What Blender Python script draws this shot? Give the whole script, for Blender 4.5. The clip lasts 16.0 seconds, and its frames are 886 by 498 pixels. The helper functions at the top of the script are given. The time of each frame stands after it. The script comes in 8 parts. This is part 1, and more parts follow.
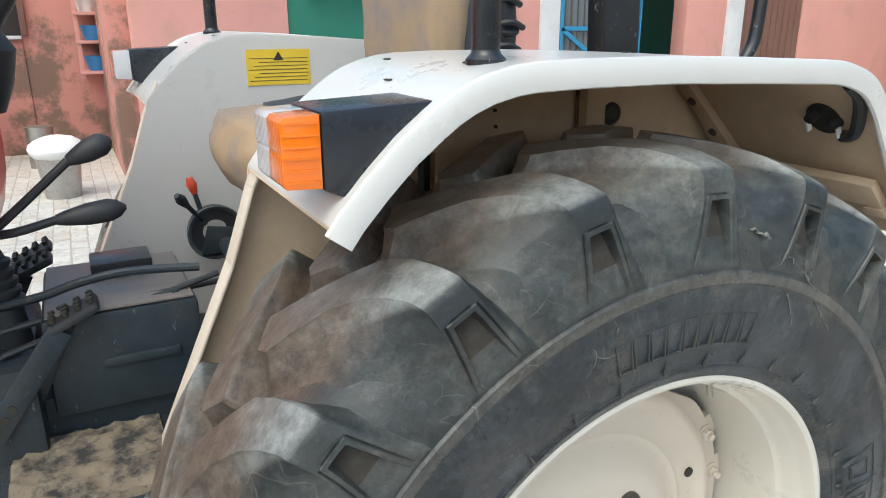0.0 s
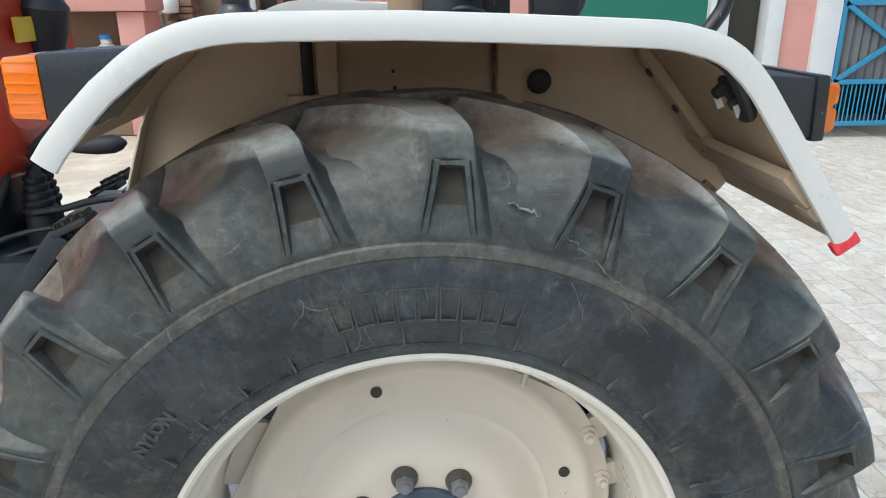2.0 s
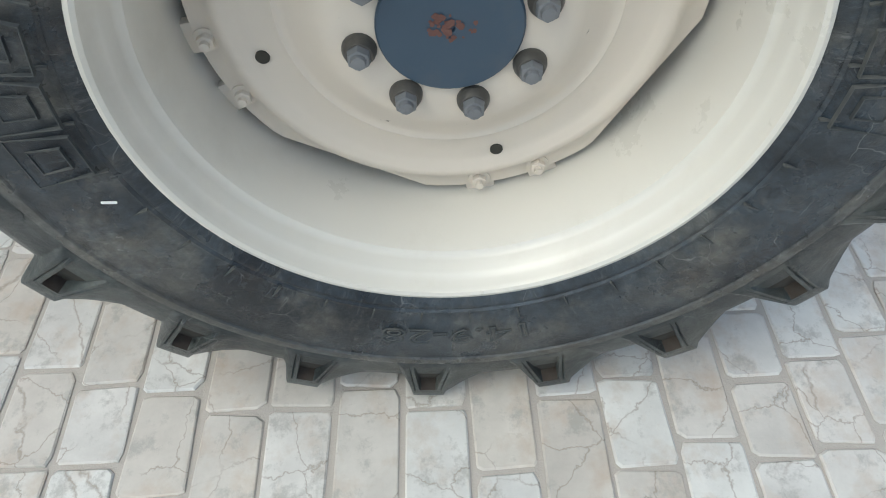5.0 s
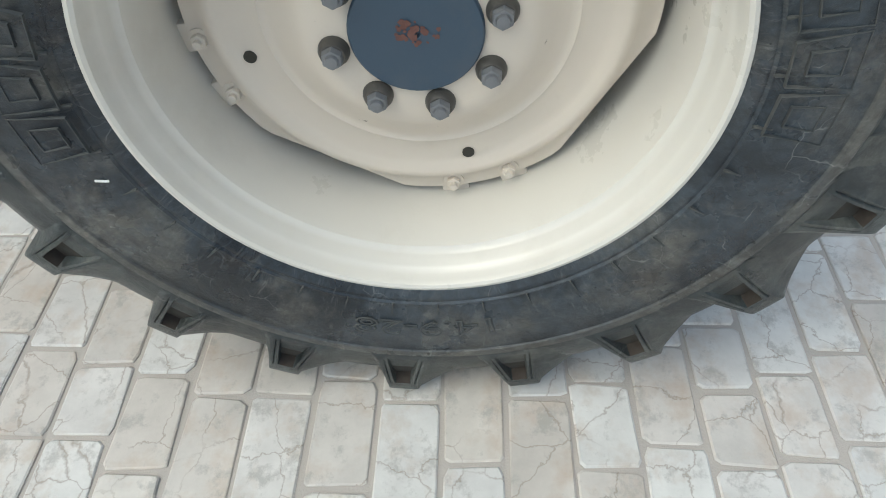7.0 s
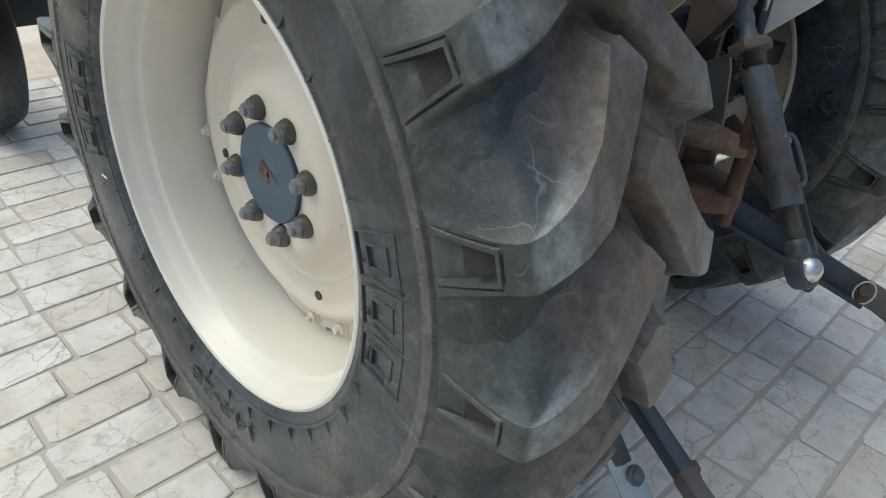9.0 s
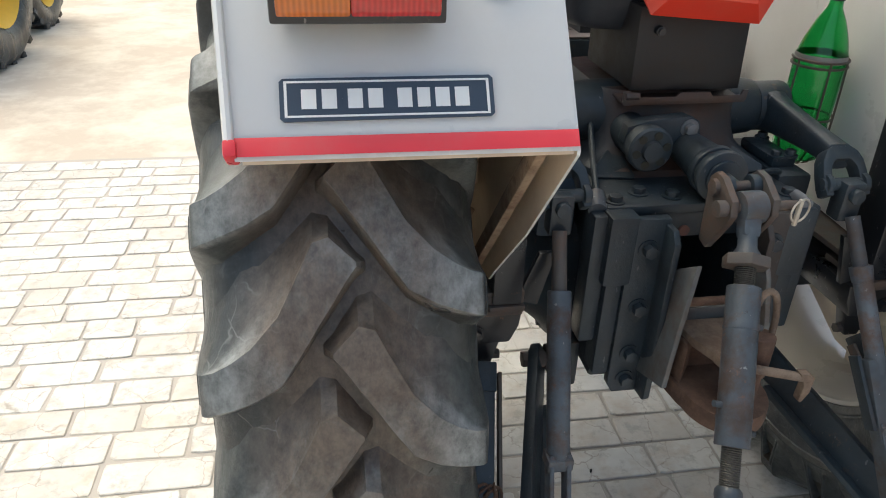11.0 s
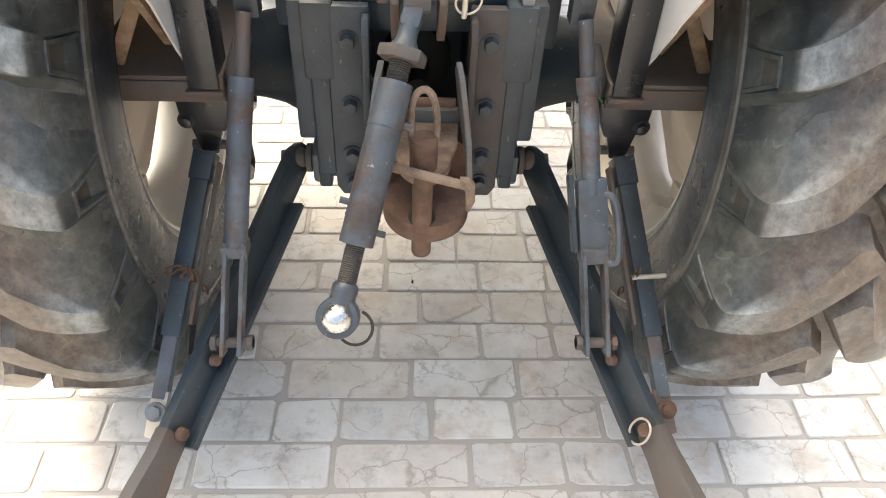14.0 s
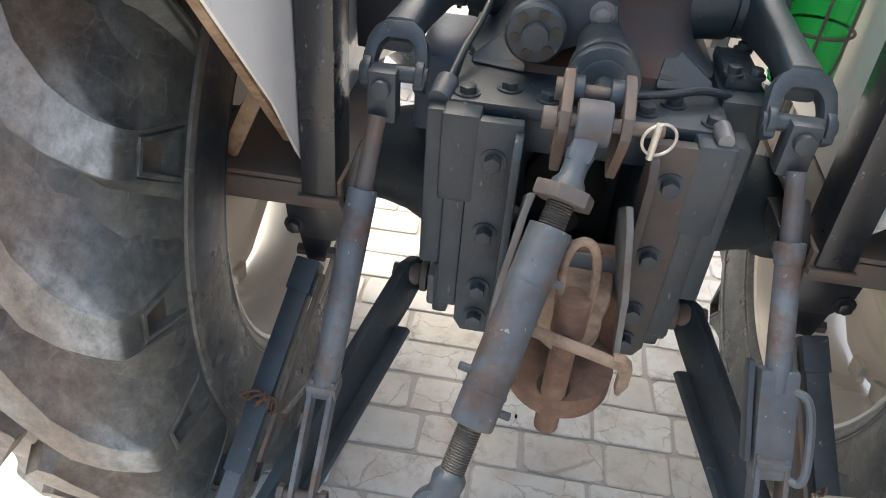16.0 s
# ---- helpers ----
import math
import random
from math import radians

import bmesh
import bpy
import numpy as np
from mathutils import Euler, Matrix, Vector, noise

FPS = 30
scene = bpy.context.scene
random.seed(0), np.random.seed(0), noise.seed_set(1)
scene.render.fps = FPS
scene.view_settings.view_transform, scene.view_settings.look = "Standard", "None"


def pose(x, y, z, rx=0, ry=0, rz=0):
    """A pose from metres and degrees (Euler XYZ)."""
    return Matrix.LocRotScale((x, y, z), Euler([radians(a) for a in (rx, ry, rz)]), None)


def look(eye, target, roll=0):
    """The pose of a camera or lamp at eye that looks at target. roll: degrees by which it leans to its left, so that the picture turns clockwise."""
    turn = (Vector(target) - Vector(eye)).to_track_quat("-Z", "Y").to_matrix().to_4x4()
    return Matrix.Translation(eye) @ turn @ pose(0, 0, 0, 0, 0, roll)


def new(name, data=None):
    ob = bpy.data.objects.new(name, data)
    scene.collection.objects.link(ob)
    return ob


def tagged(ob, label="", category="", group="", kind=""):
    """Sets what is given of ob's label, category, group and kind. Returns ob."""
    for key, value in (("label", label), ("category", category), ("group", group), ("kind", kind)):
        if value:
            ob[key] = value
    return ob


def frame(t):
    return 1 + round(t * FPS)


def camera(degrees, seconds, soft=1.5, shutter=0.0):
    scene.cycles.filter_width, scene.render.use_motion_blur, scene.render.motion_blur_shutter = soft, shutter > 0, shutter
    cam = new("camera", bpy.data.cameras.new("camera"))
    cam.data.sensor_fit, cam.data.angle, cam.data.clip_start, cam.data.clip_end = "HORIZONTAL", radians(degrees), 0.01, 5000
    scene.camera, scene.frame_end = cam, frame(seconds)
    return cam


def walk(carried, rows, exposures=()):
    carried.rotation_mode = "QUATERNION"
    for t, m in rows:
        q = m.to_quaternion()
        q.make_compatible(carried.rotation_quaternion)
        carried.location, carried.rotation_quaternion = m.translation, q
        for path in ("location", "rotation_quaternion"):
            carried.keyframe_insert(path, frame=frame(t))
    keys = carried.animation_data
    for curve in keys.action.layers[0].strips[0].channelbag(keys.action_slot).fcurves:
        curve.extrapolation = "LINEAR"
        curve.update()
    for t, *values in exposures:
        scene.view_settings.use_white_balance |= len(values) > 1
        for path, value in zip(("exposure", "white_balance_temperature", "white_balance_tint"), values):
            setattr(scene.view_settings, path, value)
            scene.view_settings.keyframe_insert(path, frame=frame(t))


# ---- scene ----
cam = camera(63.83, 16.0, soft=1.0)
PATH = [
    (0.0, pose(-1.419, 0.649, 1.508, 72.45, 0.16, -117.29)),
    (0.5, pose(-1.398, 0.389, 1.495, 71.61, -1.75, -108.56)),
    (1.0, pose(-1.465, 0.215, 1.490, 73.98, -1.29, -98.79)),
    (1.5, pose(-1.570, 0.082, 1.494, 72.00, 0.19, -93.28)),
    (2.0, pose(-1.623, 0.035, 1.481, 70.84, 0.30, -94.26)),
    (2.5, pose(-1.621, 0.029, 1.437, 64.57, 0.31, -94.85)),
    (3.0, pose(-1.609, 0.030, 1.391, 57.64, -1.03, -94.33)),
    (3.5, pose(-1.571, 0.013, 1.336, 49.98, -0.45, -92.98)),
    (4.0, pose(-1.471, 0.029, 1.243, 43.79, 1.10, -90.82)),
    (4.5, pose(-1.411, 0.030, 1.157, 39.27, 0.24, -91.83)),
    (6.8, pose(-1.450, 0.007, 1.137, 40.32, -0.49, -91.45)),
    (7.0, pose(-1.492, -0.063, 1.161, 41.77, 0.47, -88.16)),
    (7.5, pose(-1.540, -0.246, 1.206, 45.38, 1.31, -77.88)),
    (8.0, pose(-1.469, -0.433, 1.168, 45.94, -3.63, -62.13)),
    (8.5, pose(-1.370, -0.612, 1.200, 47.30, -1.45, -57.40)),
    (8.7, pose(-1.333, -0.752, 1.220, 53.25, -2.61, -51.98)),
    (10.8, pose(-0.698, -1.275, 1.432, 58.22, -2.38, -12.78)),
    (11.0, pose(-0.651, -1.312, 1.456, 61.03, -1.50, -8.91)),
    (11.5, pose(-0.520, -1.320, 1.452, 61.77, -1.78, -6.73)),
    (12.0, pose(-0.339, -1.244, 1.445, 62.52, -5.22, -8.47)),
    (12.5, pose(-0.199, -1.256, 1.468, 63.86, -3.58, -4.47)),
    (13.0, pose(-0.093, -1.307, 1.459, 59.79, -2.86, -1.20)),
    (13.5, pose(-0.051, -1.354, 1.434, 53.42, -2.57, -0.45)),
    (14.0, pose(-0.021, -1.382, 1.406, 47.30, -2.36, -1.96)),
    (14.5, pose(-0.017, -1.399, 1.389, 42.89, -1.73, -1.48)),
    (15.0, pose(-0.018, -1.407, 1.385, 43.00, -2.86, -1.34)),
    (15.5, pose(-0.029, -1.343, 1.369, 48.72, -1.32, 3.89)),
    (16.0, pose(-0.082, -1.140, 1.350, 52.57, -3.66, 9.14)),
]
walk(cam, PATH, [(0.0, 0.65, 6150, -1), (0.5, 0.75, 6150, -1), (1.0, 0.62, 6050, 0), (1.5, 0.58, 6050, 0), (2.0, 0.57, 6050, -1), (2.5, 0.75, 6000, -2), (3.0, 0.68, 6000, -2), (3.5, 0.54, 6000, -2), (4.5, 0.33, 5850, -3), (7.0, 0.36, 5950, -3), (8.5, 0.30, 6000, -3), (10.8, 0.92, 6850, 1),
                 (11.0, 0.92, 6850, 1), (11.5, 0.72, 6800, 1), (12.0, 1.62, 7250, 3), (12.5, 1.70, 7050, 4), (13.0, 1.76, 7000, 4), (13.5, 2.13, 7200, 4), (14.0, 2.08, 7650, 5), (14.5, 1.64, 7500, 5), (15.5, 1.75, 7050, 5), (16.0, 1.95, 6950, 5)])

# ---- light ----
world = bpy.data.worlds.new("world")
scene.world = world
world.use_nodes = True
wn = world.node_tree
sky = wn.nodes.new("ShaderNodeTexSky")
sky.sky_type = 'NISHITA'
sky.sun_disc = False
sky.sun_elevation = radians(58)
sky.sun_rotation = radians(323)
sky.air_density = 1.0
sky.dust_density = 5.0
wn.links.new(sky.outputs[0], wn.nodes["Background"].inputs[0])
wn.nodes["Background"].inputs[1].default_value = 0.15
sun_data = bpy.data.lights.new("sun", 'SUN')
sun_data.energy = 0.7
sun_data.angle = radians(110)
sun_data.color = (1.0, 0.97, 0.93)
sun = new("sun", sun_data)
sun.matrix_world = look((-3.0, 4.0, 8.0), (0, 0, 0))
scene.view_settings.exposure = 0.4

# ---- materials ----
def principled(name):
    m = bpy.data.materials.new(name)
    m.use_nodes = True
    nt = m.node_tree
    return m, nt, nt.nodes["Principled BSDF"]


def noise_tex(nt, scale, detail=4.0, rough=0.6, coord="Object", stretch=None):
    tc = nt.nodes.new("ShaderNodeTexCoord")
    n = nt.nodes.new("ShaderNodeTexNoise")
    n.inputs["Scale"].default_value = scale
    n.inputs["Detail"].default_value = detail
    n.inputs["Roughness"].default_value = rough
    src = tc.outputs[coord]
    if stretch:
        mp = nt.nodes.new("ShaderNodeMapping")
        mp.inputs["Scale"].default_value = stretch
        nt.links.new(src, mp.inputs[0])
        src = mp.outputs[0]
    nt.links.new(src, n.inputs["Vector"])
    return n.outputs["Fac"]


def ramp(nt, fac, stops):
    r = nt.nodes.new("ShaderNodeValToRGB")
    els = r.color_ramp.elements
    while len(els) < len(stops):
        els.new(0.5)
    for e, (p, c) in zip(els, stops):
        e.position = p
        e.color = (*c, 1) if len(c) == 3 else c
    nt.links.new(fac, r.inputs[0])
    return r.outputs[0]


def grey(v):
    return (v, v, v)


def mix(nt, fac, a, b, mode='MIX'):
    n = nt.nodes.new("ShaderNodeMix")
    n.data_type, n.blend_type = 'RGBA', mode
    for sock, v in ((0, fac), (6, a), (7, b)):
        if isinstance(v, (int, float)):
            n.inputs[sock].default_value = v
        elif isinstance(v, tuple):
            n.inputs[sock].default_value = (*v, 1)
        else:
            nt.links.new(v, n.inputs[sock])
    return n.outputs[2]


def bump(nt, bsdf, height, strength=0.3, dist=0.002):
    b = nt.nodes.new("ShaderNodeBump")
    b.inputs["Strength"].default_value = strength
    b.inputs["Distance"].default_value = dist
    nt.links.new(height, b.inputs["Height"])
    nt.links.new(b.outputs[0], bsdf.inputs["Normal"])


def surface(name, base, dirt=(0.30, 0.25, 0.19), rough=0.5, metal=0.0, dirt_lo=0.52, dirt_hi=0.75, amount=0.6,
            scale=6.0, fine=60.0, bump_s=0.15, coat=0.0, vary=0.12, chips=None, scratch=None):
    """Painted or bare surface: base colour, drifting tone, patches of dirt, grain, optional chipped spots."""
    m, nt, b = principled(name)
    tone = noise_tex(nt, scale * 0.6, 3)
    c = mix(nt, tone, tuple(max(0, x * (1 - vary)) for x in base), tuple(min(1, x * (1 + vary)) for x in base))
    d = noise_tex(nt, scale, 8, 0.7)
    dm = ramp(nt, d, [(dirt_lo, grey(0)), (dirt_hi, grey(amount))])
    c = mix(nt, dm, c, dirt)
    if chips:
        col, lo = chips
        ch = ramp(nt, noise_tex(nt, scale * 7, 5, 0.7), [(lo, grey(0)), (lo + 0.04, grey(1))])
        c = mix(nt, ch, c, col)
    if scratch:
        hair = ramp(nt, noise_tex(nt, 34, 2, 0.5, stretch=(1.0, 0.45, 1.6)), [(0.497, grey(0)), (0.5, grey(0.20)), (0.503, grey(0))])
        few = ramp(nt, noise_tex(nt, 13, 3, 0.6), [(0.50, grey(0)), (0.62, grey(1))])
        spots = ramp(nt, noise_tex(nt, 48, 6, 0.75), [(0.60, grey(0)), (0.66, grey(0.9))])
        wide = ramp(nt, noise_tex(nt, 3.2, 5, 0.7), [(0.36, grey(0.62)), (0.64, grey(1.35))])
        c = mix(nt, 1.0, c, wide, 'MULTIPLY')
        fleck = ramp(nt, noise_tex(nt, 95, 3, 0.6, stretch=(1.0, 1.0, 0.4)), [(0.685, grey(0)), (0.71, grey(0.8))])
        c = mix(nt, fleck, c, scratch[0])
        zone = ramp(nt, noise_tex(nt, 5, 3, 0.6), [(0.46, grey(0)), (0.60, grey(1))])
        c = mix(nt, mix(nt, 1.0, hair, few, 'MULTIPLY'), c, scratch[0])
        c = mix(nt, mix(nt, 1.0, spots, zone, 'MULTIPLY'), c, scratch[1])
    nt.links.new(c, b.inputs["Base Color"])
    rr = ramp(nt, d, [(0.3, grey(max(0.04, rough - 0.1))), (0.75, grey(min(1, rough + 0.25)))])
    nt.links.new(rr, b.inputs["Roughness"])
    b.inputs["Metallic"].default_value = metal
    b.inputs["Coat Weight"].default_value = coat
    b.inputs["Coat Roughness"].default_value = 0.12
    if bump_s:
        bump(nt, b, noise_tex(nt, fine, 4, 0.65), bump_s)
    return m


M = {}
M["white"] = surface("white_paint", (0.66, 0.66, 0.645), (0.46, 0.43, 0.37), 0.30, amount=0.14, scale=5.5, bump_s=0.03, coat=0.5, vary=0.03)
M["cream"] = surface("cream_paint", (0.635, 0.565, 0.475), (0.40, 0.34, 0.25), 0.42, amount=0.3, scale=4, bump_s=0.04, vary=0.05, chips=((0.09, 0.07, 0.05), 0.695))
M["rim"] = surface("pale_rim_paint", (0.635, 0.605, 0.54), (0.40, 0.35, 0.27), 0.30, amount=0.25, scale=4, bump_s=0.03, vary=0.04, coat=0.35, chips=((0.16, 0.12, 0.09), 0.80))
M["cream_dusty"] = surface("dusty_cream_paint", (0.70, 0.555, 0.395), (0.36, 0.23, 0.13), 0.6, amount=0.6, dirt_lo=0.42, scale=3, bump_s=0.08, vary=0.1, chips=((0.12, 0.09, 0.06), 0.72))
M["iron"] = surface("blue_grey_casting_paint", (0.025, 0.037, 0.047), (0.060, 0.053, 0.046), 0.40, scratch=((0.13, 0.135, 0.14), (0.085, 0.062, 0.048)), amount=0.6, dirt_lo=0.48, dirt_hi=0.76, scale=9, fine=90, bump_s=0.4, vary=0.25, chips=((0.13, 0.12, 0.11), 0.70))


def stained_iron():
    """Casting paint with a broad brown oil and rust stain that spreads from the middle under the seat."""
    m, nt, b = principled("rust_stained_casting_paint")
    tc = nt.nodes.new("ShaderNodeTexCoord")
    sep = nt.nodes.new("ShaderNodeSeparateXYZ")
    nt.links.new(tc.outputs["Object"], sep.inputs[0])
    wide = nt.nodes.new("ShaderNodeMath")
    wide.operation = 'ABSOLUTE'
    nt.links.new(sep.outputs[0], wide.inputs[0])
    c = mix(nt, noise_tex(nt, 6, 4), (0.022, 0.032, 0.041), (0.042, 0.054, 0.065))
    where = ramp(nt, wide.outputs[0], [(0.085, grey(1)), (0.150, grey(0))])
    where = mix(nt, 1.0, where, ramp(nt, noise_tex(nt, 9, 6, 0.65), [(0.30, grey(0.35)), (0.54, grey(1))]), 'MULTIPLY')
    brown = mix(nt, noise_tex(nt, 16, 5), (0.036, 0.020, 0.014), (0.105, 0.050, 0.033))
    c = mix(nt, where, c, brown)
    nt.links.new(c, b.inputs["Base Color"])
    nt.links.new(ramp(nt, noise_tex(nt, 8, 6), [(0.3, grey(0.42)), (0.7, grey(0.68))]), b.inputs["Roughness"])
    bump(nt, b, noise_tex(nt, 90, 4, 0.65), 0.3)
    return m


M["iron_stained"] = stained_iron()
M["tan_stained"] = surface("brown_stained_cream_paint", (0.30, 0.22, 0.145), (0.13, 0.065, 0.038), 0.7, amount=0.8, dirt_lo=0.42, dirt_hi=0.6, scale=14, bump_s=0.3, scratch=((0.5, 0.45, 0.36), (0.07, 0.05, 0.04)))
M["iron_light"] = surface("worn_grey_steel_paint", (0.070, 0.084, 0.098), (0.085, 0.055, 0.041), 0.44, scratch=((0.30, 0.31, 0.32), (0.15, 0.080, 0.055)), amount=0.75, dirt_lo=0.50, dirt_hi=0.68, scale=11, fine=130, bump_s=0.25, vary=0.2, chips=((0.30, 0.29, 0.27), 0.70))
M["rod_worn"] = surface("mottled_rod_paint", (0.082, 0.098, 0.116), (0.085, 0.055, 0.042), 0.5, scratch=((0.26, 0.26, 0.25), (0.13, 0.072, 0.048)), amount=0.9, dirt_lo=0.46, dirt_hi=0.60, scale=14, fine=130, bump_s=0.35, vary=0.3, chips=((0.035, 0.03, 0.028), 0.66))
M["iron_brown"] = surface("brown_grey_casting_paint", (0.046, 0.041, 0.039), (0.078, 0.056, 0.045), 0.5, scratch=((0.14, 0.13, 0.12), (0.09, 0.055, 0.04)), amount=0.7, dirt_lo=0.44, dirt_hi=0.68, scale=8, fine=90, bump_s=0.35, vary=0.25)
M["strap"] = surface("scraped_pale_steel", (0.135, 0.142, 0.142), (0.12, 0.085, 0.062), 0.5, amount=0.7, dirt_lo=0.46, dirt_hi=0.66, scale=16, fine=130, bump_s=0.25, vary=0.2)
M["black"] = surface("black_paint", (0.014, 0.016, 0.020), (0.050, 0.036, 0.028), 0.30, scratch=((0.17, 0.165, 0.16), (0.13, 0.060, 0.035)), amount=0.4, dirt_lo=0.56, scale=5, bump_s=0.08, coat=0.25, chips=((0.16, 0.13, 0.11), 0.735))
M["seat_black"] = surface("brown_stained_black_sheet", (0.014, 0.014, 0.016), (0.034, 0.022, 0.016), 0.48, amount=0.7, dirt_lo=0.44, dirt_hi=0.62, scale=9, bump_s=0.1, chips=((0.12, 0.08, 0.06), 0.74))
M["plastic"] = surface("black_plastic", (0.026, 0.028, 0.032), (0.12, 0.11, 0.1), 0.5, amount=0.3, scale=6, bump_s=0.06)
M["lamp_plastic"] = surface("glossy_black_lamp_plastic", (0.018, 0.022, 0.030), (0.10, 0.09, 0.085), 0.20, amount=0.25, scale=6, bump_s=0.02)
# pale grey that stands for sky reflected on the gear cover's top
M["lid_sheen"] = surface("dusty_grey_lid_paint", (0.15, 0.135, 0.130), (0.26, 0.21, 0.19), 0.35, amount=0.7, dirt_lo=0.42, scale=7, bump_s=0.1, vary=0.2, chips=((0.04, 0.035, 0.03), 0.72))
M["rust"] = surface("rusted_steel", (0.085, 0.046, 0.031), (0.19, 0.115, 0.078), 0.75, amount=0.85, dirt_lo=0.42, dirt_hi=0.66, scale=22, fine=130, bump_s=0.7, vary=0.35, chips=((0.30, 0.28, 0.26), 0.70))
M["rust_dull"] = surface("dull_rusty_steel", (0.088, 0.076, 0.068), (0.155, 0.088, 0.058), 0.55, amount=0.8, dirt_lo=0.48, dirt_hi=0.68, scale=12, fine=130, bump_s=0.4, vary=0.25, chips=((0.26, 0.24, 0.22), 0.72))
M["steel"] = surface("bare_steel", (0.42, 0.41, 0.39), (0.2, 0.13, 0.08), 0.35, metal=0.85, amount=0.5, scale=20, bump_s=0.1)
M["chrome"] = surface("bright_steel", (0.62, 0.61, 0.59), (0.30, 0.26, 0.21), 0.24, metal=1.0, amount=0.2, scale=30, bump_s=0.12)
M["lamp_chrome"] = surface("mirror_chrome", (0.55, 0.56, 0.58), (0.10, 0.09, 0.08), 0.06, metal=1.0, amount=0.3, dirt_lo=0.5, scale=12, bump_s=0.02)
M["zinc"] = surface("zinc_plated_steel", (0.50, 0.46, 0.39), (0.3, 0.2, 0.12), 0.4, metal=0.5, amount=0.6, scale=25, bump_s=0.1)
M["red"] = surface("red_paint", (0.62, 0.06, 0.025), (0.5, 0.2, 0.12), 0.35, amount=0.25, scale=4, bump_s=0.03, coat=0.3, vary=0.08)
M["tape"] = surface("red_tape", (0.72, 0.045, 0.06), (0.5, 0.2, 0.18), 0.3, amount=0.25, scale=8, bump_s=0.03)
M["sign_red"] = surface("red_reflective_sheet", (0.80, 0.05, 0.025), (0.55, 0.2, 0.12), 0.3, amount=0.25, scale=5, bump_s=0.03, coat=0.2)
M["navy"] = surface("navy_plate", (0.035, 0.055, 0.085), (0.1, 0.1, 0.1), 0.35, amount=0.15, bump_s=0.0)
M["mark_white"] = surface("white_lettering", (0.8, 0.8, 0.78), (0.6, 0.6, 0.55), 0.4, amount=0.2, bump_s=0.0)
M["yellow"] = surface("yellow_sticker", (0.84, 0.60, 0.05), (0.6, 0.45, 0.1), 0.4, amount=0.25, bump_s=0.0)
# print black; also painted in for shade in holes, the doorway, the shaft recess
M["ink_and_shade"] = surface("black_print", (0.03, 0.028, 0.02), (0.1, 0.08, 0.05), 0.5, amount=0.2, bump_s=0.0)
M["silver_label"] = surface("silver_label", (0.45, 0.47, 0.5), (0.3, 0.3, 0.3), 0.35, metal=0.4, amount=0.3, scale=12, bump_s=0.0)
M["hubcap"] = surface("blue_grey_hub_paint", (0.045, 0.072, 0.105), (0.13, 0.12, 0.11), 0.42, amount=0.35, dirt_lo=0.5, scale=9, bump_s=0.1)
M["rust_patch"] = surface("rust_stain", (0.135, 0.062, 0.048), (0.060, 0.066, 0.085), 0.7, amount=0.8, scale=50, bump_s=0.2)
M["rust_tan"] = surface("dusty_tan_rust", (0.120, 0.078, 0.055), (0.25, 0.185, 0.135), 0.8, amount=0.9, dirt_lo=0.40, dirt_hi=0.62, scale=26, fine=130, bump_s=0.6, vary=0.3, chips=((0.10, 0.06, 0.04), 0.68))
M["nut_grey"] = surface("grey_zinc_nut", (0.20, 0.205, 0.215), (0.10, 0.085, 0.07), 0.45, metal=0.4, amount=0.5, scale=30, bump_s=0.2)
M["nut"] = surface("dark_steel_nut", (0.095, 0.09, 0.082), (0.2, 0.17, 0.14), 0.42, metal=0.5, amount=0.5, scale=30, bump_s=0.2)
M["cloth"] = surface("tan_seat_cloth", (0.38, 0.27, 0.17), (0.17, 0.18, 0.24), 0.95, amount=0.8, dirt_lo=0.46, scale=7, fine=300, bump_s=0.4)
M["vinyl"] = surface("dark_seat_vinyl", (0.028, 0.034, 0.045), (0.11, 0.11, 0.11), 0.45, amount=0.4, scale=5, fine=30, bump_s=0.25)
M["olive"] = surface("grey_cloth", (0.10, 0.10, 0.085), (0.16, 0.14, 0.1), 0.9, amount=0.5, scale=8, fine=200, bump_s=0.3)
M["mud"] = surface("muddy_footboard", (0.20, 0.165, 0.12), (0.035, 0.035, 0.036), 0.95, amount=1.0, dirt_lo=0.45, dirt_hi=0.6, scale=18, fine=60, bump_s=0.8)
M["grey_box"] = surface("pale_grey_lid", (0.32, 0.31, 0.29), (0.2, 0.18, 0.15), 0.6, amount=0.4, bump_s=0.1)


def lens_mat(name, col, rough=0.12):
    m, nt, b = principled(name)
    w = nt.nodes.new("ShaderNodeTexWave")
    w.wave_type, w.bands_direction = 'BANDS', 'X'
    w.inputs["Scale"].default_value = 55
    tc = nt.nodes.new("ShaderNodeTexCoord")
    nt.links.new(tc.outputs["Object"], w.inputs["Vector"])
    c = mix(nt, w.outputs["Fac"], tuple(x * 0.75 for x in col), col)
    nt.links.new(c, b.inputs["Base Color"])
    b.inputs["Roughness"].default_value = rough
    b.inputs["Coat Weight"].default_value = 0.6
    b.inputs["Subsurface Weight"].default_value = 0.25
    b.inputs["Subsurface Radius"].default_value = (0.02, 0.01, 0.005)
    bump(nt, b, w.outputs["Fac"], 0.35, 0.001)
    return m


M["amber"] = lens_mat("amber_lens", (0.95, 0.22, 0.01))
M["amber_dark"] = lens_mat("amber_tail_lens", (0.62, 0.16, 0.02))
M["red_lens"] = lens_mat("red_lens", (0.55, 0.02, 0.02))
M["clear_lens"] = lens_mat("clear_lens", (0.62, 0.63, 0.66))


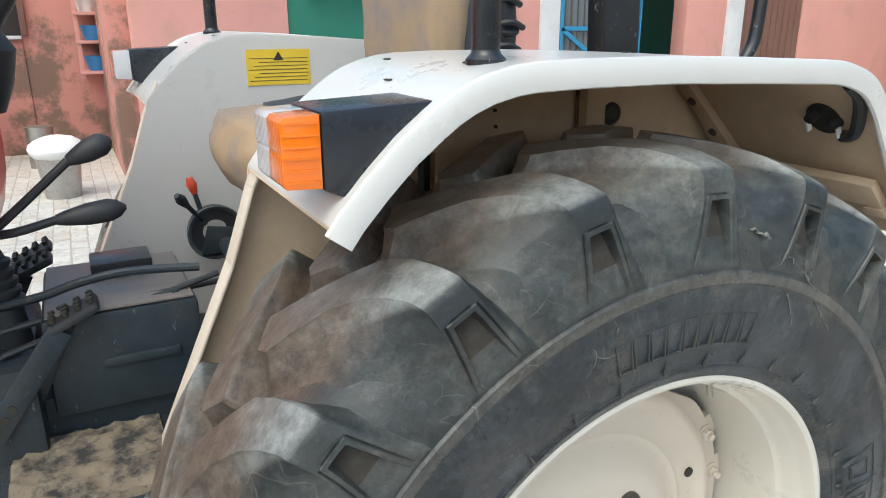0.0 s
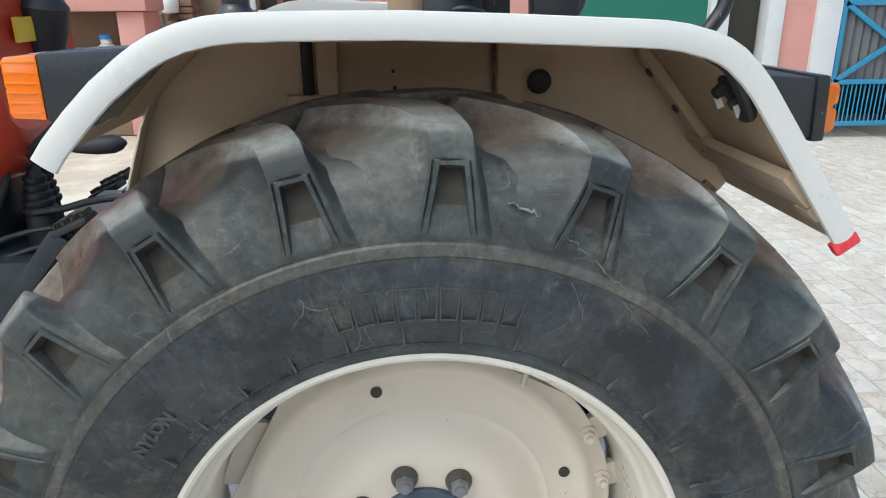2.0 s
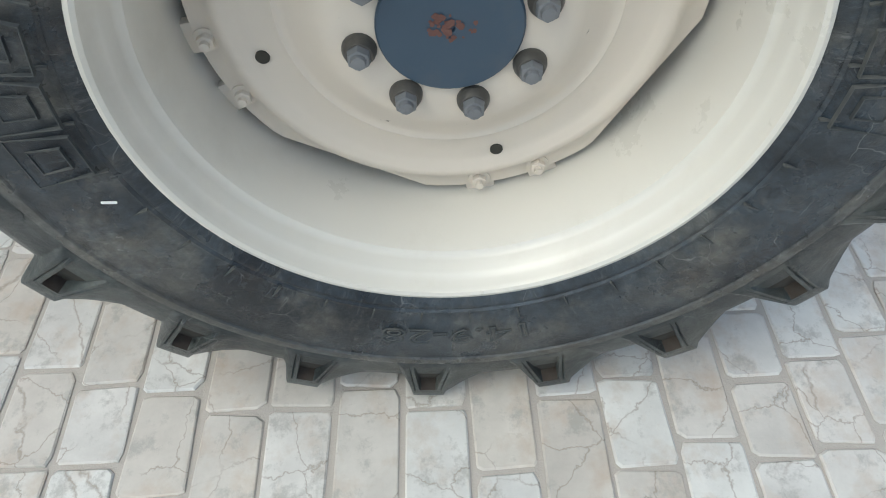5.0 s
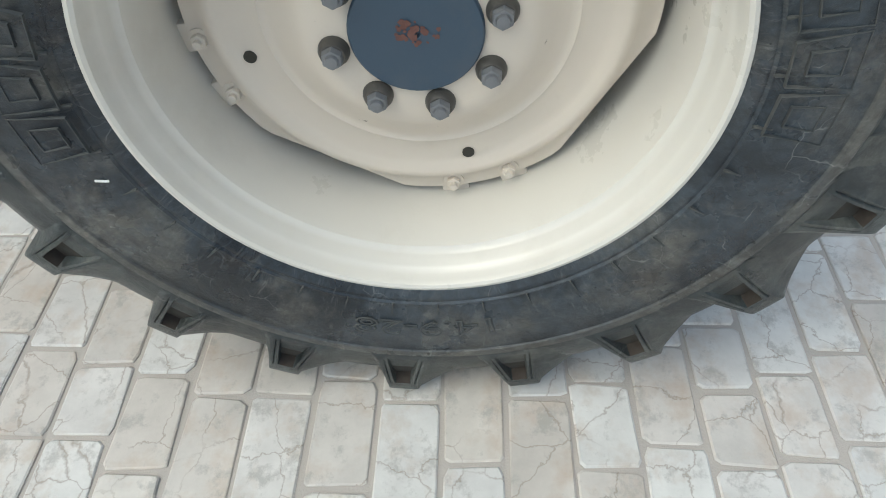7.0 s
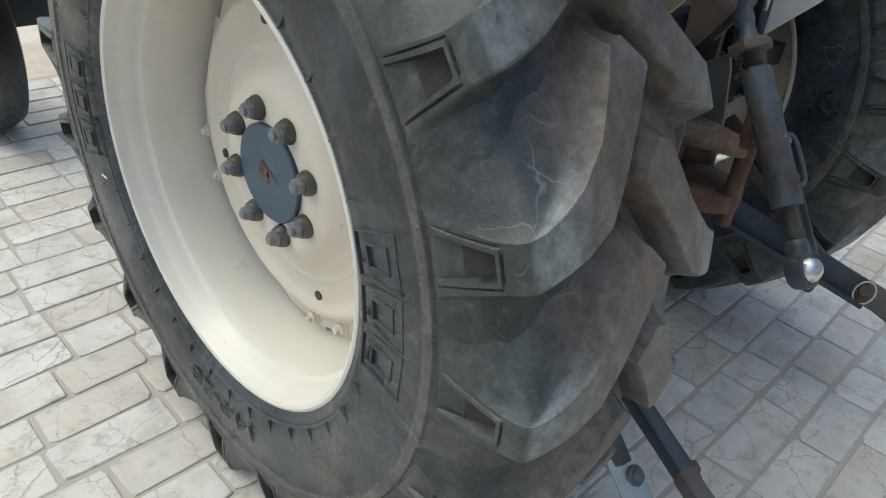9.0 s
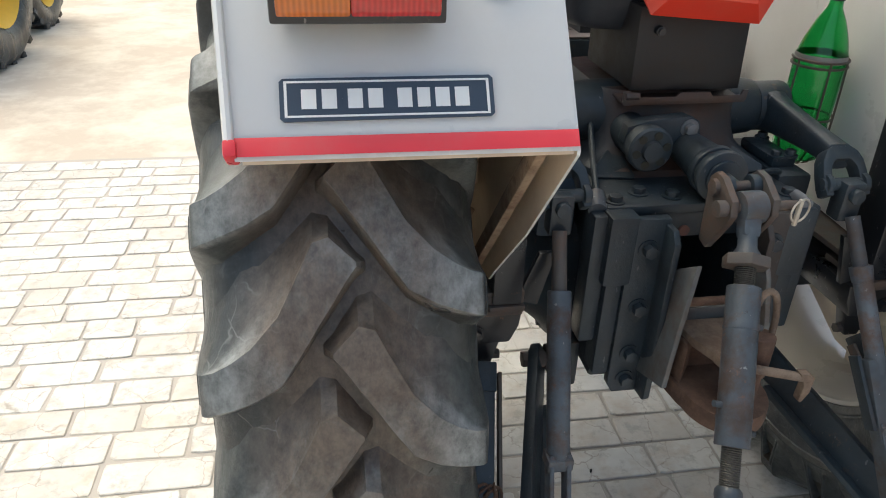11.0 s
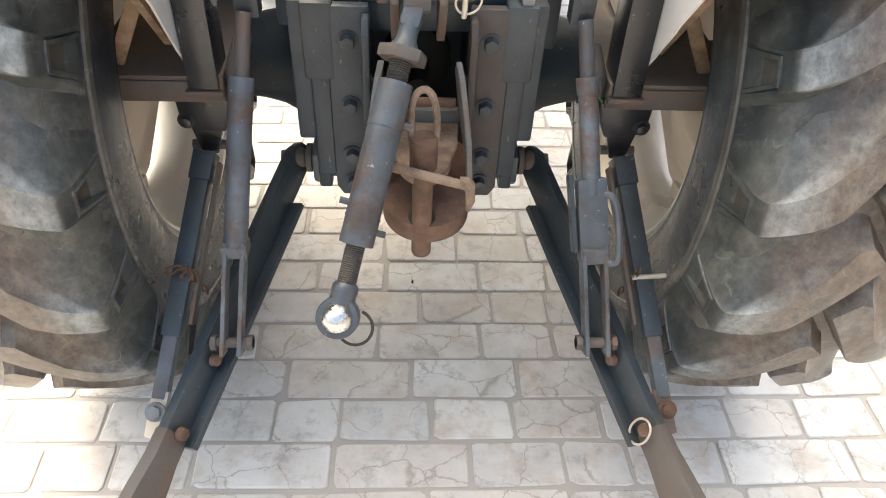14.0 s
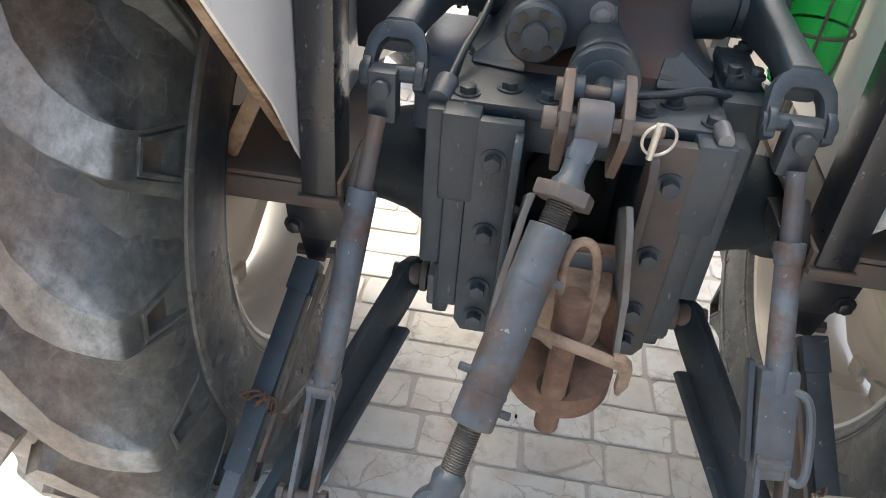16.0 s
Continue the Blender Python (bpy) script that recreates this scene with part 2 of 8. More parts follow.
def polar_coord(nt, hub_z):
    """Arc length, radius and side offset round the wheel, for marks that run round or out from the hub."""
    tc = nt.nodes.new("ShaderNodeTexCoord")
    sep = nt.nodes.new("ShaderNodeSeparateXYZ")
    nt.links.new(tc.outputs["Object"], sep.inputs[0])

    def calc(op, a, b):
        n = nt.nodes.new("ShaderNodeMath")
        n.operation = op
        for k, v in enumerate((a, b)):
            if isinstance(v, (int, float)):
                n.inputs[k].default_value = v
            else:
                nt.links.new(v, n.inputs[k])
        return n.outputs[0]
    z = calc('SUBTRACT', sep.outputs[2], hub_z)
    ang = calc('ARCTAN2', sep.outputs[1], z)
    rad = calc('SQRT', calc('ADD', calc('MULTIPLY', sep.outputs[1], sep.outputs[1]), calc('MULTIPLY', z, z)), 0)
    comb = nt.nodes.new("ShaderNodeCombineXYZ")
    nt.links.new(calc('MULTIPLY', ang, 0.5), comb.inputs[0])
    nt.links.new(rad, comb.inputs[1])
    nt.links.new(sep.outputs[0], comb.inputs[2])
    return comb.outputs[0], rad


def vec_noise(nt, vec, scale, stretch=(1, 1, 1), detail=4.0, rough=0.6, distort=0.0):
    mp = nt.nodes.new("ShaderNodeMapping")
    mp.inputs["Scale"].default_value = stretch
    nt.links.new(vec, mp.inputs[0])
    n = nt.nodes.new("ShaderNodeTexNoise")
    n.inputs["Scale"].default_value, n.inputs["Detail"].default_value, n.inputs["Roughness"].default_value = scale, detail, rough
    n.inputs["Distortion"].default_value = distort
    nt.links.new(mp.outputs[0], n.inputs["Vector"])
    return n.outputs["Fac"]


def rubber_mat(name, dark, pale, dust, dust_lo, dust_hi, smear, hub_z, rib=None, crown_lit=None, mud_at=None, mud_to=0.140, chalky=0.40, brownish=0.36, gloss=0.26):
    """Tyre rubber: black base, drifting bloom, dust in patches, fine scuffs that run outwards."""
    m, nt, b = principled(name)
    vec, rad = polar_coord(nt, hub_z)
    across = vec
    info = nt.nodes.new("ShaderNodeObjectInfo")
    shift = nt.nodes.new("ShaderNodeVectorMath")
    shift.operation = 'MULTIPLY_ADD'
    shift.inputs[1].default_value = (31.0, 17.0, 23.0)
    rnd = nt.nodes.new("ShaderNodeCombineXYZ")
    for k in range(3):
        nt.links.new(info.outputs["Random"], rnd.inputs[k])
    nt.links.new(rnd.outputs[0], shift.inputs[0])
    nt.links.new(vec, shift.inputs[2])
    vec = shift.outputs[0]

    def noise_tex(nt, scale, detail=4.0, rough=0.6):
        return vec_noise(nt, vec, scale, (1, 1, 1), detail, rough)
    c = mix(nt, ramp(nt, noise_tex(nt, 5, 8, 0.68), [(0.43, grey(0)), (0.57, grey(1))]), dark, pale)
    dm = ramp(nt, noise_tex(nt, 4.2, 10, 0.74), [(dust_lo, grey(0)), (dust_hi, grey(0.85))])
    c = mix(nt, dm, c, dust)
    if rib:
        # band by radius: dust on the sidewall rib, painted sky light on lug crowns
        rm = ramp(nt, rad, [(rib[0] - 0.006, grey(0)), (rib[0], grey(0.75 if crown_lit else 0.5)), (rib[1], grey(0.75 if crown_lit else 0.5)), (rib[1] + 0.006, grey(0))])
        rm = mix(nt, 1.0, rm, ramp(nt, noise_tex(nt, 11, 6, 0.7), [(0.30, grey(0.25)), (0.52, grey(1))]), 'MULTIPLY')
        c = mix(nt, rm, c, crown_lit or dust)
    if mud_at is not None:
        sep = nt.nodes.new("ShaderNodeSeparateXYZ")
        nt.links.new(across, sep.inputs[0])
        off = sep.outputs[2]
        for op, val in (('ABSOLUTE', 0.0), ('SUBTRACT', mud_at), ('ABSOLUTE', 0.0)):
            n = nt.nodes.new("ShaderNodeMath")
            n.operation = op
            nt.links.new(off, n.inputs[0])
            n.inputs[1].default_value = val
            off = n.outputs[0]
        caked = ramp(nt, off, [(mud_to - 0.05, grey(0.92)), (mud_to, grey(0))])
        caked = mix(nt, 1.0, caked, ramp(nt, noise_tex(nt, 9, 6, 0.7), [(0.30, grey(0.3)), (0.52, grey(1))]), 'MULTIPLY')
        c = mix(nt, caked, c, (0.110, 0.082, 0.062))
    # smudges of brown and of chalky grey, then close mottling
    brown = ramp(nt, noise_tex(nt, 7.5, 6, 0.7), [(0.56, grey(0)), (0.70, grey(brownish))])
    c = mix(nt, brown, c, (0.060, 0.045, 0.034))
    chalk = ramp(nt, vec_noise(nt, vec, 1.0, (26, 15, 20), 7, 0.75, 1.6), [(0.55, grey(0)), (0.72, grey(chalky))])
    c = mix(nt, chalk, c, (0.150, 0.160, 0.155))
    c = mix(nt, 1.0, c, ramp(nt, noise_tex(nt, 55, 6, 0.75), [(0.32, grey(0.50)), (0.68, grey(1.55))]), 'MULTIPLY')
    scuff = ramp(nt, vec_noise(nt, vec, 1.0, (85, 26, 26), 5, 0.75, 1.2), [(0.58, grey(0)), (0.70, grey(0.20))])
    where = ramp(nt, noise_tex(nt, 5.5, 4, 0.6), [(0.50, grey(0)), (0.62, grey(1))])
    c = mix(nt, mix(nt, 1.0, scuff, where, 'MULTIPLY'), c, smear)
    # a web of fine pale cracks in a few places
    bent = nt.nodes.new("ShaderNodeVectorMath")
    bent.operation = 'MULTIPLY_ADD'
    wob = nt.nodes.new("ShaderNodeTexNoise")
    wob.inputs["Scale"].default_value, wob.inputs["Detail"].default_value = 14.0, 4.0
    nt.links.new(vec, wob.inputs["Vector"])
    nt.links.new(wob.outputs["Color"], bent.inputs[0])
    bent.inputs[1].default_value = (0.05, 0.05, 0.05)
    nt.links.new(vec, bent.inputs[2])
    vor = nt.nodes.new("ShaderNodeTexVoronoi")
    vor.feature = 'DISTANCE_TO_EDGE'
    vor.inputs["Scale"].default_value = 17.0
    nt.links.new(bent.outputs[0], vor.inputs["Vector"])
    web = ramp(nt, vor.outputs["Distance"], [(0.0, grey(0.36)), (0.016, grey(0))])
    few = ramp(nt, noise_tex(nt, 7, 4, 0.65), [(0.55, grey(0)), (0.66, grey(1))])
    c = mix(nt, mix(nt, 1.0, web, few, 'MULTIPLY'), c, smear)
    nt.links.new(c, b.inputs["Base Color"])
    rr = ramp(nt, noise_tex(nt, 6, 5), [(0.3, grey(gloss)), (0.7, grey(gloss + 0.27))])
    nt.links.new(rr, b.inputs["Roughness"])
    b.inputs["Specular IOR Level"].default_value = 0.62
    bump(nt, b, noise_tex(nt, 45, 8, 0.8), 0.55, 0.003)
    return m


M["rubber"] = rubber_mat("tyre_sidewall_rubber", (0.004, 0.008, 0.013), (0.028, 0.037, 0.046), (0.120, 0.112, 0.092), 0.51, 0.70, (0.42, 0.42, 0.40), 0.68, (0.517, 0.530), chalky=0.34, brownish=0.30, gloss=0.18)
# the pale crown colour holds light from the sky as well as wear
M["rubber_lug"] = rubber_mat("tyre_tread_rubber", (0.016, 0.021, 0.023), (0.046, 0.054, 0.053), (0.112, 0.110, 0.092), 0.50, 0.72, (0.34, 0.345, 0.33), 0.0, (0.666, 0.70), (0.235, 0.250, 0.245), 0.0)
M["rubber_groove"] = rubber_mat("dusty_groove_rubber", (0.016, 0.021, 0.023), (0.044, 0.050, 0.048), (0.108, 0.103, 0.085), 0.50, 0.72, (0.28, 0.28, 0.26), 0.68, mud_at=0.645, mud_to=0.112)
M["pocket_mud"] = surface("brown_dried_mud_in_rubber", (0.030, 0.021, 0.015), (0.058, 0.056, 0.048), 0.9, amount=0.9, dirt_lo=0.40, dirt_hi=0.62, scale=18, fine=120, bump_s=0.4, vary=0.3)
M["tyre_cut"] = surface("pale_dusty_cut", (0.27, 0.27, 0.25), (0.08, 0.08, 0.075), 0.9, amount=0.9, dirt_lo=0.40, dirt_hi=0.60, scale=60, bump_s=0.2)
M["rubber_mark"] = surface("raised_rubber_lettering", (0.040, 0.046, 0.049), (0.13, 0.125, 0.11), 0.7, amount=0.7, dirt_lo=0.4, scale=20, fine=120, bump_s=0.2)


def tile_mat(per_island):
    m, nt, b = principled("marble_offcut_tile" if not per_island else "marble_offcut_tile_field")
    if per_island:
        g = nt.nodes.new("ShaderNodeNewGeometry")
        rnd = g.outputs["Random Per Island"]
    else:
        g = nt.nodes.new("ShaderNodeObjectInfo")
        rnd = g.outputs["Random"]
    tone = ramp(nt, rnd, [(0.0, (0.545, 0.505, 0.45)), (0.3, (0.62, 0.595, 0.555)), (0.55, (0.58, 0.568, 0.54)), (0.78, (0.655, 0.64, 0.60)), (1.0, (0.59, 0.55, 0.49))])
    geo = nt.nodes.new("ShaderNodeNewGeometry")
    pos = geo.outputs["Position"]
    comb = nt.nodes.new("ShaderNodeCombineXYZ")
    mul = nt.nodes.new("ShaderNodeMath")
    mul.operation = 'MULTIPLY'
    mul.inputs[1].default_value = 40.0
    nt.links.new(rnd, mul.inputs[0])
    nt.links.new(mul.outputs[0], comb.inputs[2])
    addv = nt.nodes.new("ShaderNodeVectorMath")
    nt.links.new(pos, addv.inputs[0])
    nt.links.new(comb.outputs[0], addv.inputs[1])

    def tex(scale, detail, rough=0.65):
        n = nt.nodes.new("ShaderNodeTexNoise")
        n.inputs["Scale"].default_value, n.inputs["Detail"].default_value, n.inputs["Roughness"].default_value = scale, detail, rough
        nt.links.new(addv.outputs[0], n.inputs["Vector"])
        return n
    cloud = ramp(nt, tex(7, 6).outputs["Fac"], [(0.3, grey(0.80)), (0.7, grey(1.08))])
    c = mix(nt, 1.0, tone, cloud, 'MULTIPLY')
    warm = ramp(nt, tex(11, 5).outputs["Fac"], [(0.50, grey(0)), (0.72, grey(0.6))])
    c = mix(nt, warm, c, (0.42, 0.32, 0.23))
    smut = ramp(nt, tex(16, 8, 0.75).outputs["Fac"], [(0.53, grey(0)), (0.64, grey(0.65))])
    c = mix(nt, smut, c, (0.33, 0.315, 0.285))
    wob = tex(10, 5)
    warp = nt.nodes.new("ShaderNodeVectorMath")
    warp.operation = 'MULTIPLY_ADD'
    warp.inputs[1].default_value = (0.085, 0.085, 0.0)
    nt.links.new(wob.outputs["Color"], warp.inputs[0])
    nt.links.new(addv.outputs[0], warp.inputs[2])
    v = nt.nodes.new("ShaderNodeTexVoronoi")
    v.feature = 'DISTANCE_TO_EDGE'
    v.inputs["Scale"].default_value = 7.0
    nt.links.new(warp.outputs[0], v.inputs["Vector"])
    crack = ramp(nt, v.outputs["Distance"], [(0.0, grey(0.62)), (0.015, grey(0))])
    few = ramp(nt, tex(5, 2).outputs["Fac"], [(0.38, grey(0)), (0.48, grey(1))])
    crack = mix(nt, 1.0, crack, few, 'MULTIPLY')
    c = mix(nt, crack, c, (0.24, 0.19, 0.145))
    nt.links.new(c, b.inputs["Base Color"])
    rr = ramp(nt, tex(14, 4).outputs["Fac"], [(0.3, grey(0.38)), (0.7, grey(0.66))])
    nt.links.new(rr, b.inputs["Roughness"])
    h = mix(nt, crack, tex(60, 5).outputs["Fac"], (0.0, 0.0, 0.0))
    bump(nt, b, h, 0.2, 0.002)
    return m


M["tile"] = tile_mat(False)
M["tile_field"] = tile_mat(True)
M["mortar"] = surface("sandy_joint_bed", (0.42, 0.385, 0.345), (0.45, 0.41, 0.36), 0.95, amount=0.7, dirt_lo=0.4, scale=5, fine=220, bump_s=0.6)
M["sand"] = surface("pale_sandy_earth", (0.50, 0.43, 0.35), (0.66, 0.60, 0.51), 0.95, amount=0.9, dirt_lo=0.44, dirt_hi=0.58, scale=1.1, fine=40, bump_s=0.6)
M["pink"] = surface("pink_plaster", (0.60, 0.30, 0.265), (0.42, 0.27, 0.21), 0.85, amount=0.6, scale=2.2, fine=50, bump_s=0.25)
M["pink_worn"] = surface("stained_pink_plaster", (0.55, 0.25, 0.21), (0.20, 0.135, 0.10), 0.9, amount=0.95, dirt_lo=0.47, dirt_hi=0.56, scale=1.4, fine=40, bump_s=0.4)
M["limewash"] = surface("white_limewash", (0.62, 0.64, 0.66), (0.42, 0.40, 0.36), 0.9, amount=0.5, scale=2.5, fine=50, bump_s=0.2)
M["peeled"] = surface("peeled_limewash", (0.58, 0.55, 0.49), (0.24, 0.17, 0.12), 0.9, amount=1.0, dirt_lo=0.5, dirt_hi=0.56, scale=2.6, fine=50, bump_s=0.5)
M["brick"] = surface("weathered_brick", (0.27, 0.16, 0.11), (0.35, 0.28, 0.21), 0.9, amount=0.7, scale=8, fine=60, bump_s=0.5)
M["green_wall"] = surface("green_wall_paint", (0.020, 0.155, 0.108), (0.05, 0.13, 0.10), 0.6, amount=0.4, scale=2, bump_s=0.1)
M["green_box"] = surface("green_metal_paint", (0.015, 0.15, 0.08), (0.1, 0.14, 0.1), 0.5, amount=0.3, scale=6, bump_s=0.1)
M["blue"] = surface("blue_gate_paint", (0.035, 0.22, 0.40), (0.2, 0.2, 0.2), 0.45, amount=0.35, scale=6, bump_s=0.1)
M["corrugated"] = surface("grey_sheet_metal", (0.135, 0.145, 0.155), (0.16, 0.13, 0.11), 0.45, metal=0.3, amount=0.5, scale=3, bump_s=0.1)
M["brown"] = surface("brown_shutter_paint", (0.17, 0.085, 0.065), (0.24, 0.18, 0.14), 0.55, amount=0.4, scale=4, bump_s=0.1)
# near-black that stands for the shade inside openings, not a wall's own paint
M["room_shade"] = surface("dim_interior_wall", (0.045, 0.040, 0.037), (0.022, 0.022, 0.022), 0.9, amount=0.5, scale=2, bump_s=0.2)
M["mud_wall"] = surface("brown_mud_plaster", (0.24, 0.165, 0.115), (0.33, 0.25, 0.18), 0.95, amount=0.7, scale=3, fine=40, bump_s=0.5)
M["blue_plastic"] = surface("blue_plastic", (0.05, 0.25, 0.55), (0.2, 0.3, 0.4), 0.35, amount=0.2, bump_s=0.0)
M["white_plastic"] = surface("white_plastic_sheet", (0.75, 0.75, 0.74), (0.5, 0.45, 0.4), 0.5, amount=0.4, scale=8, bump_s=0.2)
M["green_paint"] = surface("green_tractor_paint", (0.02, 0.16, 0.05), (0.2, 0.17, 0.1), 0.4, amount=0.3, bump_s=0.05)
M["yellow_rim"] = surface("yellow_rim_paint", (0.75, 0.48, 0.03), (0.4, 0.28, 0.12), 0.45, amount=0.4, bump_s=0.05)


def pet_mat():
    m, nt, b = principled("green_bottle_plastic")
    b.inputs["Base Color"].default_value = (0.16, 0.72, 0.34, 1)
    b.inputs["Transmission Weight"].default_value = 1.0
    b.inputs["Roughness"].default_value = 0.03
    b.inputs["IOR"].default_value = 1.45
    bump(nt, b, noise_tex(nt, 40, 3), 0.15, 0.002)
    return m


M["pet"] = pet_mat()

# ---- mesh helpers ----
def part(name, bm, material, parent=None, label="", angle=35):
    """Link a bmesh as one mesh object under a thing or a part."""
    bmesh.ops.recalc_face_normals(bm, faces=bm.faces)
    me = bpy.data.meshes.new(name)
    bm.to_mesh(me)
    bm.free()
    for p in me.polygons:
        p.use_smooth = True
    me.set_sharp_from_angle(angle=radians(angle))
    me.materials.append(material)
    ob = new(name, me)
    ob.parent = parent
    if label:
        ob["label"] = label
    return ob


def bevel_new(bm, before, width, segments=2):
    if width <= 0:
        return
    bm.normal_update()
    old = before
    edges = [e for e in bm.edges if e not in old and len(e.link_faces) == 2 and e.calc_face_angle(0) > 0.5]
    if edges:
        bmesh.ops.bevel(bm, geom=edges, offset=width, segments=segments, affect='EDGES', profile=0.6, clamp_overlap=True)


def box(bm, lo, hi, bevel=0.0, m=None):
    old = set(bm.edges)
    lo, hi = Vector(lo), Vector(hi)
    c, s = (lo + hi) / 2, hi - lo
    mat = Matrix.Translation(c) @ Matrix.Diagonal((*s, 1))
    bmesh.ops.create_cube(bm, size=1.0, matrix=(m @ mat) if m else mat)
    bevel_new(bm, old, bevel)
    return bm


def cyl(bm, p0, p1, r0, r1=None, seg=24, bevel=0.0, caps=True):
    old = set(bm.edges)
    p0, p1 = Vector(p0), Vector(p1)
    d = p1 - p0
    q = d.to_track_quat('Z', 'Y').to_matrix().to_4x4()
    bmesh.ops.create_cone(bm, cap_ends=caps, segments=seg, radius1=r0, radius2=r0 if r1 is None else r1, depth=d.length,
                          matrix=Matrix.Translation((p0 + p1) / 2) @ q)
    bevel_new(bm, old, bevel)
    return bm


def tube(bm, pts, r, seg=10, closed=False):
    """Round bar along a polyline."""
    pts = [Vector(p) for p in pts]
    n = len(pts)
    rings = []
    up = None
    for i, p in enumerate(pts):
        a = pts[(i - 1) % n] if (closed or i > 0) else p
        b = pts[(i + 1) % n] if (closed or i < n - 1) else p
        t = (b - a).normalized()
        if up is None:
            up = t.orthogonal().normalized()
        up = (up - t * up.dot(t)).normalized()
        side = t.cross(up)
        rr = r[i] if isinstance(r, (list, tuple)) else r
        rings.append([bm.verts.new(p + (up * math.cos(2 * math.pi * k / seg) + side * math.sin(2 * math.pi * k / seg)) * rr) for k in range(seg)])
    for i in range(n if closed else n - 1):
        a, b = rings[i], rings[(i + 1) % n]
        for k in range(seg):
            bm.faces.new((a[k], a[(k + 1) % seg], b[(k + 1) % seg], b[k]))
    if not closed:
        bm.faces.new(rings[0][::-1])
        bm.faces.new(rings[-1])
    return bm


def bend(pts, n=6):
    """Smooth a polyline (Catmull-Rom)."""
    p = [Vector(q) for q in pts]
    out = []
    for i in range(len(p) - 1):
        a, b, c, d = p[max(0, i - 1)], p[i], p[i + 1], p[min(len(p) - 1, i + 2)]
        for k in range(n):
            t = k / n
            out.append(0.5 * ((2 * b) + (c - a) * t + (2 * a - 5 * b + 4 * c - d) * t * t + (3 * b - a - 3 * c + d) * t ** 3))
    out.append(p[-1])
    return out


def slab(bm, poly, push, bevel=0.0):
    """A flat polygon pushed along a vector to a solid."""
    old = set(bm.edges)
    a = [bm.verts.new(Vector(p)) for p in poly]
    b = [bm.verts.new(Vector(p) + Vector(push)) for p in poly]
    bm.faces.new(a[::-1])
    bm.faces.new(b)
    n = len(a)
    for i in range(n):
        bm.faces.new((a[i], a[(i + 1) % n], b[(i + 1) % n], b[i]))
    bevel_new(bm, old, bevel)
    return bm


def lathe(bm, prof, centre, seg=48, axis='x', closed=False):
    """Turn (along, radius) pairs about an axis through centre."""
    c = Vector(centre)
    rings = []
    for h, r in prof:
        ring = []
        for k in range(seg):
            a = 2 * math.pi * k / seg
            s, t = r * math.sin(a), r * math.cos(a)
            v = {'x': (h, s, t), 'y': (s, h, t), 'z': (s, t, h)}[axis]
            ring.append(bm.verts.new(c + Vector(v)))
        rings.append(ring)
    m = len(rings)
    for i in range(m if closed else m - 1):
        a, b = rings[i], rings[(i + 1) % m]
        for k in range(seg):
            bm.faces.new((a[k], a[(k + 1) % seg], b[(k + 1) % seg], b[k]))
    return bm


def bolt(bm, p, n, r=0.011, h=0.009, washer=True):
    """Hexagon head on an optional washer; n points outwards."""
    p, n = Vector(p), Vector(n).normalized()
    if washer:
        cyl(bm, p - n * 0.002, p + n * 0.0025, r * 1.45, seg=16)
    cyl(bm, p, p + n * h, r, seg=6, bevel=r * 0.12)
    return bm


def add_bolt(parent, p, n, r=0.011, h=0.009, material=None, name="bolt"):
    return part(name, bolt(bmesh.new(), p, n, r, h), material or M["iron"], parent)


def bar(bm, p0, p1, w, t, side=(1, 0, 0), bevel=0.003):
    """Flat bar from p0 to p1: w wide across, t thick along side."""
    p0, p1 = Vector(p0), Vector(p1)
    d = (p1 - p0).normalized()
    s = Vector(side)
    s = (s - d * s.dot(d)).normalized()
    u = d.cross(s)
    old = set(bm.edges)
    vs = [bm.verts.new(p + u * (w / 2) * a + s * (t / 2) * b) for p in (p0, p1) for a, b in ((-1, -1), (1, -1), (1, 1), (-1, 1))]
    for f in ((3, 2, 1, 0), (4, 5, 6, 7), (0, 1, 5, 4), (1, 2, 6, 5), (2, 3, 7, 6), (3, 0, 4, 7)):
        bm.faces.new([vs[i] for i in f])
    bevel_new(bm, old, bevel)
    return bm


def mirrored(ob, parent):
    """The same part on the other side of the plane x = 0, with its own parts."""
    me = ob.data.copy()
    me.transform(Matrix.Scale(-1, 4, (1, 0, 0)))
    me.flip_normals()
    o = new(ob.name.split(".")[0], me)
    o.parent = parent
    if "label" in ob:
        o["label"] = ob["label"]
    for ch in ob.children:
        mirrored(ch, o)
    return o


def text_mesh(body, size, line=0.0):
    """Filled lettering, or its bare outline as a round bead of that thickness."""
    cu = bpy.data.curves.new("lettering", 'FONT')
    cu.body, cu.size, cu.align_x, cu.resolution_u = body, size, 'CENTER', 3
    if line:
        cu.fill_mode, cu.bevel_depth, cu.bevel_resolution = 'NONE', line, 1
    tmp = bpy.data.objects.new("lettering", cu)
    me = bpy.data.meshes.new_from_object(tmp)
    bpy.data.objects.remove(tmp)
    bm = bmesh.new()
    bm.from_mesh(me)
    bpy.data.meshes.remove(me)
    return bm

# ---- the tractor ----
tractor = tagged(new("tractor"), "used white and red farm tractor with dusty dark iron hitch parts", "tractor")
HUB_Z = 0.68
WX = -0.645          # middle of the rear tyre


def polar(u, deg, r):
    a = radians(deg)
    return Vector((u, r * math.sin(a), r * math.cos(a)))


def carcass_r(u):
    return float(np.interp(abs(u), (0, 0.10, 0.14, 0.158, 0.171, 0.178, 0.183), (0.648, 0.641, 0.629, 0.614, 0.592, 0.570, 0.545)))


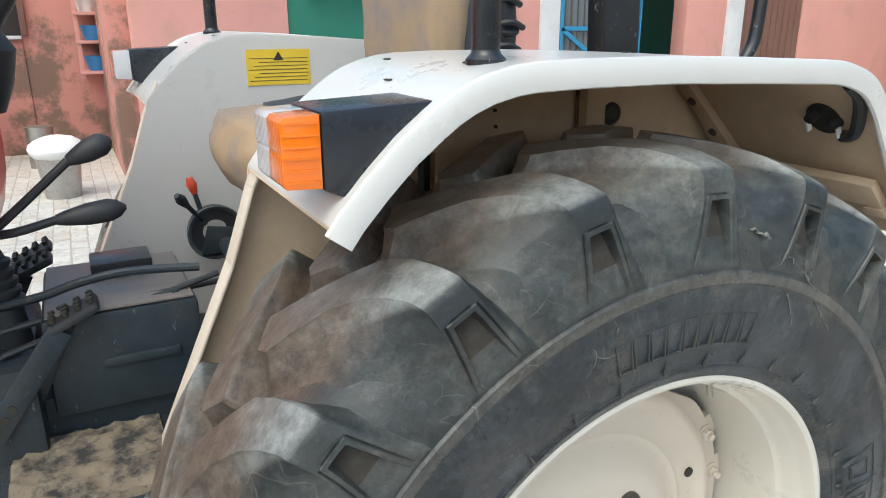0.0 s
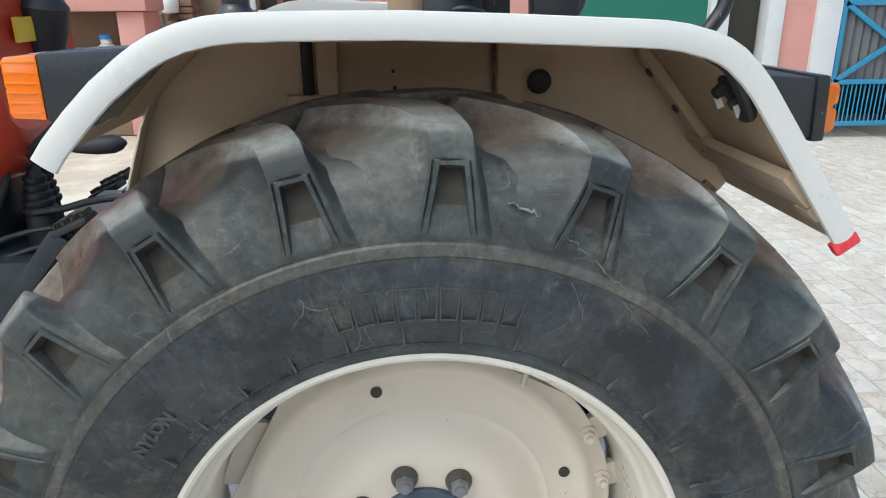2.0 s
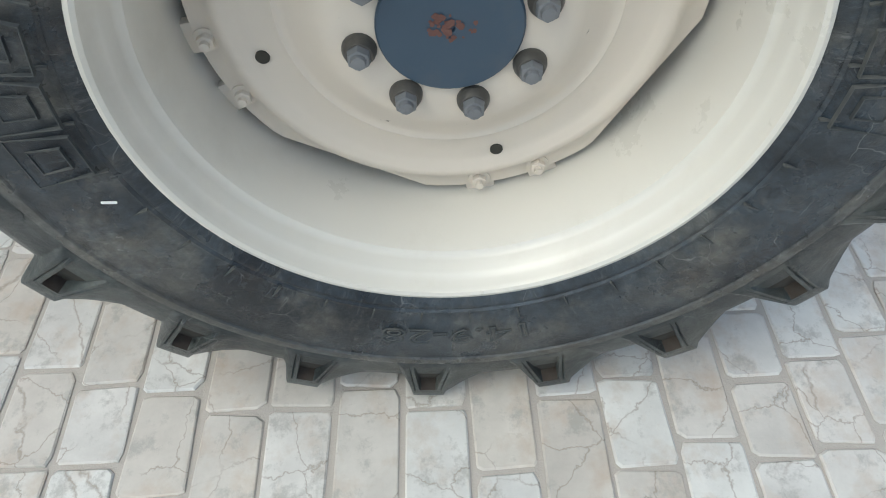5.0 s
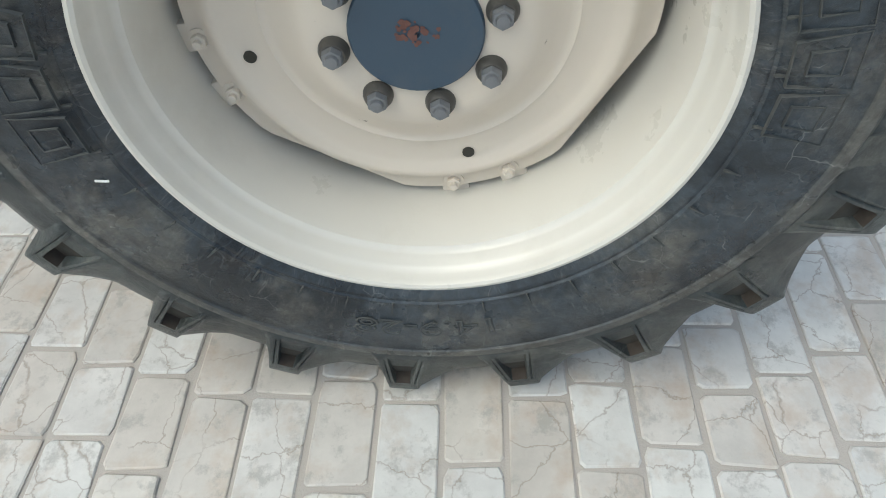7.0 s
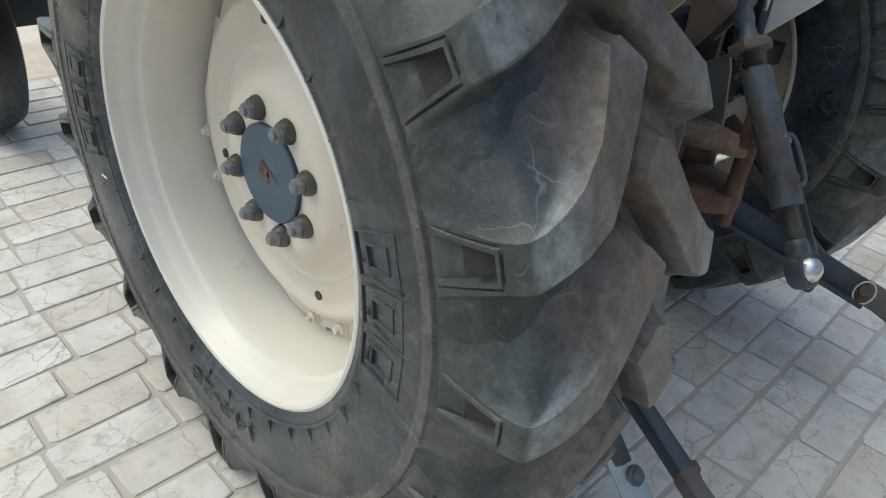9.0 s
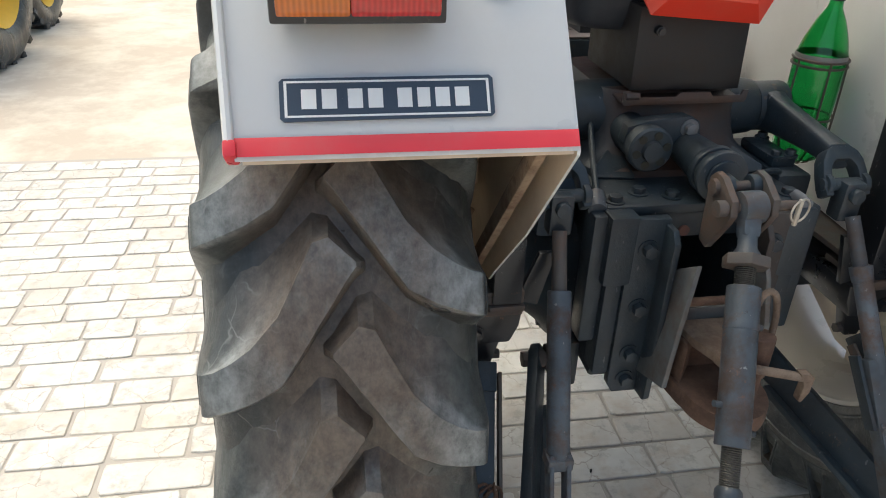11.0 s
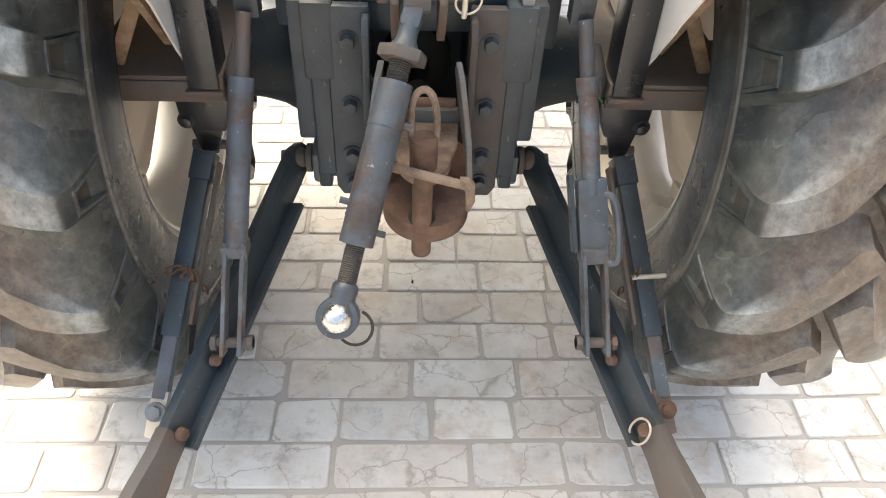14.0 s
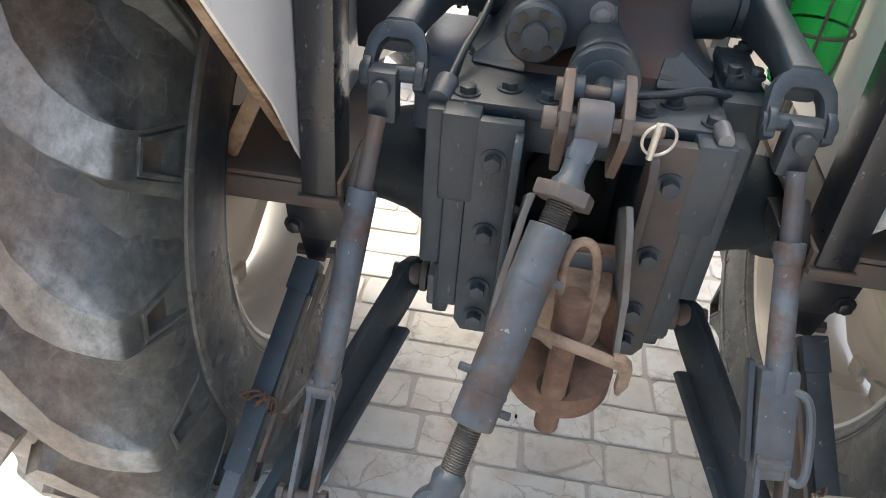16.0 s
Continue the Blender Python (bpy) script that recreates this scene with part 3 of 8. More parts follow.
# how a tread bar rises: places along its flank from the top edge outwards, and the height left there
FLANK = ((0.05, 0.965), (0.16, 0.86), (0.38, 0.55), (0.62, 0.24), (0.84, 0.06), (1.0, 0.0))


FLANK_HI = ((0.030, 0.86), (0.20, 0.64), (0.42, 0.39), (0.66, 0.17), (0.86, 0.05), (1.0, 0.0))


def lug_mesh(side):
    """One tread bar, built at the top of the wheel about the hub; side -1 is the outer row."""
    bm = bmesh.new()
    grid = []

    def row(top, base, lo, hi, flare_lo, flare_hi, gap=0.0, depth=0.0, bead=False):
        """top and base are (across, radius); gap is the half angle of the pocket in the end face."""
        (ut, rt), (ub, rb) = top, base
        rb -= 0.005

        def at(a, h):
            return (ub + (ut - ub) * h, a, rb + (rt - rb) * h)
        pts = [at(lo - flare_lo * f, h) for f, h in reversed(FLANK)] + [at(lo + 0.06, 1.0)]
        c = (lo + hi) / 2
        g = gap or min(1.2, (hi - lo) * 0.25)
        lip = -0.0016 if depth > 0.002 or bead else 0.0
        cut = 0.0020 if lip else 0.0
        q = min(1.0, (hi - lo) * 0.2)
        left = [(g + 0.98 * q, 0.0), (g + 0.82 * q, cut), (g + 0.62 * q, lip), (g + 0.14 * q, lip), (g - 0.06 * q, depth)]
        for a, d in [(c - o, d) for o, d in left] + [(c, depth)] + [(c + o, d) for o, d in reversed(left)]:
            u, a, r = at(a, 1.0)
            pts.append((u + d, a, r - d * 0.3))
        pts += [at(hi - 0.06, 1.0)] + [at(hi + flare_hi * f, h) for f, h in FLANK_HI]
        grid.append([bm.verts.new(polar(u * (-side), a, r)) for u, a, r in pts])

    row((-0.1835, 0.537), (-0.1845, 0.540), -5.2, 5.2, 0.6, 0.8, 2.8)
    row((-0.1862, 0.545), (-0.1835, 0.547), -4.6, 4.6, 1.0, 2.4, 2.7, 0.0008)
    row((-0.1862, 0.553), (-0.1820, 0.555), -4.3, 4.3, 1.2, 3.4, 2.5, 0.003)
    row((-0.1850, 0.580), (-0.1770, 0.574), -3.5, 3.5, 1.6, 5.8, 1.95, 0.0072)
    row((-0.1828, 0.606), (-0.1710, 0.592), -2.9, 2.9, 1.8, 7.2, 1.5, 0.0140)
    row((-0.1815, 0.6225), (-0.1650, 0.604), -2.5, 2.6, 1.9, 8.0, 1.25, 0.0175)
    row((-0.1812, 0.6255), (-0.1640, 0.605), -2.45, 2.55, 1.9, 8.1, 1.2, -0.0016, True)
    row((-0.1806, 0.6300), (-0.1610, 0.609), -2.38, 2.53, 1.9, 8.4, 1.18, -0.0016, True)
    row((-0.1803, 0.6318), (-0.1600, 0.610), -2.36, 2.52, 1.9, 8.4, 1.18, 0.0020)
    row((-0.1800, 0.6340), (-0.1590, 0.611), -2.34, 2.51, 1.9, 8.5, 1.17)
    row((-0.1790, 0.640), (-0.1560, 0.615), -2.25, 2.5, 1.8, 8.8, 1.15)
    row((-0.1768, 0.651), (-0.1480, 0.622), -2.1, 2.5, 1.8, 9.2, 1.1)
    row((-0.1742, 0.6590), (-0.1420, 0.627), -2.0, 2.6, 1.8, 9.6)
    row((-0.1690, 0.6640), (-0.1400, 0.628), -1.9, 2.7, 1.8, 10.0)
    row((-0.1560, 0.6690), (-0.1340, 0.631), -1.6, 3.0, 1.7, 10.6)
    row((-0.1350, 0.6755), (-0.1220, 0.635), -1.0, 3.9, 1.6, 11.4)
    row((-0.1100, 0.6810), (-0.1060, 0.639), -0.2, 5.4, 1.5, 10.6)
    for u, lo, hi, fh in ((-0.077, 1.4, 8.4, 9.4), (-0.05, 4.7, 12.7, 7.0), (-0.034, 6.8, 15.4, 5.0), (-0.015, 9.1, 15.9, 3.6), (0.004, 11.5, 14.3, 2.6), (0.016, 12.8, 13.3, 1.8)):
        row((u, 0.6860 - 0.006 * (abs(u) / 0.16) ** 2), (u, carcass_r(u)), lo, hi, 1.5, fh)
    u = 0.030
    grid.append([bm.verts.new(polar(u * (-side), 13.0 + (k - 12) * 0.08, carcass_r(u) - 0.006)) for k in range(len(grid[0]))])
    for a, b in zip(grid, grid[1:]):
        for k in range(len(a) - 1):
            f = bm.faces.new((a[k], a[k + 1], b[k + 1], b[k]))
            # dried mud sits in the pocket
            f.material_index = 1 if grid.index(a) in (3, 4, 5) and k in (11, 12) else 0
    bmesh.ops.recalc_face_normals(bm, faces=bm.faces)
    me = bpy.data.meshes.new("tread_lug")
    bm.to_mesh(me)
    bm.free()
    if sum((p.normal.dot(p.center) for p in me.polygons)) < 0:
        me.flip_normals()
    for p in me.polygons:
        p.use_smooth = True
    me.set_sharp_from_angle(angle=radians(36))
    me.materials.append(M["rubber_lug"])
    me.materials.append(M["pocket_mud"])
    return me


def sidewall_text(body, size, r, deg, u, parent, flip=False, stretch=1.0, label=""):
    """Raised lettering that follows the sidewall; deg is where its middle stands."""
    bm = text_mesh(body, size, 0.0013)
    for v in bm.verts:
        rr = r + (v.co.y - size * 0.35)
        a = deg - math.degrees(v.co.x * stretch / r)
        p = polar(u - v.co.z, a, rr)
        v.co = p + Vector((WX, 0, HUB_Z))
    return part("sidewall_lettering", bm, M["rubber_mark"], parent, label, 20)


def outline_marks(r, deg0, deg1, count, h, u, parent, line=0.0016, inner=False):
    """Faint raised outlines in place of a maker's mark, each a thin ring of four sides."""
    for i in range(count):
        bm = bmesh.new()
        a = deg0 + (deg1 - deg0) * (i + 0.5) / count
        w = abs(deg1 - deg0) / count * 0.42
        for sc_h, sc_w in ((1.0, 1.0), (0.52, 0.5)) if inner else ((1.0, 1.0),):
            hh, ww, dl = h / 2 * sc_h, w * sc_w, math.degrees(line / r)
            outer = [(-ww, -hh), (ww, -hh), (ww * 1.12, hh), (-ww * 1.12, hh)]
            inn = [(-ww + dl, -hh + line), (ww - dl, -hh + line), (ww * 1.12 - dl, hh - line), (-ww * 1.12 + dl, hh - line)]
            lo = [bm.verts.new(polar(u + 0.004, a + x, r + y) + Vector((WX, 0, HUB_Z))) for x, y in outer]
            hi = [bm.verts.new(polar(u - 0.0012, a + x * 0.99, r + y * 0.99) + Vector((WX, 0, HUB_Z))) for x, y in outer]
            h2 = [bm.verts.new(polar(u - 0.0012, a + x, r + y) + Vector((WX, 0, HUB_Z))) for x, y in inn]
            l2 = [bm.verts.new(polar(u + 0.004, a + x, r + y) + Vector((WX, 0, HUB_Z))) for x, y in inn]
            for k in range(4):
                n = (k + 1) % 4
                bm.faces.new((lo[k], lo[n], hi[n], hi[k]))
                bm.faces.new((hi[k], hi[n], h2[n], h2[k]))
                bm.faces.new((h2[k], h2[n], l2[n], l2[k]))
        part("raised_mark", bm, M["rubber_mark"], parent)


wheel_l = tagged(new("rear_wheel"))
wheel_l.parent = tractor

# carcass with a rib at the shoulder and bead rings
prof = [(-0.150, 0.372), (-0.166, 0.378), (-0.172, 0.388), (-0.1735, 0.391), (-0.1745, 0.394), (-0.1738, 0.397), (-0.177, 0.401), (-0.1765, 0.405),
        (-0.180, 0.415), (-0.1835, 0.435), (-0.186, 0.46), (-0.1865, 0.485), (-0.1855, 0.505), (-0.1850, 0.514), (-0.1875, 0.517), (-0.1880, 0.524),
        (-0.1870, 0.531), (-0.1835, 0.534), (-0.183, 0.545), (-0.178, 0.570), (-0.171, 0.592), (-0.158, 0.614), (-0.14, 0.629), (-0.10, 0.641), (-0.05, 0.646)]
prof = prof + [(0.0, 0.648)] + [(-a, b) for a, b in reversed(prof)]
tyre = part("tyre", lathe(bmesh.new(), prof, (WX, 0, HUB_Z), 120), M["rubber"], wheel_l, "dusty black rubber tyre with chevron bars")
tyre.data.materials.append(M["rubber_groove"])
for p in tyre.data.polygons:
    if math.hypot(p.center.y, p.center.z - HUB_Z) > 0.535:
        p.material_index = 1
sidewall_text("14.9-28", 0.052, 0.453, 180 + 1.3, -0.186, tyre, stretch=1.5, label="raised size marking 14.9-28")
sidewall_text("NYLON", 0.022, 0.45, 50, -0.186, tyre)
outline_marks(0.455, 14.5, -15.5, 9, 0.044, -0.1862, tyre)
outline_marks(0.448, 104, 76, 3, 0.074, -0.1862, tyre, 0.0016, True)
outline_marks(0.448, -70, -98, 3, 0.074, -0.1862, tyre, 0.0016, True)
# short mould ribs round the bead, a long ragged cut and a small paint dash
rib_bm = bmesh.new()
box(rib_bm, (-0.0020, -0.0012, -0.012), (0.0030, 0.0012, 0.012))
rib_me = bpy.data.meshes.new("mould_rib")
rib_bm.to_mesh(rib_me)
rib_bm.free()
rib_me.materials.append(M["rubber_mark"])
for k in range(36):
    o = new("mould_rib", rib_me)
    o.parent = tyre
    o.matrix_basis = Matrix.Translation((WX, 0, HUB_Z)) @ Matrix.Rotation(radians(-(k * 10.0 + 3.7)), 4, 'X') @ Matrix.Translation((-0.1795, 0, 0.412))
rng = random.Random(31)
for a0, r0, a1, r1, u0, u1, wide in ((-9.6, 0.588, -14.2, 0.577, -0.1795, -0.1795, 0.0032), (-15.5, 0.570, -21.9, 0.545, -0.1815, -0.1845, 0.0020),
                                     (-21.9, 0.545, -27.0, 0.528, -0.1850, -0.1885, 0.0030), (-27.0, 0.516, -35.2, 0.488, -0.1860, -0.1868, 0.0018), (-20.5, 0.512, -25.0, 0.470, -0.1862, -0.1870, 0.0012),
                                     (14.0, 0.512, 12.0, 0.462, -0.1862, -0.1870, 0.0012)):
    bm = bmesh.new()
    pts = []
    for k in range(13):
        f_ = k / 12
        pts.append((a0 + (a1 - a0) * f_ + rng.uniform(-0.35, 0.35), r0 + (r1 - r0) * f_ + rng.uniform(-0.003, 0.003), u0 + (u1 - u0) * f_, wide * rng.uniform(0.12, 0.62) * min(1, 4 * min(f_ + 0.06, 1.06 - f_))))
    rows_ = [[bm.verts.new(polar(u + dx, a, r + dr) + Vector((WX, 0, HUB_Z))) for dx, dr in ((0.004, w), (-0.0008, w * 0.4), (-0.0008, -w * 0.4), (0.004, -w))] for a, r, u, w in pts]
    for p, q in zip(rows_, rows_[1:]):
        for k in range(3):
            bm.faces.new((p[k], p[k + 1], q[k + 1], q[k]))
    part("pale_cut", bm, M["tyre_cut"], tyre, "ragged pale cut in the rubber")
bm = bmesh.new()
bar(bm, polar(-0.1850, 108.9, 0.4365) + Vector((WX, 0, HUB_Z)), polar(-0.1835, 109.9, 0.4205) + Vector((WX, 0, HUB_Z)), 0.003, 0.0018, side=(1, 0, 0), bevel=0.0)
part("paint_dash", bm, M["mark_white"], tyre, "short white paint dash")

lug_out, lug_in = lug_mesh(-1), lug_mesh(1)
for k in range(20):
    for me, off in ((lug_out, -4.0), (lug_in, -4.0 - 9.0)):
        o = new("tread_lug", me)
        o.parent = wheel_l
        # positive angles lean forwards, to +y; the loaded tyre spreads its bars towards the ground
        a = off + k * 18.0
        o.matrix_basis = Matrix.Translation((WX, 0, HUB_Z)) @ Matrix.Rotation(radians(-(a + 0.6 - 3.6 * math.sin(radians(a)))), 4, 'X')

# rim: rolled lip, bead seat, well, inner lip
rp = [(-0.158, 0.3795), (-0.163, 0.3800), (-0.167, 0.3770), (-0.168, 0.3720), (-0.165, 0.3670), (-0.158, 0.3640), (-0.148, 0.3620), (-0.140, 0.3575), (-0.136, 0.3545),
      (-0.118, 0.3515), (-0.112, 0.3480), (-0.108, 0.3420), (-0.098, 0.3385), (-0.050, 0.3330), (0.0, 0.3300), (0.06, 0.3300), (0.085, 0.335), (0.10, 0.348), (0.14, 0.354), (0.150, 0.362), (0.162, 0.366), (0.166, 0.374), (0.158, 0.3795),
      (0.150, 0.374), (0.10, 0.356), (0.06, 0.338), (-0.05, 0.341), (-0.10, 0.347), (-0.14, 0.365)]
rim = part("rim", lathe(bmesh.new(), rp, (WX, 0, HUB_Z), 96, closed=True), M["rim"], wheel_l, "cream painted steel rim")


def outline(deg):
    """Edge of the wheel disc: four bolted lobes with straight cuts between."""
    d = (deg - 17.5 + 45) % 90 - 45
    if abs(d) <= 23.5:
        return 0.315
    return 0.315 * math.cos(radians(21.5)) / math.cos(radians(45 - abs(d)))


bm = bmesh.new()
seg = 120
dish = [(0.0, -0.697), (0.06, -0.697), (0.125, -0.697), (0.142, -0.695), (0.158, -0.686), (0.178, -0.668), (0.195, -0.659), (0.203, -0.6565), (0.209, -0.6590), (0.218, -0.6550), (0.248, -0.6525), (0.258, -0.655), (0.268, -0.661), (0.276, -0.6615), (0.286, -0.655), (0.294, -0.647)]
rings, backs = [], []
for r, x in dish + [(None, -0.645)]:
    ring, back = [], []
    for k in range(seg):
        deg = 360 * k / seg
        rr = outline(deg) if r is None else min(r, outline(deg) - 0.002)
        p = polar(x, deg, max(rr, 1e-4)) + Vector((0, 0, HUB_Z))
        ring.append(bm.verts.new(p))
        back.append(bm.verts.new(p + Vector((0.010, 0, 0))))
    rings.append(ring)
    backs.append(back)
for a, b in zip(rings, rings[1:]):
    for k in range(seg):
        bm.faces.new((a[k], a[(k + 1) % seg], b[(k + 1) % seg], b[k]))
for a, b in zip(backs, backs[1:]):
    for k in range(seg):
        bm.faces.new((a[k], b[k], b[(k + 1) % seg], a[(k + 1) % seg]))
for k in range(seg):
    bm.faces.new((rings[-1][k], rings[-1][(k + 1) % seg], backs[-1][(k + 1) % seg], backs[-1][k]))
disc = part("wheel_disc", bm, M["cream"], wheel_l, "cream dished steel disc with straight-cut lobes", 40)

for k in range(8):
    p = polar(-0.697, 15.4 + 45 * k, 0.1107) + Vector((0, 0, HUB_Z))
    b = bmesh.new()
    cyl(b, p, p + Vector((-0.007, 0, 0)), 0.0212, 0.0205, 24, 0.001)
    cyl(b, p + Vector((-0.006, 0, 0)), p + Vector((-0.016, 0, 0)), 0.0205, 0.0165, 24, 0.001)
    nut = part("wheel_nut", b, M["nut"], wheel_l, "dull grey wheel nut on a cone washer")
    b = bmesh.new()
    cyl(b, p + Vector((-0.012, 0, 0)), p + Vector((-0.026, 0, 0)), 0.0158, 0.0140, 6, 0.0012)
    cyl(b, p + Vector((-0.025, 0, 0)), p + Vector((-0.032, 0, 0)), 0.0098, 0.0085, 14, 0.001)
    part("hexagon", b, M["nut_grey"], nut)
for k in range(4):
    p = polar(-0.650, 16.5 + 90 * k, 0.243) + Vector((0, 0, HUB_Z))
    # black disc in place of an open hole, its shade given as colour
    part("hole_plug", cyl(bmesh.new(), p + Vector((0.004, 0, 0)), p + Vector((-0.0062, 0, 0)), 0.0092, seg=16), M["ink_and_shade"], wheel_l)
    for s in (-1, 1):
        b = bmesh.new()
        a = 17.5 + 90 * k + s * 8.6
        q = polar(-0.645, a, 0.302) + Vector((0, 0, HUB_Z))
        cyl(b, q, q + Vector((-0.004, 0, 0)), 0.0165, seg=18)
        cyl(b, q + Vector((-0.004, 0, 0)), q + Vector((-0.013, 0, 0)), 0.0115, seg=6, bevel=0.001)
        cyl(b, q + Vector((-0.013, 0, 0)), q + Vector((-0.021, 0, 0)), 0.0065, seg=12, bevel=0.001)
        part("lobe_bolt", b, M["cream"], wheel_l)
    # welded lugs on the rim behind the disc
    for s in (-1, 1):
        b = bmesh.new()
        c = polar(-0.632, 17.5 + 90 * k + s * 8.6, 0.318) + Vector((0, 0, HUB_Z))
        rot = Matrix.Translation(c) @ Matrix.Rotation(radians(-(17.5 + 90 * k + s * 8.6)), 4, 'X')
        box(b, (-0.008, -0.022, -0.022), (0.008, 0.022, 0.022), 0.003, rot)
        part("rim_bracket", b, M["cream"], wheel_l)
b = bmesh.new()
slab(b, [polar(-0.628, a, r) + Vector((0, 0, HUB_Z)) for a, r in ((56, 0.334), (56.5, 0.312), (55, 0.298), (57, 0.27), (78, 0.27), (80, 0.334))], (0.012, 0, 0), 0.002)
part("rim_bracket", b, M["cream"], wheel_l)
part("hub_cap", lathe(bmesh.new(), [(-0.690, 0.0865), (-0.703, 0.0865), (-0.7055, 0.084), (-0.7055, 0.006), (-0.702, 0.004), (-0.702, 0.0)], (0, 0, HUB_Z), 48), M["hubcap"], wheel_l, "blue-grey painted round hub plate")
rng = random.Random(5)
for (dy, dz, n) in ((0.012, 0.002, 22), (-0.016, 0.008, 12)):
    b = bmesh.new()
    for i in range(n):
        cy, cz, r = dy + rng.uniform(-0.013, 0.013), dz + rng.uniform(-0.020, 0.016), rng.uniform(0.002, 0.0058)
        vs = [b.verts.new((-0.7058 - 0.0001 * i, cy + r * rng.uniform(0.6, 1.1) * math.cos(a), HUB_Z + cz + r * rng.uniform(0.6, 1.1) * math.sin(a))) for a in np.linspace(0, 2 * math.pi, 9)[:-1]]
        b.faces.new(vs)
    part("rust_patch", b, M["rust_patch"], wheel_l)
b = bmesh.new()
v0 = polar(-0.745, -25, 0.352) + Vector((0, 0, HUB_Z))
v1 = polar(-0.760, -25, 0.326) + Vector((0, 0, HUB_Z))
cyl(b, v0, v0.lerp(v1, 0.4), 0.0075, seg=12)
cyl(b, v0.lerp(v1, 0.4), v1, 0.0045, seg=10)
part("valve", b, M["zinc"], wheel_l, "short brass and rubber tyre valve")

wheel_r = new("rear_wheel")
wheel_r.parent = tractor
lug_out_r, lug_in_r = (me.copy() for me in (lug_out, lug_in))
for me in (lug_out_r, lug_in_r):
    me.transform(Matrix.Scale(-1, 4, (1, 0, 0)))
    me.flip_normals()
for ch in list(wheel_l.children):
    if ch.data in (lug_out, lug_in):
        o = new("tread_lug", lug_out_r if ch.data is lug_out else lug_in_r)
        o.parent = wheel_r
        mm = ch.matrix_basis.copy()
        mm.translation.x = -WX
        o.matrix_basis = mm
    else:
        mirrored(ch, wheel_r)

# ---- mudguards ----
XO = -0.782
arch = [(0.436, 1.317), (0.422, 1.336), (0.394, 1.3665), (0.360, 1.3995), (0.328, 1.4245), (0.310, 1.437), (0.292, 1.447), (0.265, 1.4575), (0.235, 1.4645), (0.206, 1.4675), (0.147, 1.469), (0.02, 1.469), (-0.10, 1.465),
        (-0.249, 1.4585), (-0.285, 1.4565), (-0.313, 1.4525), (-0.346, 1.444), (-0.365, 1.4365), (-0.381, 1.427), (-0.402, 1.409), (-0.420, 1.3895), (-0.464, 1.3315), (-0.5835, 1.1697)]


def xo(y):
    return float(np.interp(y, (-0.59, -0.25), (-0.756, XO)))


def xi(y):
    return float(np.interp(y, (-0.59, -0.42, -0.30, 0.10, 0.60), (-0.374, -0.376, -0.393, -0.398, -0.394)))


def sheet(bm, left, right, thick):
    """Sheet metal between two rails of the same length; thick is the offset to its back."""
    t = Vector(thick)
    a = [bm.verts.new(p) for p in left]
    b = [bm.verts.new(p) for p in right]
    c = [bm.verts.new(Vector(p) + t) for p in left]
    d = [bm.verts.new(Vector(p) + t) for p in right]
    n = len(a)
    for i in range(n - 1):
        bm.faces.new((a[i], a[i + 1], b[i + 1], b[i]))
        bm.faces.new((c[i], d[i], d[i + 1], c[i + 1]))
        bm.faces.new((a[i], c[i], c[i + 1], a[i + 1]))
        bm.faces.new((b[i], b[i + 1], d[i + 1], d[i]))
    bm.faces.new((a[0], b[0], d[0], c[0]))
    bm.faces.new((a[-1], c[-1], d[-1], b[-1]))
    return bm


def arch_pt(i, x, drop=0.0):
    y, z = arch[i]
    return Vector((x, y, z - drop))


def on_slope(x, s, off=0.0):
    """A place on the rear slope: s from 0 at its top to 1 at its lower edge, off outwards."""
    a, b = Vector((x, -0.420, 1.3905)), Vector((x, -0.5825, 1.171))
    n = Vector((0, -(b.z - a.z), (b.y - a.y))).normalized()
    n = -n if n.y > 0 else n
    return a.lerp(b, s) + n * off


fender = part("mudguard", sheet(bmesh.new(), [arch_pt(i, xo(arch[i][0]) + 0.004) for i in range(len(arch))], [arch_pt(i, xi(arch[i][0])) for i in range(len(arch))], (0, 0, -0.004)), M["white"], tractor,
              "glossy white steel mudguard with a rolled edge", 50)
# rolled outer edge, a fat bead that turns under
bm = bmesh.new()
path = [Vector((xo(y), y, z - 0.013)) for y, z in arch]
path[-1] = path[-2].lerp(path[-1], 0.93)
ring_prof = [(0.0065 * math.copysign(abs(math.cos(a)) ** 0.6, math.cos(a)), 0.0165 * math.copysign(abs(math.sin(a)) ** 0.7, math.sin(a))) for a in np.linspace(0, 2 * math.pi, 13)[:-1]]
rings = []
for i, p in enumerate(path):
    a, b = path[max(0, i - 1)], path[min(len(path) - 1, i + 1)]
    t = (b - a).normalized()
    nrm = Vector((0, -t.z, t.y))
    if nrm.z < 0:
        nrm = -nrm
    rings.append([bm.verts.new(p + Vector((u, 0, 0)) + nrm * v) for u, v in ring_prof])
for a, b in zip(rings, rings[1:]):
    for k in range(12):
        bm.faces.new((a[k], a[(k + 1) % 12], b[(k + 1) % 12], b[k]))
bm.faces.new(rings[0])
bm.faces.new(rings[-1][::-1])
part("rolled_edge", bm, M["white"], fender)
# painted inside of the arch
part("arch_lining", sheet(bmesh.new(), [arch_pt(i, xo(arch[i][0]) + 0.012, 0.006) for i in range(len(arch))], [arch_pt(i, xi(arch[i][0]) - 0.004, 0.006) for i in range(len(arch))], (0, 0, -0.002)), M["cream_dusty"], fender, "dusty cream underside", 50)

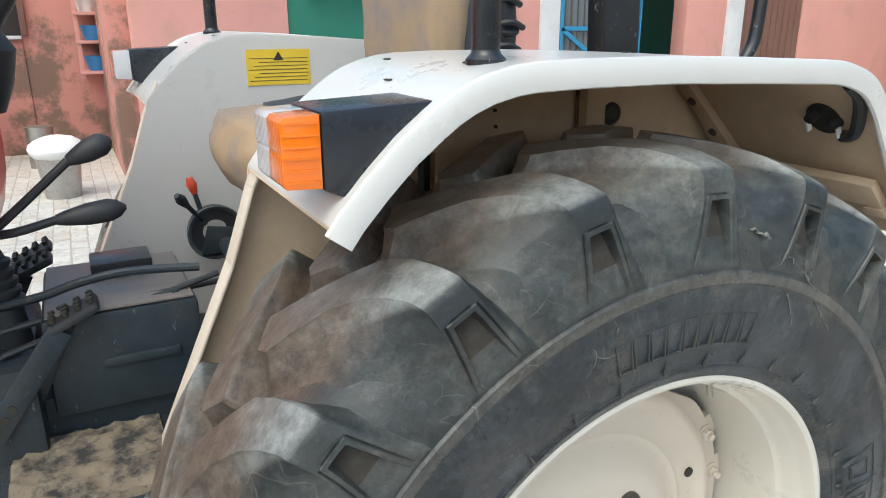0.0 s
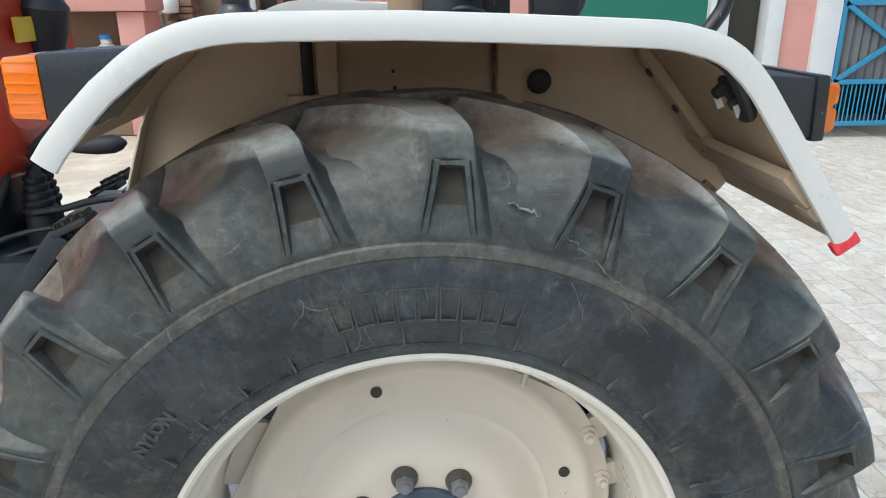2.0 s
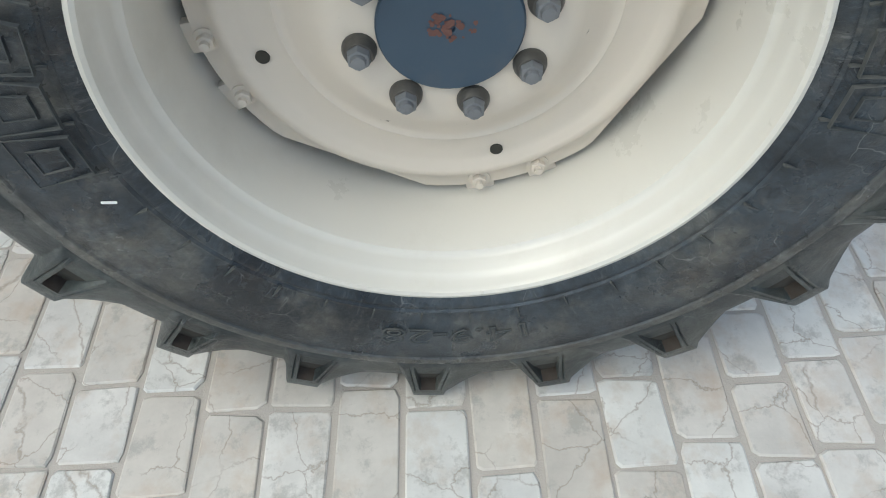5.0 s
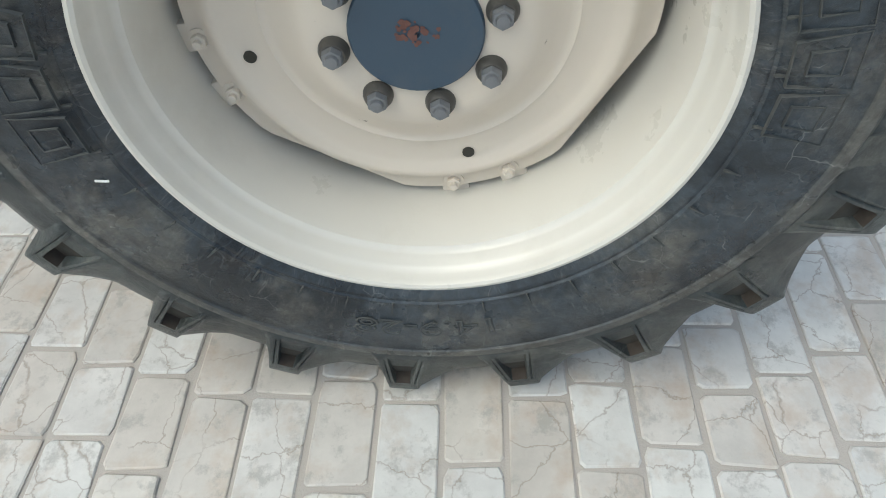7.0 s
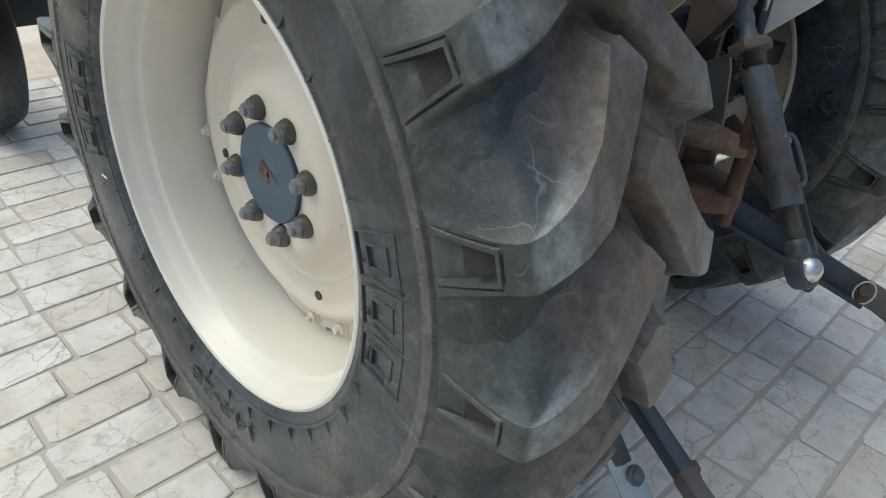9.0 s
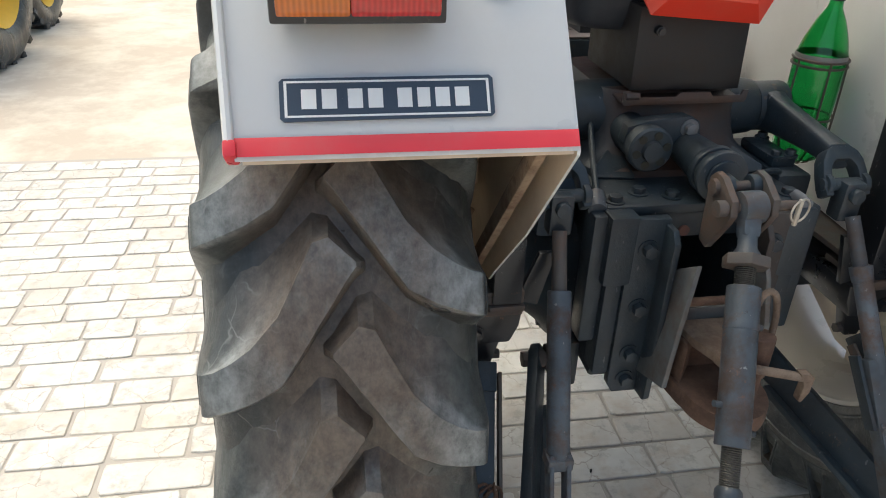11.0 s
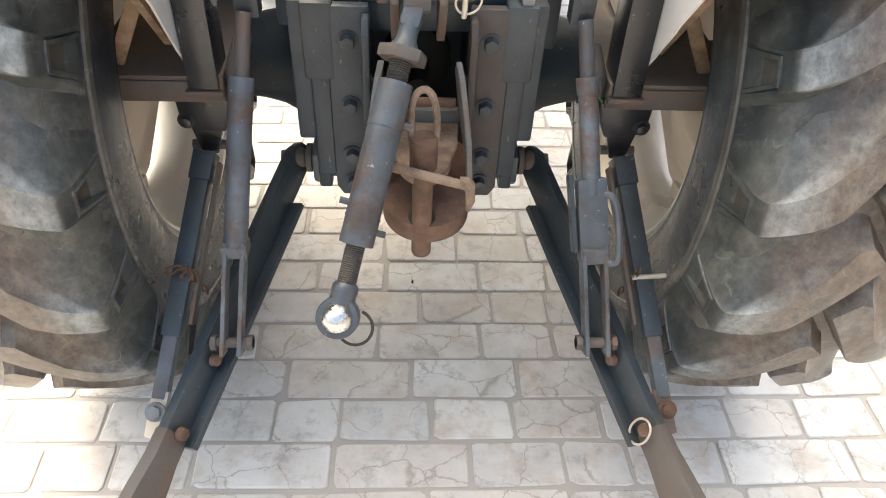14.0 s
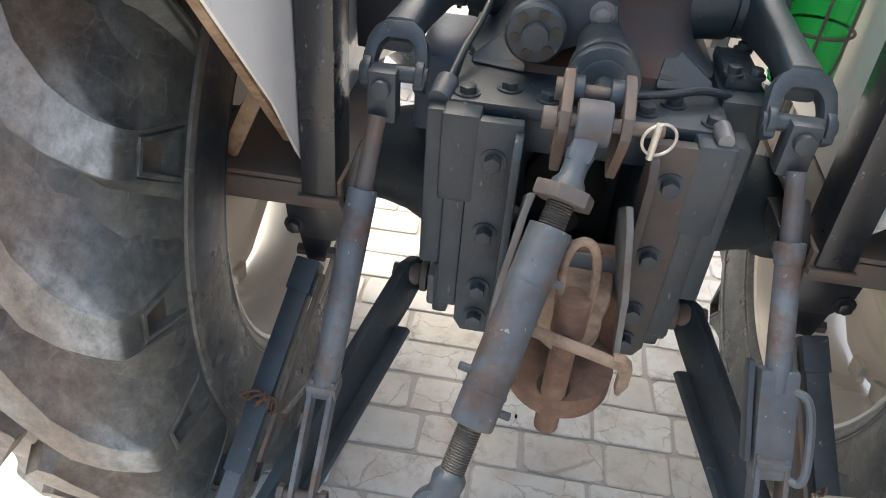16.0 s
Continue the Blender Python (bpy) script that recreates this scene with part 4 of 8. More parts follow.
# inner side plate: columns from its lower edge up to the arch
TOP = arch[::-1] + [(0.440, 1.290), (0.478, 1.180), (0.595, 0.920), (0.625, 0.705)]
LOW = [(-0.5835, 1.160), (-0.285, 0.815), (-0.20, 0.80), (0.10, 0.80), (0.46, 0.70), (0.625, 0.70)]
bm = bmesh.new()
cols = []
for y in sorted({y for y, z in TOP + LOW} | {-0.36, -0.15, -0.05, 0.08}):
    z0, z1 = float(np.interp(y, *zip(*LOW))), float(np.interp(y, *zip(*TOP))) - 0.004
    cols.append([bm.verts.new((xi(y) + dx, y, z)) for dx, z in ((0, z0), (0, z1), (0.004, z1), (0.004, z0))])
for a, b in zip(cols, cols[1:]):
    for k in range(4):
        bm.faces.new((a[k], b[k], b[(k + 1) % 4], a[(k + 1) % 4]))
bm.faces.new(cols[0])
bm.faces.new(cols[-1][::-1])
bmesh.ops.recalc_face_normals(bm, faces=bm.faces)
sp = part("side_plate", bm, M["white"], fender, "white side plate, dusty cream inside the arch", 30)
sp.data.materials.append(M["cream_dusty"])
for p in sp.data.polygons:
    if p.normal.x < -0.5:
        p.material_index = 1
# front lip of the side plate, folded outwards
bm = bmesh.new()
for a, b in (((0.478, 1.180), (0.595, 0.920)), ((0.595, 0.920), (0.625, 0.70)), ((0.440, 1.290), (0.478, 1.180)), ((0.405, 1.360), (0.440, 1.290))):
    bar(bm, (xi(a[0]) - 0.020, *a), (xi(b[0]) - 0.020, *b), 0.042, 0.004, side=(0, 1, 0.3), bevel=0.001)
part("folded_lip", bm, M["cream"], fender)
# ribs and braces inside the arch
for y, w in ((0.135, 0.034), (-0.165, 0.042)):
    bm = bmesh.new()
    box(bm, (xi(y) - 0.030, y - w / 2, 0.95), (xi(y) - 0.004, y + w / 2, 1.445), 0.004)
    part("rib", bm, M["cream_dusty"], fender)
bm = bmesh.new()
box(bm, (xi(-0.14) - 0.0075, -0.146, 0.95), (xi(-0.14) - 0.003, -0.138, 1.452), 0.001)
part("panel_seam", bm, M["tan_stained"], fender, "brown-stained panel seam")
for y, z in ((0.028, 1.372), (0.026, 1.345), (-0.178, 1.402), (-0.178, 1.393)):
    part("small_hole", cyl(bmesh.new(), (xi(y) - 0.003, y, z), (xi(y) - 0.0062, y, z), 0.0032, seg=10), M["ink_and_shade"], fender)
part("wire_conduit", tube(bmesh.new(), bend([(-0.418, 0.168, 1.455), (-0.418, 0.167, 1.3), (-0.416, 0.170, 1.1), (-0.416, 0.168, 0.98)], 4), 0.010, 10), M["plastic"], fender, "black corrugated wire conduit")
bm = bmesh.new()
box(bm, (-0.440, 0.125, 1.318), (-0.404, 0.203, 1.338), 0.003)
part("clip", bm, M["cream_dusty"], fender)
# angle along the inner corner of the slope, with bolts
bm = bmesh.new()
bar(bm, on_slope(-0.398, -0.10, -0.014), on_slope(-0.452, 0.68, -0.014), 0.018, 0.036, side=(1, 0, 0), bevel=0.004)
part("corner_angle", bm, M["cream_dusty"], fender)
for s_ in (0.05, 0.32, 0.62):
    add_bolt(fender, on_slope(-0.404 - 0.069 * s_, s_, -0.024), (0, 0.73, -0.68), 0.006, 0.004, M["rust_dull"])
bm = bmesh.new()
bar(bm, on_slope(-0.735, 0.64, -0.018), on_slope(-0.400, 0.64, -0.018), 0.018, 0.060, side=(0, 1, 1), bevel=0.005)
part("rear_stiffener", bm, M["cream_dusty"], fender)
bm = bmesh.new()
bar(bm, on_slope(-0.735, 0.80, -0.016), on_slope(-0.700, 0.80, -0.016), 0.014, 0.024, side=(0, 1, 1), bevel=0.003)
part("stiffener_tab", bm, M["cream_dusty"], fender)
bm = bmesh.new()
bar(bm, on_slope(-0.402, 0.93, -0.035), (-0.412, -0.27, 0.85), 0.028, 0.014, side=(1, 0, 0), bevel=0.003)
bar(bm, (-0.432, -0.275, 0.952), (-0.512, -0.262, 0.797), 0.024, 0.010, side=(0, 1, 0), bevel=0.003)
part("lower_brace", bm, M["tan_stained"], fender, "brown-stained cream brace")
part("grommet", lathe(bmesh.new(), [(0.0, 0.010), (-0.004, 0.010), (-0.006, 0.015), (-0.003, 0.020), (0.0, 0.021)], (-0.3995, -0.220, 1.352), 24), M["plastic"], fender, "black rubber grommet")
part("grommet_hole", cyl(bmesh.new(), (-0.3995, -0.220, 1.352), (-0.4035, -0.220, 1.352), 0.0125, seg=20), M["ink_and_shade"], fender)
# tail lamp wiring inside
bm = bmesh.new()
tube(bm, bend([(-0.760, -0.345, 1.425), (-0.755, -0.380, 1.405), on_slope(-0.745, 0.0, -0.02), on_slope(-0.725, 0.16, -0.02), on_slope(-0.700, 0.20, -0.018)], 6), 0.010, 10)
part("tail_lamp_wire", bm, M["plastic"], fender, "black sleeved wiring")
part("lamp_hole", cyl(bmesh.new(), on_slope(-0.668, 0.115, -0.0065), on_slope(-0.668, 0.115, -0.010), 0.030, seg=24), M["ink_and_shade"], fender, "dark round opening behind the lamp")
for x, s_ in ((-0.655, 0.08), (-0.690, 0.13)):
    part("lamp_socket", cyl(bmesh.new(), on_slope(x, s_, -0.006), on_slope(x, s_, -0.026), 0.011, 0.008, 12), M["plastic"], fender)
for x, s_ in ((-0.650, 0.135), (-0.702, 0.155)):
    part("spade_terminal", bar(bmesh.new(), on_slope(x, s_ - 0.03, -0.022), on_slope(x, s_ + 0.03, -0.026), 0.010, 0.004, side=(1, 0, 0), bevel=0.001), M["white_plastic"], fender)

# red tape along the rear lower edge
bm = bmesh.new()
sheet(bm, [on_slope(-0.7600, 0.936, 0.003), on_slope(-0.7580, 1.004, 0.003)], [on_slope(-0.3720, 0.938, 0.003), on_slope(-0.3720, 1.004, 0.003)], (0, 0.002, 0.0015))
part("red_tape_strip", bm, M["tape"], fender, "red tape along the lower edge")
bm = bmesh.new()
a, b = on_slope(-0.757, 0.936, -0.0095), on_slope(-0.7565, 1.008, -0.0095)
bar(bm, a, b, 0.0375, 0.0145, side=(1, 0, 0), bevel=0.004)
part("red_tape_wrap", bm, M["tape"], fender)
# number plate as plain bars
plate = part("number_plate", slab(bmesh.new(), [on_slope(x, s, 0.004) for x, s in ((-0.703, 0.709), (-0.699, 0.696), (-0.472, 0.692), (-0.468, 0.705), (-0.468, 0.854), (-0.472, 0.867), (-0.699, 0.872), (-0.703, 0.859))], (0, -0.0015, 0.0012), 0.0), M["navy"], fender, "navy number plate sticker with white border and bars")
bm = bmesh.new()
for x0, x1, s0, s1 in ((-0.698, -0.473, 0.707, 0.715), (-0.698, -0.473, 0.848, 0.856), (-0.698, -0.695, 0.707, 0.856), (-0.476, -0.473, 0.707, 0.856)):
    slab(bm, [on_slope(x, s, 0.0058) for x, s in ((x0, s0), (x1, s0), (x1, s1), (x0, s1))], (0, -0.0006, 0.0005))
part("border_line", bm, M["mark_white"], plate)
x = -0.680
for w in (0.022, 0.022, 0.006, 0.022, 0.022, 0, 0.022, 0.020, 0.022, 0.022):
    if w:
        bm = bmesh.new()
        slab(bm, [on_slope(a, s, 0.0058) for a, s in ((x, 0.742), (x + w - 0.006, 0.742), (x + w - 0.006, 0.822), (x, 0.822))], (0, -0.0006, 0.0005))
        part("plate_bar", bm, M["mark_white"], plate)
        x += w
    else:
        x += 0.010
# tail lamp: a wedge-shaped base with a grooved two-colour lens
tail = part("tail_lamp", slab(bmesh.new(), [(-0.703, -0.4225, 1.391), (-0.703, -0.528, 1.384), (-0.703, -0.532, 1.303), (-0.703, -0.4845, 1.303)], (0.176, 0, 0), 0.005), M["plastic"], fender, "wedge-shaped tail lamp with amber and red lens")
part("lamp_rim", slab(bmesh.new(), [(-0.707, -0.527, 1.388), (-0.707, -0.545, 1.387), (-0.707, -0.549, 1.300), (-0.707, -0.531, 1.299)], (0.184, 0, 0), 0.004), M["black"], tail)
for x0, x1, mm in ((-0.699, -0.624, "amber_dark"), (-0.624, -0.531, "red_lens")):
    part("lens", slab(bmesh.new(), [(x0, -0.529, 1.379), (x0, -0.562, 1.376), (x0, -0.566, 1.370), (x0, -0.566, 1.350), (x0, -0.558, 1.345), (x0, -0.566, 1.340), (x0, -0.566, 1.316), (x0, -0.561, 1.310), (x0, -0.532, 1.308)], (x1 - x0, 0, 0), 0.003), M[mm], tail)
for x in (-0.690, -0.540):
    add_bolt(tail, (x, -0.558, 1.345), (0, -1, 0), 0.004, 0.003, M["zinc"], "screw")
# bolted clip beside the lamp
clip = part("bolted_bracket", slab(bmesh.new(), [on_slope(x, s, 0.003) for x, s in ((-0.469, 0.10), (-0.433, 0.10), (-0.433, 0.335), (-0.469, 0.33))], (0, -0.004, 0.0035), 0.003), M["black"], fender, "small black bracket with a bright bolt")
add_bolt(clip, on_slope(-0.452, 0.285, 0.008), (0, -0.73, 0.68), 0.009, 0.008, M["steel"])
# front lamp
lampb = part("front_lamp", slab(bmesh.new(), [(-0.752, 0.437, 1.350), (-0.752, 0.437, 1.428), (-0.752, 0.312, 1.433), (-0.752, 0.309, 1.424), (-0.752, 0.392, 1.340), (-0.752, 0.410, 1.338)], (0.108, 0, 0), 0.004), M["lamp_plastic"], fender, "box indicator lamp with amber side and clear front")
LENS = [(0.438, 1.352), (0.474, 1.354), (0.478, 1.359), (0.478, 1.386), (0.4765, 1.3885), (0.478, 1.391), (0.478, 1.419), (0.474, 1.424), (0.438, 1.426)]
part("amber_lens", slab(bmesh.new(), [(-0.7505, y, z) for y, z in LENS], (0.050, 0, 0), 0.003), M["amber"], lampb)
for k in range(6):
    z = 1.360 + k * 0.0115
    part("lens_rib", bar(bmesh.new(), (-0.7510, 0.440, z), (-0.7510, 0.4765, z + 0.001), 0.0016 if k != 2 else 0.004, 0.0028, side=(0, 0, 1), bevel=0.0004), M["amber"], lampb)
part("clear_lens", slab(bmesh.new(), [(-0.7005, y, z) for y, z in LENS], (0.052, 0, 0), 0.003), M["clear_lens"], lampb)
# screws on the top
for x, y, z in ((-0.60, 0.30, 1.4425), (-0.48, 0.25, 1.461), (-0.68, 0.235, 1.4645), (-0.45, -0.20, 1.4605)):
    part("slot", slab(bmesh.new(), [(x - 0.005, y - 0.002, z + 0.001), (x + 0.005, y + 0.002, z + 0.001), (x + 0.005, y + 0.005, z), (x - 0.005, y + 0.001, z)], (0, 0.001, 0.0015)), M["ink_and_shade"], fender)
far = mirrored(fender, tractor)
# the far mudguard sits a little further forward and higher at its front, as if bent
for ob in [far] + list(far.children_recursive):
    for v in ob.data.vertices:
        f_ = min(1.0, max(0.0, (v.co.y + 0.40) / 0.60))
        v.co.y += 0.058 * f_
        v.co.z += 0.020 * f_ - 0.012 * (1 - f_)

# canopy posts standing on the mudguards
for sx in (-1, 1):
    bm = bmesh.new()
    py, pz = (0.219, 0.0) if sx < 0 else (0.276, 0.020)
    cyl(bm, (sx * 0.692, py, 1.467 + pz), (sx * 0.692, py, 2.05), 0.0165, seg=20)
    lathe(bm, [(1.464, 0.0), (1.464, 0.0235), (1.470, 0.0235), (1.473, 0.0205), (1.476, 0.0175), (1.480, 0.0165)], (sx * 0.692, py, pz), 24, 'z')
    part("canopy_post", bm, M["black"], tractor, "round black canopy post with a flange")
    bm = bmesh.new()
    tube(bm, bend([(sx * 0.45, -0.440, 1.374), (sx * 0.45, -0.468, 1.415), (sx * 0.45, -0.492, 1.447), (sx * 0.45, -0.507, 1.475), (sx * 0.45, -0.513, 1.53), (sx * 0.45, -0.515, 1.62), (sx * 0.45, -0.50, 1.72)], 6), 0.0125, 14)
    part("grab_rail", bm, M["black"], tractor, "curved black tubular grab rail")

# upright channel posts behind the seat
for sx in (-1, 1):
    b0, b1 = Vector((sx * 0.362, -0.268, 0.772)), Vector((sx * 0.352, -0.232, 2.05))
    bm = bmesh.new()
    bar(bm, b0, b1, 0.078, 0.052, side=(1, 0, 0), bevel=0.004)
    post = part("upright_post", bm, M["black"], tractor, "scuffed black square upright post")
    for zz in (1.32, 1.20):
        add_bolt(post, (sx * 0.362 + 0.0, -0.297 + (zz - 0.772) * 0.028, zz), (0, -1, 0), 0.009, 0.007, M["black"])
    bm = bmesh.new()
    bar(bm, (sx * 0.362, -0.31, 0.765), (sx * 0.362, -0.19, 0.765), 0.012, 0.064, side=(1, 0, 0), bevel=0.003)
    part("post_foot", bm, M["rust_dull"], tractor, "rusty post foot plate")
    bm = bmesh.new()
    slab(bm, [(sx * 0.305, -0.285, 0.86), (sx * 0.340, -0.285, 0.765), (sx * 0.300, -0.285, 0.755), (sx * 0.275, -0.285, 0.86)], (0, 0.012, 0), 0.002)
    part("gusset", bm, M["black"], tractor)

# ---- transmission and hitch ----
bm = bmesh.new()
box(bm, (-0.172, -0.06, 0.535), (0.172, 0.42, 0.915), 0.018)
housing = part("transmission_housing", bm, M["iron"], tractor, "dark blue-grey cast iron rear transmission housing")
for sx in (-1, 1):
    part("side_wall", box(bmesh.new(), (min(sx * 0.172, sx * 0.088), -0.262, 0.56), (max(sx * 0.172, sx * 0.088), -0.055, 0.9145), 0.008), M["iron"], housing)
part("upper_wall", box(bmesh.new(), (-0.089, -0.262, 0.865), (0.089, -0.055, 0.9145), 0.006), M["iron"], housing)
part("lower_wall", box(bmesh.new(), (-0.089, -0.255, 0.56), (0.089, -0.055, 0.600), 0.006), M["iron"], housing)
part("top_cover", box(bmesh.new(), (-0.186, -0.268, 0.9155), (0.186, 0.16, 0.934), 0.005), M["iron"], housing)
part("clutch_housing", box(bmesh.new(), (-0.145, 0.40, 0.56), (0.145, 1.30, 0.90), 0.03), M["iron"], housing)
for sx in (-1, 1):
    # flange columns at the corners and bolted angle plates
    bm = bmesh.new()
    box(bm, (sx * 0.196 - 0.018, -0.286, 0.665), (sx * 0.196 + 0.014, -0.235, 0.925), 0.006)
    box(bm, (sx * 0.166 - 0.016, -0.2985, 0.595), (sx * 0.166 + 0.016, -0.25, 0.90), 0.006)
    box(bm, (sx * 0.165 - 0.026, -0.305, 0.795), (sx * 0.165 + 0.026, -0.26, 0.93), 0.006)
    part("corner_flange", bm, M["iron"], housing)
    bm = bmesh.new()
    slab(bm, [(sx * 0.150, -0.304, 0.925), (sx * 0.150, -0.304, 0.572), (sx * 0.138, -0.304, 0.552), (sx * 0.082, -0.304, 0.552), (sx * 0.082, -0.304, 0.925)], (0, 0.020, 0), 0.003)
    slab(bm, [(sx * 0.092, -0.292, 0.552), (sx * 0.092, -0.338, 0.556), (sx * 0.092, -0.345, 0.566), (sx * 0.092, -0.345, 0.895), (sx * 0.092, -0.330, 0.915), (sx * 0.092, -0.292, 0.915)], (-sx * 0.012, 0, 0), 0.003)
    ang = part("angle_plate", bm, M["iron"] if sx < 0 else M["iron_brown"], housing, "vertical bolted angle plate")
    for z in (0.868, 0.748, 0.645, 0.585):
        add_bolt(ang, (sx * 0.117, -0.304, z), (0, -1, 0), 0.0128, 0.017)
    for z in (0.70, 0.60, 0.80):
        add_bolt(ang, (sx * 0.080, -0.318, z), (-sx, 0, 0), 0.010, 0.008)
    # axle trumpet with a bolted flange
    bm = bmesh.new()
    lathe(bm, [(sx * 0.17, 0.0), (sx * 0.17, 0.165), (sx * 0.200, 0.165), (sx * 0.204, 0.159), (sx * 0.208, 0.150), (sx * 0.222, 0.134), (sx * 0.245, 0.114), (sx * 0.275, 0.098), (sx * 0.32, 0.087), (sx * 0.42, 0.077), (sx * 0.52, 0.072), (sx * 0.545, 0.090), (sx * 0.56, 0.090), (sx * 0.56, 0.05), (sx * 0.70, 0.05), (sx * 0.70, 0.0)], (0, 0, HUB_Z), 36)
    box(bm, (min(sx * 0.33, sx * 0.53), -0.080, HUB_Z - 0.070), (max(sx * 0.33, sx * 0.53), 0.080, HUB_Z + 0.062), 0.03)
    ax = part("axle_housing", bm, M["iron"], tractor, "dark cast axle trumpet with flange bolts")
    for k in range(12):
        a = 2 * math.pi * (k + 0.5) / 12
        add_bolt(ax, (sx * 0.204, 0.144 * math.sin(a), HUB_Z + 0.144 * math.cos(a)), (sx, 0, 0), 0.0105, 0.010)
    # clamp block and rusty shelf under the post
    bm = bmesh.new()
    box(bm, (min(sx * 0.33, sx * 0.56), -0.30, 0.745), (max(sx * 0.33, sx * 0.56), -0.285, 0.790), 0.003)
    box(bm, (min(sx * 0.33, sx * 0.56), -0.30, 0.783), (max(sx * 0.33, sx * 0.56), 0.09, 0.795), 0.002)
    part("fender_bracket", bm, M["rust_dull"], ax, "rusty brown mudguard support shelf")
    bm = bmesh.new()
    slab(bm, [(sx * 0.325, -0.285, 0.748), (sx * 0.425, -0.285, 0.748), (sx * 0.422, -0.285, 0.71), (sx * 0.40, -0.285, 0.675), (sx * 0.345, -0.285, 0.675), (sx * 0.33, -0.285, 0.71)], (0, 0.20, 0), 0.006)
    part("clamp_block", bm, M["black"], ax)
    for z in (0.70,):
        add_bolt(ax, (sx * 0.41, -0.285, z), (0, -1, 0), 0.011, 0.012, M["black"])

# rows of cover bolts and pipe along the top cover
for x, y in ((-0.165, -0.245), (-0.055, -0.235), (0.075, -0.235), (0.165, -0.245), (-0.165, -0.10), (0.165, -0.10), (-0.11, -0.215), (0.115, -0.2)):
    add_bolt(housing, (x, y, 0.934), (0, 0, 1), 0.0125, 0.012)
bm = bmesh.new()
tube(bm, bend([(0.045, -0.215, 0.945), (0.10, -0.21, 0.952), (0.15, -0.19, 0.955), (0.19, -0.17, 0.945), (0.195, -0.12, 0.93)], 5), 0.006, 10)
part("oil_pipe", bm, M["iron"], housing)
bm = bmesh.new()
lathe(bm, [(-0.296, 0.0), (-0.296, 0.010), (-0.280, 0.012), (-0.255, 0.012)], (0.172, 0.0, 0.935), 16, 'y')
part("drain_plug", bm, M["nut_grey"], housing)
# side valve block
bm = bmesh.new()
box(bm, (0.180, -0.19, 0.80), (0.250, 0.02, 0.945), 0.010)
box(bm, (0.186, -0.15, 0.945), (0.236, -0.03, 0.965), 0.006)
vb = part("valve_block", bm, M["iron"], tractor, "dark cast valve block with bolts")
for x, y in ((0.196, -0.14), (0.226, -0.14), (0.226, -0.04)):
    add_bolt(vb, (x, y, 0.965), (0, 0, 1), 0.010, 0.012)
bm = bmesh.new()
box(bm, (-0.262, -0.12, 0.80), (-0.185, 0.08, 0.93), 0.012)
part("side_cover", bm, M["hubcap"], tractor, "blue-grey painted side cover")

# hydraulic lift cover, cross shaft, arms
bm = bmesh.new()
lv = []
for hw, y0, z in ((0.186, -0.150, 0.932), (0.184, -0.146, 0.946), (0.166, -0.118, 0.958), (0.152, -0.100, 0.975), (0.144, -0.090, 1.000), (0.142, -0.082, 1.030), (0.146, -0.074, 1.055), (0.138, -0.060, 1.076)):
    ring = []
    for k in range(28):
        a = 2 * math.pi * k / 28
        cx, cy = math.copysign(abs(math.cos(a)) ** 0.32, math.cos(a)), math.copysign(abs(math.sin(a)) ** 0.32, math.sin(a))
        ring.append(bm.verts.new((hw * cx, (y0 + 0.20) / 2 + (0.20 - y0) / 2 * cy, z)))
    lv.append(ring)
for a, b in zip(lv, lv[1:]):
    for k in range(28):
        bm.faces.new((a[k], a[(k + 1) % 28], b[(k + 1) % 28], b[k]))
bm.faces.new(lv[-1])
bm.faces.new(lv[0][::-1])
lift = part("lift_cover", bm, M["iron_stained"], tractor, "dark cast hydraulic lift cover")
bm = bmesh.new()
lathe(bm, [(-0.255, 0.0), (-0.255, 0.043), (-0.250, 0.047), (-0.20, 0.047), (-0.196, 0.054), (-0.14, 0.060), (0.14, 0.060), (0.196, 0.054), (0.20, 0.047), (0.25, 0.047), (0.255, 0.043), (0.255, 0.0)], (0, -0.005, 1.022), 32)
part("cross_shaft", bm, M["iron"], lift)
for x0, x1 in ((-0.16, -0.12), (0.12, 0.16)):
    bm = bmesh.new()
    sg = 1 if x0 > 0 else -1
    slab(bm, [(sg * 0.110, -0.085, 0.976), (sg * 0.124, -0.090, 0.974), (sg * 0.172, -0.142, 0.948), (sg * 0.174, -0.144, 0.936), (sg * 0.094, -0.160, 0.936), (sg * 0.094, -0.156, 0.944)], (0, 0.012, 0), 0.003)
    part("cast_rib", bm, M["iron"], lift)
# round cap, bracket bar, plunger housing
bm = bmesh.new()
lathe(bm, [(-0.05, 0.036), (-0.165, 0.036), (-0.168, 0.042), (-0.186, 0.042), (-0.190, 0.038), (-0.190, 0.019), (-0.200, 0.018), (-0.200, 0.0)], (-0.086, 0, 1.004), 32, 'y')
cap = part("round_cap", bm, M["iron"], lift, "round cap with a ring of recesses")
for k in range(6):
    a = 2 * math.pi * k / 6 + 0.3
    p = Vector((-0.086 + 0.0285 * math.sin(a), -0.1895, 1.004 + 0.0285 * math.cos(a)))
    part("recess", cyl(bmesh.new(), p, p + Vector((0, -0.0022, 0)), 0.0078, seg=14), M["ink_and_shade"], cap)
bm = bmesh.new()
slab(bm, [(-0.125, -0.150, 1.006), (-0.118, -0.150, 1.036), (-0.08, -0.150, 1.046), (-0.005, -0.150, 1.052), (0.020, -0.150, 1.042), (0.026, -0.150, 1.012), (0.00, -0.150, 0.995), (-0.05, -0.150, 0.968), (-0.09, -0.150, 0.962)], (0, 0.03, 0), 0.005)
br = part("cap_bracket", bm, M["iron"], lift)
